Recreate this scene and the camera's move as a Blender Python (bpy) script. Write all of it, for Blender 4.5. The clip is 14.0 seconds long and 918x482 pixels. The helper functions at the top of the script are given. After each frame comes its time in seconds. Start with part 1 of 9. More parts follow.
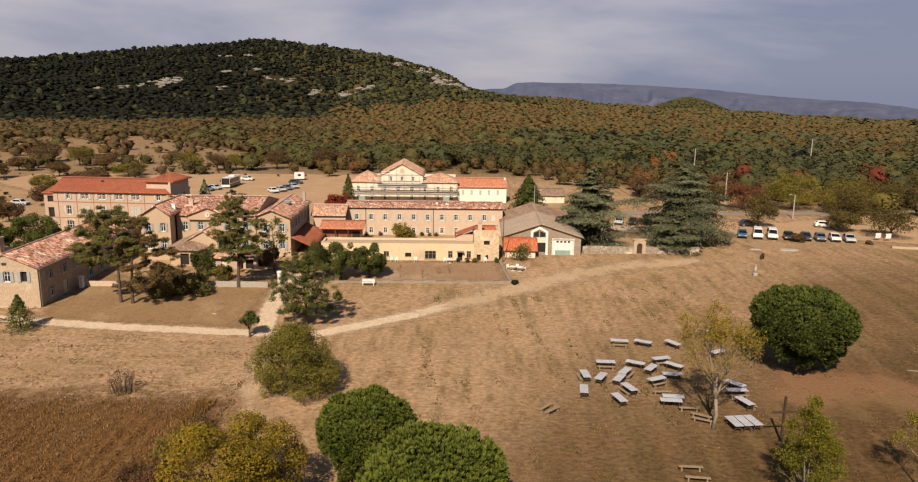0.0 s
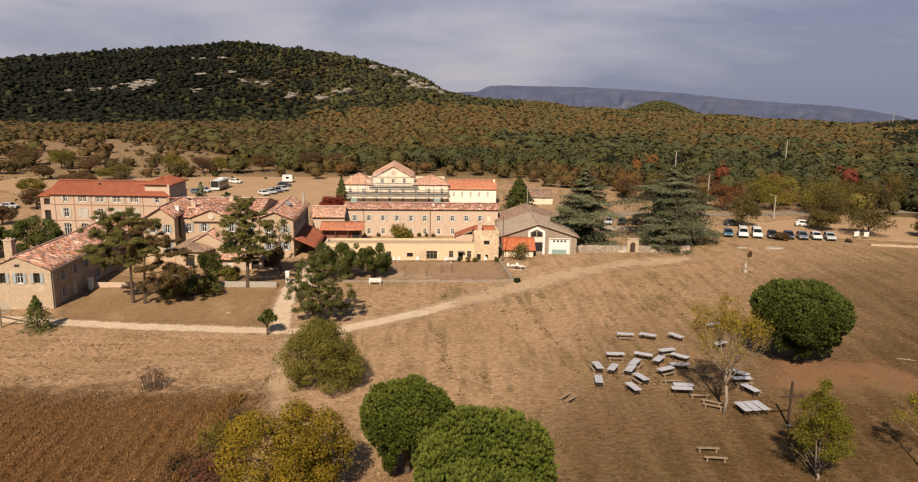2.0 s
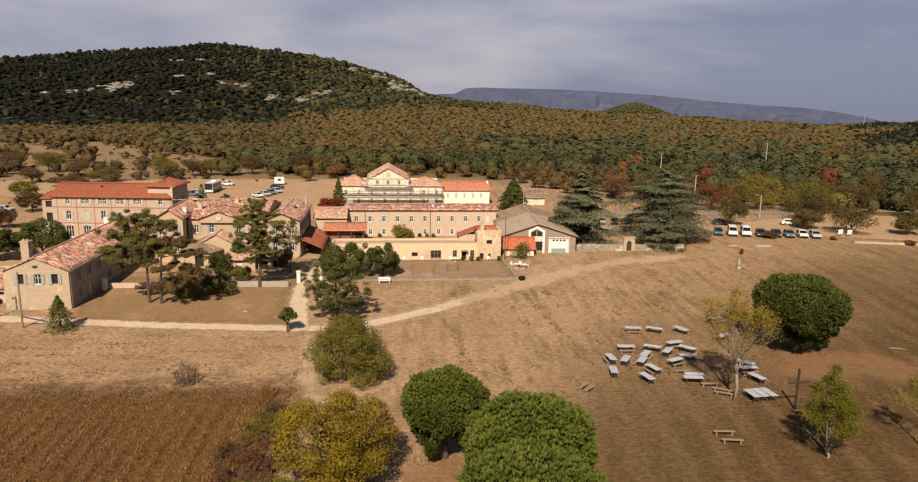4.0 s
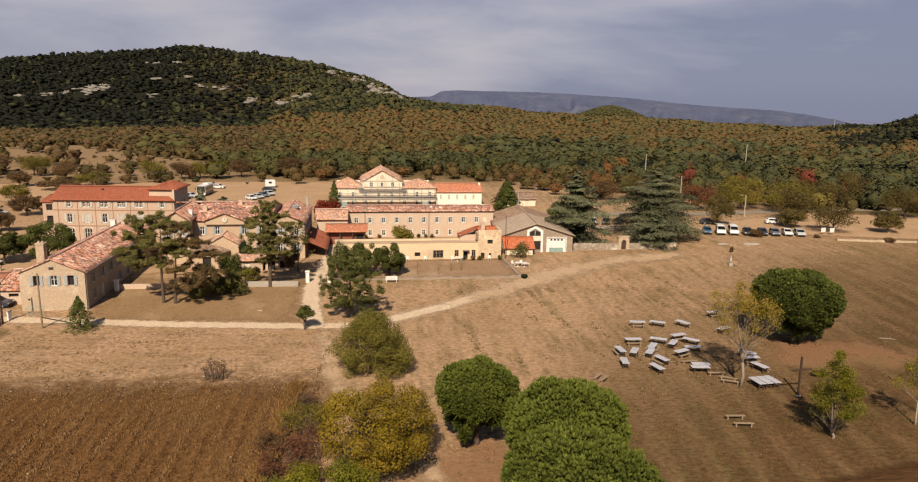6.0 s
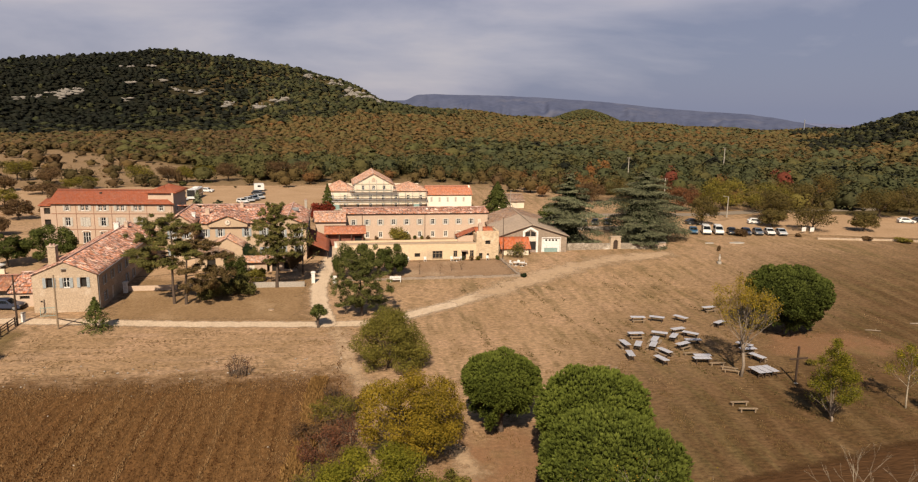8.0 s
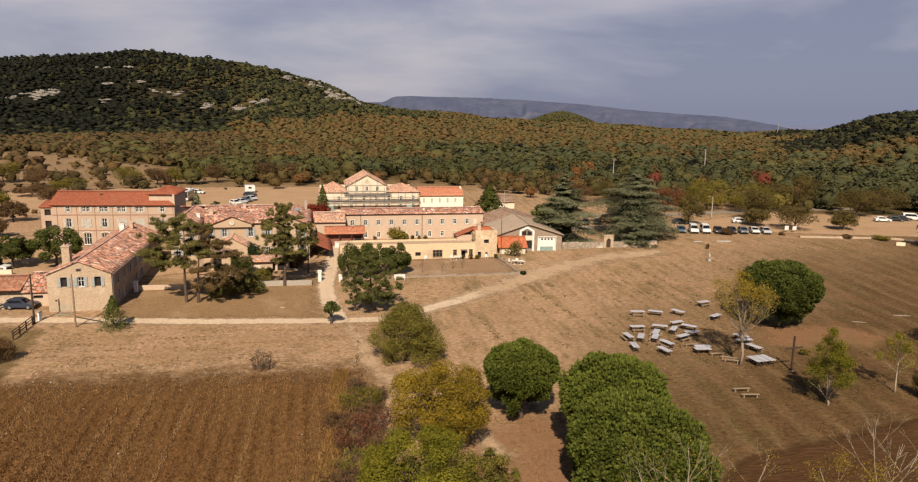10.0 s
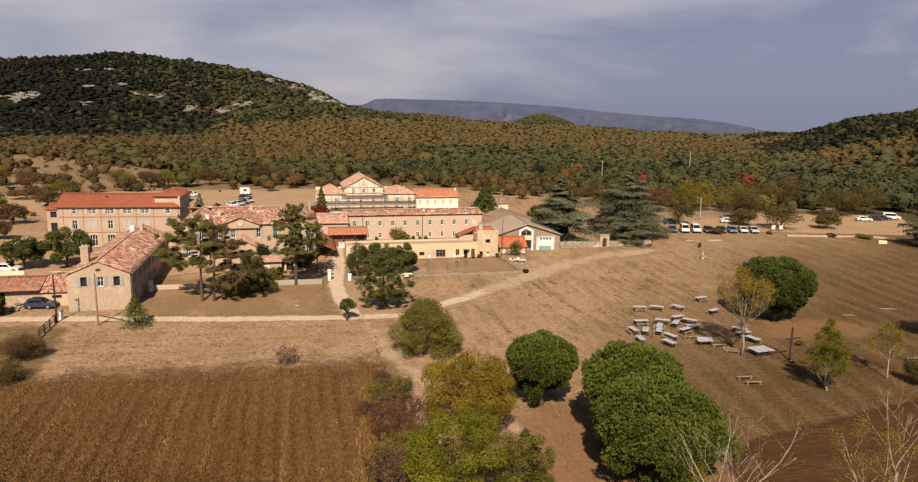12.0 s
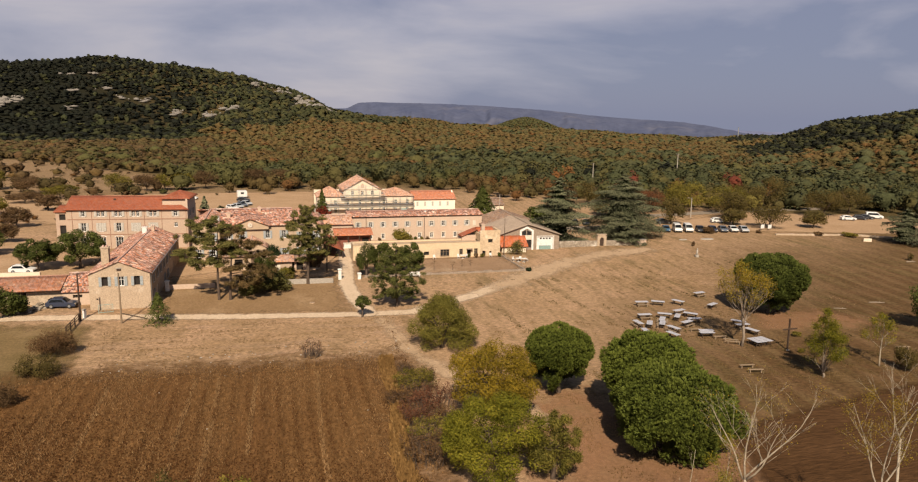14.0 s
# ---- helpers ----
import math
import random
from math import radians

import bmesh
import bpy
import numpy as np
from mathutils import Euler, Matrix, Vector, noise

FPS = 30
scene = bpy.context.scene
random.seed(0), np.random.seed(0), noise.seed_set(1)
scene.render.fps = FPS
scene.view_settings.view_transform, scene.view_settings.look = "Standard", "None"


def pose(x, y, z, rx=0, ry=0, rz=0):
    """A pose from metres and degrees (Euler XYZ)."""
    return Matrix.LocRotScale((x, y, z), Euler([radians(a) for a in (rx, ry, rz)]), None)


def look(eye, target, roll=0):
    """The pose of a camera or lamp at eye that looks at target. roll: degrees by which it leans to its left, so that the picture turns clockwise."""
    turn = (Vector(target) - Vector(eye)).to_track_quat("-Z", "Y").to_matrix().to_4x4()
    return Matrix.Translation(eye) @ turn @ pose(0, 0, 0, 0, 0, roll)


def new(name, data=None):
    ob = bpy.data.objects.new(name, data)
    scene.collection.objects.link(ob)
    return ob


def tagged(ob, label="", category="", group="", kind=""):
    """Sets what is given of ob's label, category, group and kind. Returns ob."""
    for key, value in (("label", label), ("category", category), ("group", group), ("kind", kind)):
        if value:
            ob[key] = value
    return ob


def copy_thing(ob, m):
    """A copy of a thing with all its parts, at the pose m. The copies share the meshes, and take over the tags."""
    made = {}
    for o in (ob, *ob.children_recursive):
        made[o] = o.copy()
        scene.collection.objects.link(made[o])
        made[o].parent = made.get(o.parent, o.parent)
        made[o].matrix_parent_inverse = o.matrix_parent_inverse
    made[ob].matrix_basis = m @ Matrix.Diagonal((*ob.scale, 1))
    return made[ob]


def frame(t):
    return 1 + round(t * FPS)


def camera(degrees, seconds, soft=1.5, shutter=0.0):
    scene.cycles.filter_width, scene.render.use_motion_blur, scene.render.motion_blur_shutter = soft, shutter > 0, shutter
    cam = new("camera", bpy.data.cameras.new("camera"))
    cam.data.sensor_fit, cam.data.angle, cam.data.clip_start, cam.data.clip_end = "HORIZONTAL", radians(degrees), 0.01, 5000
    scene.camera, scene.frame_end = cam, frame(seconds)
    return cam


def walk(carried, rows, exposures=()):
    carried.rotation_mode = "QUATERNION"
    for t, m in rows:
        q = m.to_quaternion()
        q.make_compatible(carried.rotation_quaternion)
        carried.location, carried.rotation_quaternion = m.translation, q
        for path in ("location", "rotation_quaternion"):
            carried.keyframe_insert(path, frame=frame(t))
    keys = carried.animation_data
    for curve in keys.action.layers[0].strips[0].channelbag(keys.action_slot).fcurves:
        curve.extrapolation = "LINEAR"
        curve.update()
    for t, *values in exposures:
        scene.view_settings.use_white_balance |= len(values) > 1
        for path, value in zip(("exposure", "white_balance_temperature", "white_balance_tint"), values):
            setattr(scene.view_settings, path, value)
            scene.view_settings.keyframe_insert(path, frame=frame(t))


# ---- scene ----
cam = camera(66.0, 14.0, 1.18)
PATH = [
    (0, (5.796, -1.668, 28.939), (5.855, 0.289, 28.528), 0.8),
    (0.5, (4.631, -2.37, 28.958), (4.705, -0.414, 28.549), 0.8),
    (1, (3.393, -3.092, 28.991), (3.49, -1.137, 28.584), 0.9),
    (1.5, (2.153, -3.797, 29.013), (2.268, -1.842, 28.609), 0.9),
    (2, (0.913, -4.499, 29.001), (1.048, -2.544, 28.599), 0.9),
    (2.5, (-0.269, -5.16, 29.032), (-0.114, -3.206, 28.63), 0.9),
    (3, (-1.505, -5.853, 29.071), (-1.341, -3.9, 28.671), 0.9),
    (5.5, (-7.636, -9.264, 29.192), (-7.38, -7.319, 28.803), 0.9),
    (6, (-8.862, -9.909, 29.205), (-8.597, -7.965, 28.818), 0.9),
    (6.5, (-10.079, -10.525, 29.18), (-9.792, -8.584, 28.795), 1.0),
    (7, (-11.306, -11.165, 29.169), (-11.005, -9.225, 28.786), 0.9),
    (7.5, (-12.451, -11.827, 29.188), (-12.139, -9.889, 28.807), 0.9),
    (8, (-13.691, -12.508, 29.24), (-13.356, -10.572, 28.864), 0.9),
    (10.5, (-19.692, -15.851, 29.336), (-19.288, -13.927, 28.967), 1.0),
    (11, (-20.921, -16.549, 29.366), (-20.509, -14.626, 28.999), 1.0),
    (11.5, (-22.19, -17.245, 29.404), (-21.753, -15.328, 29.04), 1.0),
    (12, (-23.479, -17.975, 29.424), (-23.027, -16.06, 29.062), 1.0),
    (12.5, (-24.7, -18.712, 29.423), (-24.242, -16.799, 29.064), 1.0),
    (13, (-25.971, -19.475, 29.396), (-25.492, -17.566, 29.04), 1.0),
    (13.5, (-27.187, -20.219, 29.392), (-26.704, -18.311, 29.039), 0.9),
    (14, (-28.319, -20.982, 29.402), (-27.822, -19.077, 29.05), 0.9),
]
walk(cam, [(t, look(eye, target, roll)) for t, eye, target, roll in PATH])

# ---- light ----
SUN_EL, SHADOW_AZ = 42.0, 15.5      # sun's height, and the heading of the shadows east of +y
sun_dir = Vector((-math.sin(radians(SHADOW_AZ)) * math.cos(radians(SUN_EL)), -math.cos(radians(SHADOW_AZ)) * math.cos(radians(SUN_EL)), math.sin(radians(SUN_EL))))
sun = new("sun", bpy.data.lights.new("sun", "SUN"))
sun.matrix_world = look(sun_dir * 300, (0, 0, 0))
sun.data.energy, sun.data.angle, sun.data.color = 5.0, radians(0.6), (1.0, 0.85, 0.665)
scene.view_settings.exposure = 0.71


def node(nt, kind, **inputs):
    n = nt.nodes.new(kind)
    for key, value in inputs.items():
        n.inputs[key.replace("_", " ")].default_value = value
    return n


def build_world():
    w = bpy.data.worlds.new("world")
    scene.world = w
    w.use_nodes = True
    nt = w.node_tree
    nt.nodes.clear()
    out, bg = node(nt, "ShaderNodeOutputWorld"), node(nt, "ShaderNodeBackground", Strength=0.05)
    sky = node(nt, "ShaderNodeTexSky")
    sky.sky_type, sky.sun_disc = "NISHITA", False
    sky.sun_elevation, sky.sun_rotation = radians(SUN_EL), radians(180 + SHADOW_AZ)
    sky.air_density, sky.dust_density, sky.ozone_density = 1.0, 1.0, 1.5
    # a thin veil of high cloud with brighter streaks, over the clear sky
    tc = node(nt, "ShaderNodeTexCoord")
    mp = node(nt, "ShaderNodeMapping")
    mp.inputs["Scale"].default_value = (1.4, 1.4, 5.4)
    mp.inputs["Rotation"].default_value = (0.10, -0.06, 0.5)
    nz = node(nt, "ShaderNodeTexNoise", Scale=1.7, Detail=6.0, Roughness=0.52, Distortion=0.35)
    ramp = nt.nodes.new("ShaderNodeValToRGB")
    e = ramp.color_ramp.elements
    e[0].position, e[0].color = 0.33, (0.245, 0.264, 0.380, 1)
    e[1].position, e[1].color = 0.66, (0.60, 0.545, 0.575, 1)
    k = e.new(0.50)
    k.color = (0.425, 0.412, 0.500, 1)
    gain = node(nt, "ShaderNodeVectorMath")
    gain.operation = "SCALE"
    gain.inputs["Scale"].default_value = 11.6
    mix = nt.nodes.new("ShaderNodeMix")
    mix.data_type = "RGBA"
    fade = node(nt, "ShaderNodeMapRange")
    fade.interpolation_type = "SMOOTHSTEP"
    for key, value in (("From Min", 0.17), ("From Max", 0.40), ("To Min", 0.90), ("To Max", 0.04)):
        fade.inputs[key].default_value = value
    L = nt.links.new
    L(tc.outputs["Generated"], mp.inputs["Vector"]), L(mp.outputs[0], nz.inputs["Vector"])
    sx = node(nt, "ShaderNodeSeparateXYZ")
    lean = node(nt, "ShaderNodeMath")
    lean.operation = "MULTIPLY_ADD"
    lean.inputs[1].default_value = -0.27
    L(tc.outputs["Generated"], sx.inputs[0]), L(sx.outputs["Z"], fade.inputs["Value"]), L(fade.outputs[0], mix.inputs["Factor"]), L(sx.outputs["X"], lean.inputs[0]), L(nz.outputs["Fac"], lean.inputs[2])
    L(lean.outputs[0], ramp.inputs[0]), L(ramp.outputs[0], gain.inputs[0]), L(gain.outputs[0], mix.inputs["B"])
    L(sky.outputs[0], mix.inputs["A"]), L(mix.outputs["Result"], bg.inputs["Color"]), L(bg.outputs[0], out.inputs["Surface"])


build_world()

# ---- materials ----


def material(name, a, b, rough=0.8, scale=0.6, fine=6.0, bump=0.3, c=None, metal=0.0, stretch=(1, 1, 1), spec=0.3, world=True, bump_dist=0.05, mid=0.5, width=0.22, grain=0.28):
    """Two-scale mottled surface: a to b by broad noise, both shifted by fine grain; c: rare patches."""
    m = bpy.data.materials.new(name)
    m.use_nodes = True
    nt = m.node_tree
    nt.nodes.clear()
    L = nt.links.new
    out = node(nt, "ShaderNodeOutputMaterial")
    bs = node(nt, "ShaderNodeBsdfPrincipled", Roughness=rough, Metallic=metal)
    bs.inputs["Specular IOR Level"].default_value = spec
    if world:
        tc = node(nt, "ShaderNodeNewGeometry").outputs["Position"]
    else:
        tc = node(nt, "ShaderNodeTexCoord").outputs["Object"]
    mp = node(nt, "ShaderNodeMapping")
    mp.inputs["Scale"].default_value = stretch
    L(tc, mp.inputs["Vector"])
    n1 = node(nt, "ShaderNodeTexNoise", Scale=scale, Detail=6.0, Roughness=0.6)
    n2 = node(nt, "ShaderNodeTexNoise", Scale=fine, Detail=4.0, Roughness=0.65)
    L(mp.outputs[0], n1.inputs["Vector"]), L(mp.outputs[0], n2.inputs["Vector"])
    r1 = node(nt, "ShaderNodeMapRange")
    r1.inputs["From Min"].default_value, r1.inputs["From Max"].default_value = mid - width, mid + width
    L(n1.outputs["Fac"], r1.inputs["Value"])
    mx = nt.nodes.new("ShaderNodeMix")
    mx.data_type = "RGBA"
    mx.inputs["A"].default_value, mx.inputs["B"].default_value = (*a, 1), (*b, 1)
    L(r1.outputs[0], mx.inputs["Factor"])
    col = mx.outputs["Result"]
    if c:
        n3 = node(nt, "ShaderNodeTexNoise", Scale=scale * 0.37, Detail=5.0, Roughness=0.6)
        L(mp.outputs[0], n3.inputs["Vector"])
        r3 = node(nt, "ShaderNodeMapRange")
        r3.inputs["From Min"].default_value, r3.inputs["From Max"].default_value = 0.54, 0.68
        L(n3.outputs["Fac"], r3.inputs["Value"])
        m3 = nt.nodes.new("ShaderNodeMix")
        m3.data_type = "RGBA"
        m3.inputs["B"].default_value = (*c, 1)
        L(r3.outputs[0], m3.inputs["Factor"]), L(col, m3.inputs["A"])
        col = m3.outputs["Result"]
    gr = node(nt, "ShaderNodeMapRange")
    for k, v in (("From Min", 0.3), ("From Max", 0.7), ("To Min", 1 - grain), ("To Max", 1 + grain)):
        gr.inputs[k].default_value = v
    L(n2.outputs["Fac"], gr.inputs["Value"])
    vm = node(nt, "ShaderNodeVectorMath")
    vm.operation = "SCALE"
    L(col, vm.inputs[0]), L(gr.outputs[0], vm.inputs["Scale"])
    L(vm.outputs[0], bs.inputs["Base Color"])
    if bump:
        bp = node(nt, "ShaderNodeBump", Strength=bump, Distance=bump_dist)
        L(n2.outputs["Fac"], bp.inputs["Height"]), L(bp.outputs[0], bs.inputs["Normal"])
    L(bs.outputs[0], out.inputs["Surface"])
    return m


def soft_edge(m, noise_scale=0.9, amount=0.7, cover=1.0):
    """Fades a draped sheet out along its rim, raggedly, by its 'rim' attribute."""
    nt = m.node_tree
    L = nt.links.new
    out = [n for n in nt.nodes if n.type == "OUTPUT_MATERIAL"][0]
    bs = [n for n in nt.nodes if n.type == "BSDF_PRINCIPLED"][0]
    at = node(nt, "ShaderNodeAttribute")
    at.attribute_name = "rim"
    geo = node(nt, "ShaderNodeNewGeometry")
    nz = node(nt, "ShaderNodeTexNoise", Scale=noise_scale, Detail=6.0, Roughness=0.7)
    L(geo.outputs["Position"], nz.inputs["Vector"])
    sub = node(nt, "ShaderNodeMath")
    sub.operation = "MULTIPLY_ADD"
    sub.inputs[1].default_value, sub.inputs[2].default_value = amount * 2, -amount
    L(nz.outputs["Fac"], sub.inputs[0])
    add = node(nt, "ShaderNodeMath")
    L(at.outputs["Fac"], add.inputs[0]), L(sub.outputs[0], add.inputs[1])
    mr = node(nt, "ShaderNodeMapRange")
    mr.inputs["From Min"].default_value, mr.inputs["From Max"].default_value = 0.25, 0.75
    mr.inputs["To Max"].default_value = cover
    L(add.outputs[0], mr.inputs["Value"])
    tr, ms = node(nt, "ShaderNodeBsdfTransparent"), node(nt, "ShaderNodeMixShader")
    L(mr.outputs[0], ms.inputs[0]), L(tr.outputs[0], ms.inputs[1]), L(bs.outputs[0], ms.inputs[2]), L(ms.outputs[0], out.inputs["Surface"])
    return m


def rowed(m, period, strength, turn=0.0):
    """Faint parallel drill rows over a soil, wavering and broken."""
    nt = m.node_tree
    L = nt.links.new
    bs = [n for n in nt.nodes if n.type == "BSDF_PRINCIPLED"][0]
    src = bs.inputs["Base Color"].links[0].from_socket
    geo = node(nt, "ShaderNodeNewGeometry")
    mp = node(nt, "ShaderNodeMapping")
    mp.inputs["Rotation"].default_value = (0, 0, turn)
    wv = node(nt, "ShaderNodeTexWave", Scale=0.314 / period, Distortion=1.6, Detail=3.0)
    wv.inputs["Detail Scale"].default_value = 0.6
    nz = node(nt, "ShaderNodeTexNoise", Scale=0.25, Detail=5.0, Roughness=0.65)
    L(geo.outputs["Position"], mp.inputs["Vector"]), L(mp.outputs[0], wv.inputs["Vector"]), L(mp.outputs[0], nz.inputs["Vector"])
    mul = node(nt, "ShaderNodeMath")
    mul.operation = "MULTIPLY"
    L(wv.outputs["Fac"], mul.inputs[0]), L(nz.outputs["Fac"], mul.inputs[1])
    mr = node(nt, "ShaderNodeMapRange")
    for key, value in (("From Min", 0.05), ("From Max", 0.5), ("To Min", 1 - strength), ("To Max", 1 + strength)):
        mr.inputs[key].default_value = value
    vm = node(nt, "ShaderNodeVectorMath")
    vm.operation = "SCALE"
    L(mul.outputs[0], mr.inputs["Value"]), L(src, vm.inputs[0]), L(mr.outputs[0], vm.inputs["Scale"]), L(vm.outputs[0], bs.inputs["Base Color"])
    return m


def leaf_material(name, dark, light, accent=None, trans=0.25, rough=0.65):
    """Foliage: colour by each leaf's 'tint', shifted from tree to tree."""
    m = bpy.data.materials.new(name)
    m.use_nodes = True
    nt = m.node_tree
    nt.nodes.clear()
    L = nt.links.new
    out = node(nt, "ShaderNodeOutputMaterial")
    bs = node(nt, "ShaderNodeBsdfPrincipled", Roughness=rough)
    bs.inputs["Specular IOR Level"].default_value = 0.04
    at = node(nt, "ShaderNodeAttribute")
    at.attribute_name = "tint"
    ramp = nt.nodes.new("ShaderNodeValToRGB")
    e = ramp.color_ramp.elements
    e[0].position, e[0].color = 0.0, (*dark, 1)
    e[1].position, e[1].color = 0.8 if accent else 1.0, (*light, 1)
    if accent:
        k = e.new(1.0)
        k.color = (*accent, 1)
    L(at.outputs["Fac"], ramp.inputs[0])
    oi = node(nt, "ShaderNodeObjectInfo")
    hs = node(nt, "ShaderNodeHueSaturation")
    mr = node(nt, "ShaderNodeMapRange")
    mr.inputs["To Min"].default_value, mr.inputs["To Max"].default_value = 0.85, 1.15
    L(oi.outputs["Random"], mr.inputs["Value"]), L(mr.outputs[0], hs.inputs["Value"]), L(ramp.outputs[0], hs.inputs["Color"])
    tl = node(nt, "ShaderNodeBsdfTranslucent")
    ms = node(nt, "ShaderNodeMixShader")
    ms.inputs[0].default_value = trans
    L(hs.outputs[0], bs.inputs["Base Color"]), L(hs.outputs[0], tl.inputs["Color"])
    L(bs.outputs[0], ms.inputs[1]), L(tl.outputs[0], ms.inputs[2]), L(ms.outputs[0], out.inputs["Surface"])
    return m


def tint_material(name, rough=0.8, scale=1.1, relief=0.6, stretch=1.0):
    """Foliage of the far woods, with its colour on the crowns themselves, broken up by leafy grain."""
    m = bpy.data.materials.new(name)
    m.use_nodes = True
    nt = m.node_tree
    L = nt.links.new
    bs = nt.nodes["Principled BSDF"]
    bs.inputs["Roughness"].default_value = rough
    bs.inputs["Specular IOR Level"].default_value = 0.05
    at = node(nt, "ShaderNodeAttribute")
    at.attribute_name = "leaf"
    pos = node(nt, "ShaderNodeNewGeometry").outputs["Position"]
    nz = node(nt, "ShaderNodeTexNoise", Scale=scale, Detail=5.0, Roughness=0.7)
    mp = node(nt, "ShaderNodeMapping")
    mp.inputs["Scale"].default_value = (1, 1, stretch)
    mr = node(nt, "ShaderNodeMapRange")
    for key, value in (("From Min", 0.32), ("From Max", 0.68), ("To Min", 0.74), ("To Max", 1.26)):
        mr.inputs[key].default_value = value
    vm = node(nt, "ShaderNodeVectorMath")
    vm.operation = "SCALE"
    bp = node(nt, "ShaderNodeBump", Strength=0.8, Distance=relief)
    L(pos, mp.inputs["Vector"]), L(mp.outputs[0], nz.inputs["Vector"]), L(nz.outputs["Fac"], mr.inputs["Value"]), L(at.outputs["Color"], vm.inputs[0]), L(mr.outputs[0], vm.inputs["Scale"])
    L(vm.outputs[0], bs.inputs["Base Color"]), L(nz.outputs["Fac"], bp.inputs["Height"]), L(bp.outputs[0], bs.inputs["Normal"])
    return m


def tile_material(name, a, b, c, spread=0.45, fade=0.6):
    """Barrel tiles: each tile has its own shade, mossy or bleached in patches."""
    m = material(name, a, b, 0.85, 2.2, 9.0, 0.35, c=c)
    nt = m.node_tree
    L = nt.links.new
    bs = [n for n in nt.nodes if n.type == "BSDF_PRINCIPLED"][0]
    src = bs.inputs["Base Color"].links[0].from_socket
    uv = node(nt, "ShaderNodeAttribute")
    uv.attribute_name = "tile"
    wn = node(nt, "ShaderNodeTexVoronoi", Scale=1.0, Randomness=0.35)
    L(uv.outputs["Vector"], wn.inputs["Vector"])
    sep = node(nt, "ShaderNodeSeparateColor")
    L(wn.outputs["Color"], sep.inputs[0])
    mr = node(nt, "ShaderNodeMapRange")
    mr.inputs["To Min"].default_value, mr.inputs["To Max"].default_value = 1 - spread, 1 + spread
    L(sep.outputs[0], mr.inputs["Value"])
    vm = node(nt, "ShaderNodeVectorMath")
    vm.operation = "SCALE"
    L(src, vm.inputs[0]), L(mr.outputs[0], vm.inputs["Scale"])
    hs = node(nt, "ShaderNodeHueSaturation")
    m2 = node(nt, "ShaderNodeMapRange")
    m2.inputs["To Min"].default_value, m2.inputs["To Max"].default_value = fade, 1.15
    L(sep.outputs[1], m2.inputs["Value"]), L(m2.outputs[0], hs.inputs["Saturation"]), L(vm.outputs[0], hs.inputs["Color"])
    L(hs.outputs[0], bs.inputs["Base Color"])
    return m


def glass_material(name, col):
    m = bpy.data.materials.new(name)
    m.use_nodes = True
    bs = m.node_tree.nodes["Principled BSDF"]
    bs.inputs["Base Color"].default_value = (*col, 1)
    bs.inputs["Roughness"].default_value = 0.05
    bs.inputs["Specular IOR Level"].default_value = 0.6
    return m


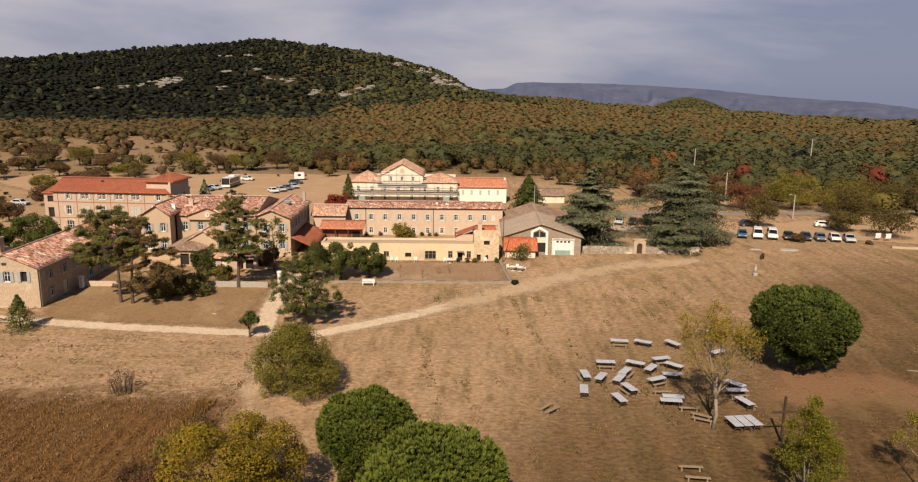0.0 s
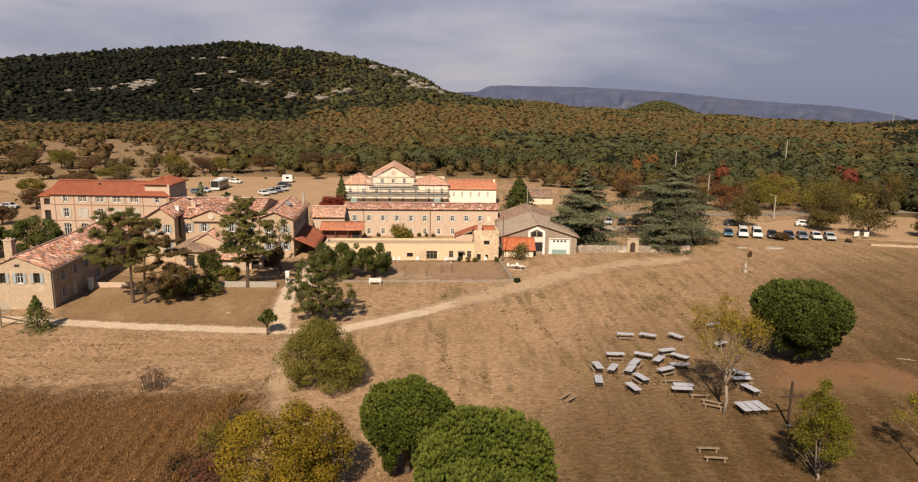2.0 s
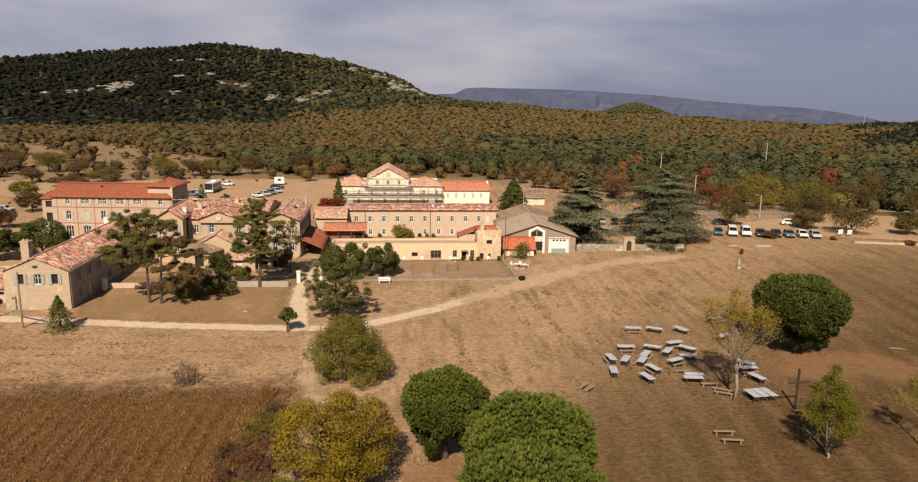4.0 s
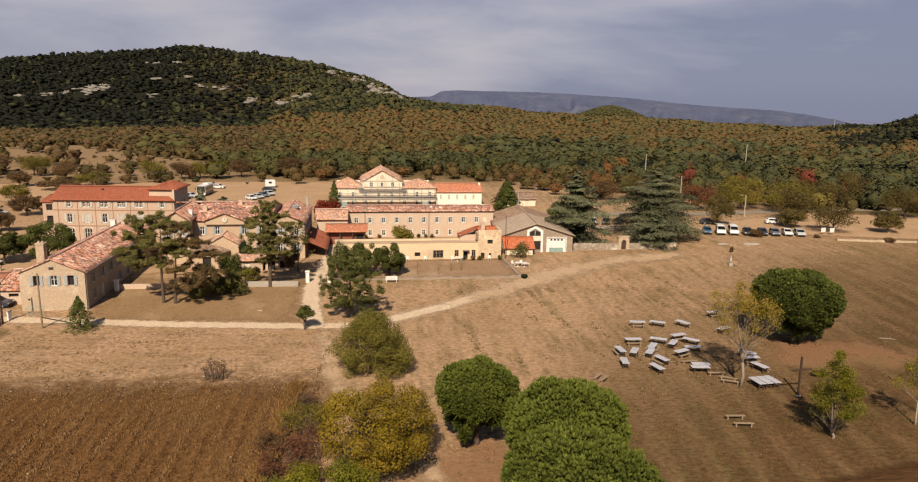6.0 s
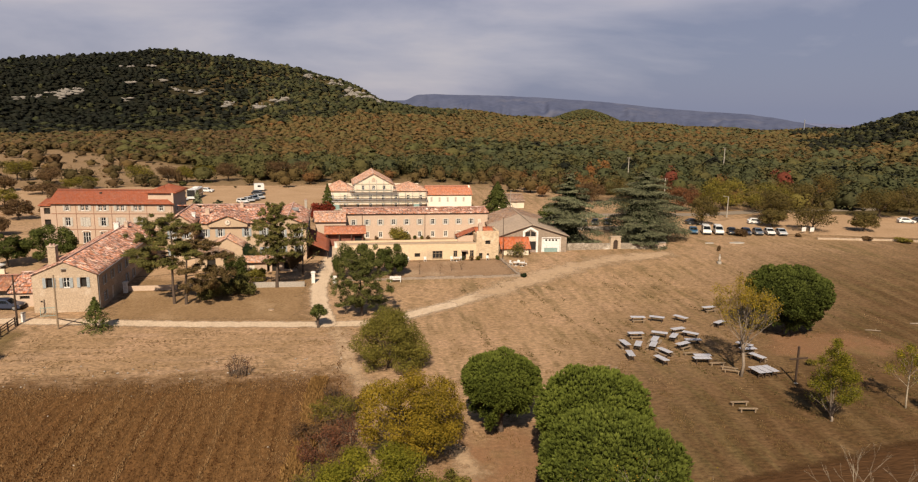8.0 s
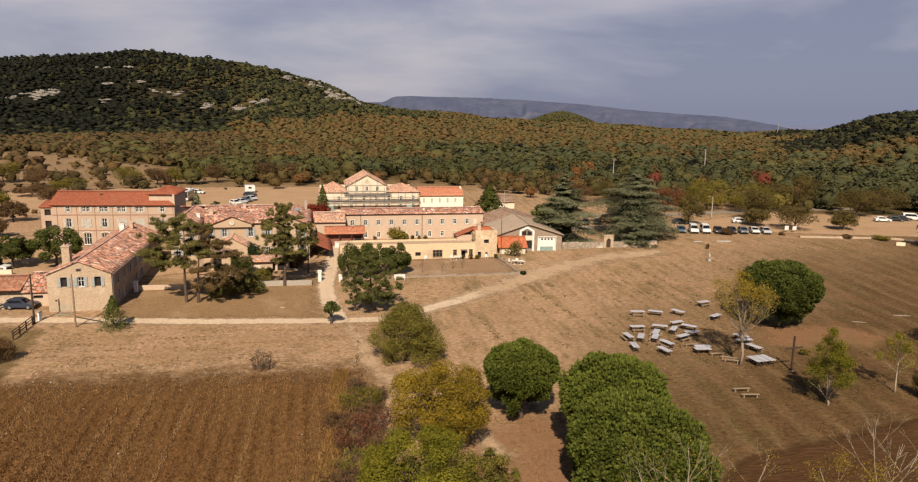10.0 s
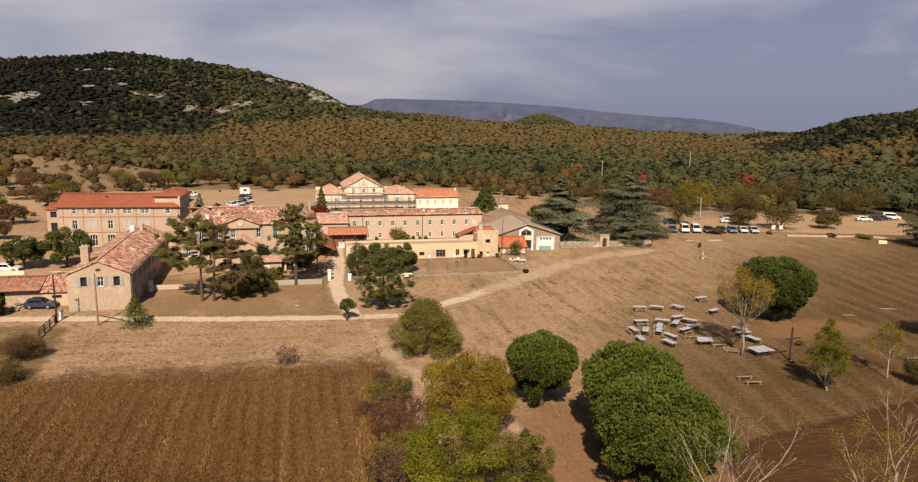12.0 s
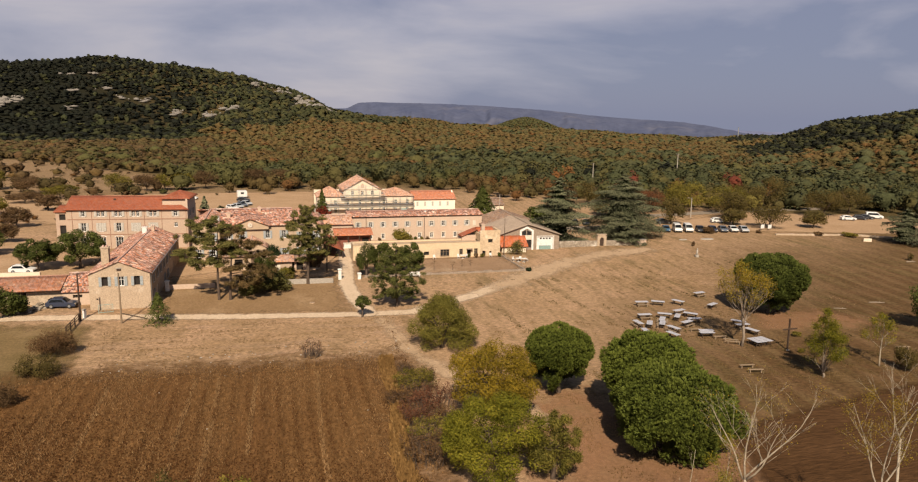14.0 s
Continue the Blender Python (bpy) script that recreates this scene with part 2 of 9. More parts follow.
def meadow_material():
    """Dry meadow: pale tan far off, browner and darker near the east, streaked by mowing; leaf litter under the woods.
    """
    m = bpy.data.materials.new("dry_meadow")
    m.use_nodes = True
    nt = m.node_tree
    L = nt.links.new
    bs = nt.nodes["Principled BSDF"]
    bs.inputs["Roughness"].default_value = 0.95
    bs.inputs["Specular IOR Level"].default_value = 0.05
    pos = node(nt, "ShaderNodeNewGeometry").outputs["Position"]
    sep = node(nt, "ShaderNodeSeparateXYZ")
    L(pos, sep.inputs[0])

    def noise_at(scale, stretch=(1, 1, 1), turn=0.0, detail=6.0, rough=0.6):
        mp = node(nt, "ShaderNodeMapping")
        mp.inputs["Scale"].default_value, mp.inputs["Rotation"].default_value = stretch, (0, 0, turn)
        n = node(nt, "ShaderNodeTexNoise", Scale=scale, Detail=detail, Roughness=rough)
        L(pos, mp.inputs["Vector"]), L(mp.outputs[0], n.inputs["Vector"])
        return n.outputs["Fac"]

    def ranged(v, a, b, c=0.0, d=1.0, soft=False):
        r = node(nt, "ShaderNodeMapRange")
        if soft:
            r.interpolation_type = "SMOOTHSTEP"
        for key, value in zip(("From Min", "From Max", "To Min", "To Max"), (a, b, c, d)):
            r.inputs[key].default_value = value
        L(v, r.inputs["Value"])
        return r.outputs[0]

    def op(kind, a, b):
        n = node(nt, "ShaderNodeMath")
        n.operation = kind
        for k, v in enumerate((a, b)):
            if isinstance(v, float):
                n.inputs[k].default_value = v
            else:
                L(v, n.inputs[k])
        return n.outputs[0]

    def blend(fac, a, b):
        n = nt.nodes.new("ShaderNodeMix")
        n.data_type = "RGBA"
        L(fac, n.inputs["Factor"])
        for key, v in (("A", a), ("B", b)):
            if isinstance(v, tuple):
                n.inputs[key].default_value = (*v, 1)
            else:
                L(v, n.inputs[key])
        return n.outputs["Result"]
    broad = noise_at(0.035)
    col = blend(ranged(broad, 0.36, 0.64), (0.300, 0.196, 0.115), (0.245, 0.155, 0.084))
    col = blend(ranged(noise_at(0.11, detail=9.0, rough=0.7), 0.48, 0.62, 0, 0.8), col, (0.317, 0.202, 0.122))
    col = blend(ranged(noise_at(0.24, (1, 0.5, 1), 0.2, 8.0, 0.7), 0.53, 0.64, 0, 0.6), col, (0.162, 0.104, 0.052))
    # browner, darker turf towards the near east
    shift = op("ADD", sep.outputs["Y"], op("MULTIPLY", op("SUBTRACT", broad, 0.5), 70.0))
    shift = op("SUBTRACT", shift, op("MULTIPLY", sep.outputs["X"], 0.72))
    brown_turf = op("MULTIPLY", ranged(shift, 18.0, 84.0, 1.0, 0.0, True), ranged(op("ADD", sep.outputs["X"], op("MULTIPLY", sep.outputs["Y"], -0.45)), -22.0, -6.0, 0.0, 1.0, True))
    col = blend(brown_turf, col, blend(ranged(noise_at(0.16), 0.4, 0.6), (0.090, 0.050, 0.023), (0.072, 0.043, 0.018)))
    # mowing streaks: along y in the east, along x in the west
    lines = op("MULTIPLY", ranged(noise_at(0.62, (1, 0.10, 1), -0.09, 5.0), 0.50, 0.62), ranged(noise_at(0.06), 0.44, 0.58))
    rows = ranged(noise_at(0.5, (0.16, 1, 1), 0.04, 5.0), 0.50, 0.64)
    west = ranged(sep.outputs["X"], -14.0, -4.0, 1.0, 0.0, True)
    col = blend(op("MULTIPLY", op("MULTIPLY", lines, op("SUBTRACT", 1.0, west)), 0.55), col, (0.097, 0.072, 0.029))
    col = blend(op("MULTIPLY", op("MULTIPLY", rows, west), 0.35), col, (0.270, 0.180, 0.120))
    wv = node(nt, "ShaderNodeTexWave", Scale=0.137, Distortion=3.0, Detail=3.0)
    wv.inputs["Detail Scale"].default_value = 0.25
    mpw = node(nt, "ShaderNodeMapping")
    mpw.inputs["Rotation"].default_value = (0, 0, 0.08)
    L(pos, mpw.inputs["Vector"]), L(mpw.outputs[0], wv.inputs["Vector"])
    mown = op("MULTIPLY", ranged(wv.outputs["Fac"], 0.55, 0.95), ranged(noise_at(0.045, detail=8.0, rough=0.7), 0.42, 0.60))
    mown = op("MULTIPLY", mown, ranged(noise_at(0.9, (1, 0.35, 1), detail=6.0), 0.38, 0.6))
    col = blend(op("MULTIPLY", op("MULTIPLY", mown, op("SUBTRACT", 1.0, west)), 0.55), col, (0.094, 0.066, 0.026))
    # paler cut bands across the browner turf
    bands = node(nt, "ShaderNodeTexWave", Scale=0.085, Distortion=2.2, Detail=3.0)
    bands.inputs["Detail Scale"].default_value = 0.3
    mpb = node(nt, "ShaderNodeMapping")
    mpb.inputs["Rotation"].default_value = (0, 0, 0.16)
    L(pos, mpb.inputs["Vector"]), L(mpb.outputs[0], bands.inputs["Vector"])
    cut = op("MULTIPLY", ranged(bands.outputs["Fac"], 0.35, 0.85), ranged(noise_at(0.4, (1, 0.25, 1), 0.1, 7.0, 0.7), 0.36, 0.62))
    col = blend(op("MULTIPLY", op("MULTIPLY", cut, brown_turf), 0.34), col, (0.205, 0.130, 0.066))
    # small dark tufts everywhere
    col = blend(ranged(noise_at(0.8, (0.55, 1, 1), 0.1, 8.0, 0.72), 0.54, 0.68, 0.0, 0.5), col, (0.112, 0.078, 0.036))
    at = node(nt, "ShaderNodeAttribute")
    at.attribute_name = "tint"
    col = blend(at.outputs["Fac"], col, blend(ranged(noise_at(0.05), 0.4, 0.6), (0.058, 0.045, 0.019), (0.083, 0.058, 0.024)))
    # evergreen scrub soil on the hill, with a cloud's shade put into its colour
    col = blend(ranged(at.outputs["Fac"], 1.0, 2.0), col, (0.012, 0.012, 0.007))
    grain = noise_at(2.3, (0.7, 1, 1), 0.1, 6.0, 0.75)
    vm = node(nt, "ShaderNodeVectorMath")
    vm.operation = "SCALE"
    L(col, vm.inputs[0]), L(ranged(grain, 0.3, 0.7, 0.42, 1.52), vm.inputs["Scale"])
    L(vm.outputs[0], bs.inputs["Base Color"])
    bp = node(nt, "ShaderNodeBump", Strength=0.9, Distance=0.12)
    L(grain, bp.inputs["Height"]), L(bp.outputs[0], bs.inputs["Normal"])
    return m


M = {}
M["grass"] = meadow_material()
M["stubble"] = soft_edge(rowed(material("brown_stubble", (0.094, 0.045, 0.017), (0.128, 0.068, 0.026), 0.95, 0.12, 3.2, 1.0, c=(0.112, 0.058, 0.022), stretch=(1, 0.35, 1), spec=0.05, bump_dist=0.2, grain=0.42), 1.5, 0.10), 0.35, 0.5)
M["plough"] = soft_edge(material("dark_tilled_soil", (0.048, 0.024, 0.010), (0.074, 0.038, 0.017), 0.95, 0.15, 2.5, 1.0, stretch=(0.3, 1, 1), spec=0.05, bump_dist=0.2), 0.4, 0.5)
M["redsoil"] = soft_edge(material("red_bare_soil", (0.250, 0.128, 0.068), (0.228, 0.130, 0.070), 0.95, 0.25, 3.0, 0.6, c=(0.190, 0.126, 0.058), spec=0.05), 0.22, 1.1, 0.60)
M["gardensoil"] = soft_edge(material("dry_garden_soil", (0.230, 0.148, 0.090), (0.187, 0.119, 0.071), 0.95, 0.4, 3.0, 0.6, c=(0.259, 0.180, 0.115), spec=0.05), 0.4, 0.6)
M["track"] = soft_edge(material("pale_dirt_track", (0.45, 0.345, 0.245), (0.39, 0.295, 0.205), 0.95, 0.5, 4.0, 0.4, spec=0.05), 0.8, 0.6)
M["track_worn"] = soft_edge(material("worn_dirt_track", (0.45, 0.34, 0.235), (0.385, 0.285, 0.19), 0.95, 0.5, 4.0, 0.4, spec=0.05), 0.6, 0.6, 0.95)
M["faint"] = soft_edge(material("worn_bare_grass", (0.390, 0.275, 0.175), (0.330, 0.228, 0.140), 0.95, 0.4, 3.0, 0.5, spec=0.05), 0.35, 0.9, 0.85)
M["roofgravel"] = material("tan_roof_gravel", (0.331, 0.234, 0.155), (0.288, 0.202, 0.133), 0.95, 0.6, 6.0, 0.4)
M["sand"] = soft_edge(material("sandy_gravel_lot", (0.324, 0.216, 0.130), (0.259, 0.166, 0.094), 0.95, 0.12, 3.0, 0.4, spec=0.05), 0.25, 0.7)
M["asphalt"] = soft_edge(material("worn_road_surface", (0.194, 0.155, 0.115), (0.158, 0.126, 0.094), 0.9, 0.3, 5.0, 0.3), 0.8, 0.3)
M["stone"] = material("rubble_stone_wall", (0.365, 0.280, 0.198), (0.300, 0.228, 0.160), 0.9, 1.6, 5.0, 0.7, c=(0.405, 0.325, 0.245), spec=0.1)
M["plaster_pink"] = material("pink_ochre_render", (0.360, 0.266, 0.198), (0.324, 0.238, 0.176), 0.9, 0.35, 4.0, 0.2, c=(0.302, 0.216, 0.162), grain=0.11)
M["plaster_tan"] = material("tan_render", (0.425, 0.318, 0.238), (0.385, 0.287, 0.214), 0.9, 0.3, 4.0, 0.25, c=(0.345, 0.250, 0.185), grain=0.11)
M["plaster_grey"] = material("grey_beige_render", (0.382, 0.277, 0.187), (0.331, 0.241, 0.162), 0.9, 0.3, 4.0, 0.25, grain=0.11)
M["plaster_yellow"] = material("yellow_ochre_render", (0.535, 0.405, 0.262), (0.460, 0.342, 0.222), 0.9, 0.30, 4.0, 0.2, c=(0.345, 0.270, 0.190), grain=0.16)
M["stone_yellow"] = material("yellowish_rubble_wall", (0.47, 0.355, 0.235), (0.36, 0.268, 0.175), 0.9, 1.3, 5.0, 0.6, c=(0.52, 0.41, 0.29), spec=0.1, grain=0.3)
M["plaster_white"] = material("cream_white_render", (0.576, 0.482, 0.367), (0.533, 0.439, 0.328), 0.9, 0.3, 4.0, 0.15, grain=0.11)
M["hangar_wall"] = material("grey_cement_render", (0.238, 0.184, 0.137), (0.202, 0.155, 0.115), 0.9, 0.4, 4.0, 0.2)
M["plaster_bright"] = material("white_render", (0.68, 0.61, 0.50), (0.62, 0.55, 0.44), 0.9, 0.3, 4.0, 0.15, grain=0.11)
M["white"] = material("white_paint", (0.576, 0.554, 0.518), (0.533, 0.511, 0.475), 0.5, 0.8, 6.0, 0.05)
M["cream"] = material("cream_paint", (0.504, 0.446, 0.360), (0.446, 0.396, 0.317), 0.6, 0.8, 6.0, 0.05)
M["shutter"] = material("grey_blue_shutter_paint", (0.259, 0.274, 0.274), (0.216, 0.238, 0.245), 0.6, 2.0, 8.0, 0.1)
M["shutter_pale"] = material("pale_grey_shutter_paint", (0.360, 0.331, 0.288), (0.317, 0.295, 0.259), 0.6, 2.0, 8.0, 0.1)
M["trim"] = material("reddish_brick_trim", (0.259, 0.144, 0.094), (0.223, 0.122, 0.079), 0.85, 1.5, 8.0, 0.2)
M["darkwood"] = material("dark_brown_wood", (0.050, 0.030, 0.020), (0.036, 0.022, 0.014), 0.75, 2.0, 10.0, 0.2)
M["redwood"] = material("dark_red_painted_boards", (0.190, 0.068, 0.045), (0.150, 0.054, 0.036), 0.75, 1.0, 8.0, 0.2)
M["greywood"] = material("weathered_grey_wood", (0.345, 0.345, 0.380), (0.275, 0.270, 0.295), 0.8, 1.3, 9.0, 0.2)
M["tanwood"] = material("weathered_tan_wood", (0.216, 0.155, 0.097), (0.166, 0.119, 0.076), 0.8, 1.3, 9.0, 0.2)
M["teal"] = material("faded_teal_paint", (0.187, 0.259, 0.238), (0.158, 0.230, 0.209), 0.6, 1.0, 6.0, 0.1)
M["glass"] = glass_material("window_glass", (0.014, 0.016, 0.018))
M["dark"] = material("dark_interior", (0.022, 0.017, 0.014), (0.014, 0.012, 0.010), 0.9)
M["tile_old"] = tile_material("old_barrel_tiles", (0.345, 0.160, 0.098), (0.225, 0.090, 0.053), (0.47, 0.325, 0.235), 0.72)
M["tile_new"] = tile_material("red_orange_tiles", (0.222, 0.073, 0.042), (0.197, 0.066, 0.038), (0.212, 0.082, 0.048), 0.14, 0.95)
M["tile_annex"] = tile_material("faded_orange_tiles", (0.36, 0.145, 0.085), (0.31, 0.125, 0.072), (0.36, 0.17, 0.10), 0.25, 0.9)
M["tile_barn"] = tile_material("brown_orange_tiles", (0.27, 0.120, 0.070), (0.225, 0.100, 0.060), (0.29, 0.16, 0.10), 0.3, 0.8)
M["tile_pale"] = tile_material("pale_pink_tiles", (0.374, 0.194, 0.119), (0.324, 0.169, 0.101), (0.403, 0.252, 0.169))
M["tile_orange"] = tile_material("bright_orange_tiles", (0.335, 0.108, 0.055), (0.305, 0.098, 0.050), (0.315, 0.118, 0.062), 0.18, 0.95)
M["tile_brown"] = tile_material("brown_mossy_tiles", (0.194, 0.115, 0.072), (0.151, 0.090, 0.058), (0.238, 0.151, 0.094))
M["fibro"] = material("grey_fibre_cement_sheets", (0.259, 0.198, 0.148), (0.216, 0.166, 0.126), 0.85, 0.25, 3.0, 0.2, c=(0.194, 0.151, 0.119))
M["metal"] = material("galvanised_steel", (0.302, 0.302, 0.302), (0.245, 0.245, 0.245), 0.45, 3.0, 10.0, 0.05, metal=0.6)
M["bark"] = material("brown_bark", (0.083, 0.058, 0.040), (0.054, 0.037, 0.027), 0.9, 2.5, 14.0, 0.8)
M["palebark"] = material("pale_grey_bark", (0.31, 0.258, 0.190), (0.23, 0.190, 0.140), 0.9, 2.0, 12.0, 0.4)
M["rock"] = material("pale_limestone", (0.200, 0.178, 0.152), (0.115, 0.103, 0.088), 0.9, 0.2, 1.5, 0.6)
M["scaff_board"] = material("worn_scaffold_planks", (0.33, 0.265, 0.18), (0.25, 0.20, 0.135), 0.85, 1.0, 6.0, 0.1)
M["scaff_green"] = material("dull_green_toe_boards", (0.30, 0.285, 0.20), (0.23, 0.225, 0.16), 0.8, 1.0, 6.0, 0.1)
M["tyre"] = material("black_rubber", (0.014, 0.014, 0.014), (0.022, 0.022, 0.022), 0.8)
M["concrete"] = material("grey_concrete", (0.302, 0.266, 0.223), (0.252, 0.223, 0.187), 0.9, 0.6, 6.0, 0.3)
M["leaf_forest"] = tint_material("far_foliage", 0.8, 0.7, 1.2)
M["pine_puff"] = tint_material("stone_pine_puffs", 0.8, 7.0, 0.12, 0.6)
M["leaf_stone_pine"] = leaf_material("stone_pine_needles", (0.044, 0.057, 0.011), (0.118, 0.137, 0.024), (0.185, 0.196, 0.044), 0.2)
M["leaf_pine_mid"] = leaf_material("old_stone_pine_needles", (0.042, 0.054, 0.011), (0.108, 0.126, 0.023), (0.175, 0.188, 0.042), 0.18)
M["leaf_pine_rust"] = leaf_material("dying_pine_needles", (0.060, 0.044, 0.018), (0.140, 0.092, 0.038), (0.190, 0.110, 0.050), 0.15)
M["leaf_pine"] = leaf_material("pine_needles", (0.048, 0.047, 0.015), (0.130, 0.116, 0.035), (0.180, 0.110, 0.042), 0.15)
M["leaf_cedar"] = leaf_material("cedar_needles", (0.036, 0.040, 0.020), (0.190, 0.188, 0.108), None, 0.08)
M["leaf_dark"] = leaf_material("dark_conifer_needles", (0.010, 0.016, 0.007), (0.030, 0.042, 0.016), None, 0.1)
M["leaf_walnut"] = leaf_material("dull_walnut_leaves", (0.060, 0.055, 0.012), (0.160, 0.136, 0.028), (0.198, 0.136, 0.036))
M["leaf_pine_green"] = leaf_material("fresh_pine_needles", (0.038, 0.042, 0.013), (0.105, 0.106, 0.030), (0.15, 0.125, 0.040), 0.15)
M["leaf_olive"] = leaf_material("olive_green_leaves", (0.070, 0.062, 0.012), (0.178, 0.142, 0.028), (0.222, 0.146, 0.037))
M["leaf_green"] = leaf_material("green_leaves", (0.034, 0.042, 0.010), (0.092, 0.099, 0.026), None)
M["leaf_yellow"] = leaf_material("yellowing_leaves", (0.100, 0.078, 0.010), (0.274, 0.182, 0.021), (0.200, 0.168, 0.029))
M["leaf_lime"] = leaf_material("yellow_green_leaves", (0.068, 0.072, 0.007), (0.223, 0.187, 0.019), (0.288, 0.209, 0.022))
M["leaf_fresh"] = leaf_material("green_yellow_leaves", (0.056, 0.061, 0.007), (0.172, 0.154, 0.018), (0.225, 0.18, 0.021))
M["leaf_brown"] = leaf_material("brown_leaves", (0.061, 0.037, 0.019), (0.130, 0.078, 0.037), (0.115, 0.086, 0.032))
M["leaf_red"] = leaf_material("red_leaves", (0.115, 0.020, 0.012), (0.216, 0.043, 0.022), None)
M["weed"] = leaf_material("dry_weeds", (0.092, 0.046, 0.017), (0.132, 0.069, 0.026), (0.160, 0.090, 0.036), 0.2)
M["weed_rust"] = leaf_material("rusty_weeds", (0.050, 0.022, 0.009), (0.088, 0.041, 0.016), (0.12, 0.062, 0.025), 0.2)
M["straw"] = leaf_material("dry_straw", (0.173, 0.112, 0.054), (0.317, 0.216, 0.119), (0.187, 0.144, 0.058), 0.35)
M["dull_straw"] = leaf_material("dull_straw_stalks", (0.15, 0.086, 0.037), (0.25, 0.150, 0.070), (0.31, 0.215, 0.108), 0.3)
M["gold_straw"] = leaf_material("golden_straw_stalks", (0.160, 0.088, 0.030), (0.262, 0.150, 0.055), (0.31, 0.195, 0.082), 0.3)
M["leaf_redoak"] = leaf_material("russet_oak_leaves", (0.085, 0.034, 0.016), (0.175, 0.078, 0.036), (0.16, 0.09, 0.04))
M["leaf_lime_oak"] = leaf_material("yellow_green_oak_leaves", (0.066, 0.058, 0.012), (0.160, 0.130, 0.026), (0.20, 0.14, 0.03))
M["leaf_oak"] = leaf_material("dull_oak_leaves", (0.046, 0.038, 0.012), (0.115, 0.086, 0.028), (0.135, 0.075, 0.026))
M["leaf_redtwig"] = leaf_material("reddish_dry_leaves", (0.062, 0.028, 0.016), (0.150, 0.062, 0.034), (0.150, 0.090, 0.038), 0.25)
M["leaf_bramble"] = leaf_material("rusty_bramble_leaves", (0.060, 0.033, 0.016), (0.140, 0.080, 0.038), (0.13, 0.095, 0.036), 0.25)
M["leaf_pine_dark"] = leaf_material("dark_stone_pine_needles", (0.032, 0.041, 0.010), (0.080, 0.095, 0.021), (0.150, 0.158, 0.038), 0.2)
M["lawn"] = soft_edge(material("shade_browned_lawn", (0.232, 0.147, 0.078), (0.195, 0.122, 0.061), 0.95, 0.4, 3.0, 0.8, c=(0.262, 0.172, 0.095), spec=0.05), 0.3, 0.7, 0.85)
M["greybark"] = material("grey_brown_bark", (0.215, 0.170, 0.130), (0.150, 0.117, 0.088), 0.9, 2.0, 12.0, 0.4)
M["verge"] = soft_edge(material("olive_brown_rough_grass", (0.120, 0.084, 0.036), (0.165, 0.110, 0.052), 0.95, 0.35, 3.0, 0.8, c=(0.20, 0.135, 0.07), spec=0.05), 0.3, 0.8, 0.95)
M["short_grass"] = leaf_material("short_dry_grass", (0.080, 0.053, 0.021), (0.185, 0.118, 0.050), (0.25, 0.172, 0.085), 0.3)
M["rubble"] = material("old_rubble_masonry", (0.30, 0.250, 0.195), (0.150, 0.118, 0.085), 0.9, 1.5, 4.0, 1.0, c=(0.42, 0.375, 0.315), spec=0.1, grain=0.45)
M["regrowth"] = leaf_material("dull_regrowth", (0.055, 0.043, 0.017), (0.110, 0.080, 0.033), (0.15, 0.11, 0.05), 0.3)

# ---- helpers for meshes ----


def smooth(a, b, v):
    t = np.clip((v - a) / (b - a), 0, 1)
    return t * t * (3 - 2 * t)


HILL_AZ = [-75, -45, -31.2, -24.1, -20, -13.4, -8.7, -4.5, -2.2, 0.7, 2.5, 5, 12, 20, 34.8, 37.8, 41.8, 47.7, 62, 90]
HILL_H = [46, 58, 62, 73, 84, 101, 93, 83, 70, 53, 32, 22, 13, 6, 0, 8, 26, 40, 42, 24]


def ground_z(x, y):
    """Height of the land: a flat farm on a plateau, a hill behind to the west, a lower one to the east."""
    x, y = np.asarray(x, float), np.asarray(y, float)
    r, az = np.hypot(x, y), np.degrees(np.arctan2(x, np.maximum(y, -1e9)))
    local = 0.8 * smooth(78, 118, y) * (1 - 0.6 * smooth(125, 165, y)) * (1 - smooth(160, 320, np.abs(x)))
    amp = np.interp(az, HILL_AZ, HILL_H, left=0, right=0) * (1 - smooth(75, 95, np.abs(az)))
    rs = np.interp(az, [-10, 3, 35, 60], [600, 430, 380, 380])
    rp = np.interp(az, [-2, 5, 36, 42, 60], [1150, 900, 850, 680, 650])
    rough = 2.5 * np.sin(x * 0.021 + 1.3) * np.sin(y * 0.017) + 1.6 * np.sin(x * 0.047 - y * 0.039)
    up = smooth(rs, rp, r)
    z = local + amp * (0.35 * np.clip((r - rs) / (rp - rs), 0, 1) + 0.65 * up) + rough * smooth(500, 900, r)
    z = z - (amp + 90) * smooth(rp * 1.05, rp + 1500, r)
    # a lone wooded knoll beyond the plateau's rim
    knoll = 21 - np.abs((az - 19.4) / 2.8) ** 1.5 * 40 - ((r - 2600) / 260) ** 2 * 60
    return np.where(np.abs(az - 19.4) < 9, np.maximum(z, knoll), z)


def gz(x, y):
    return float(ground_z(x, y))


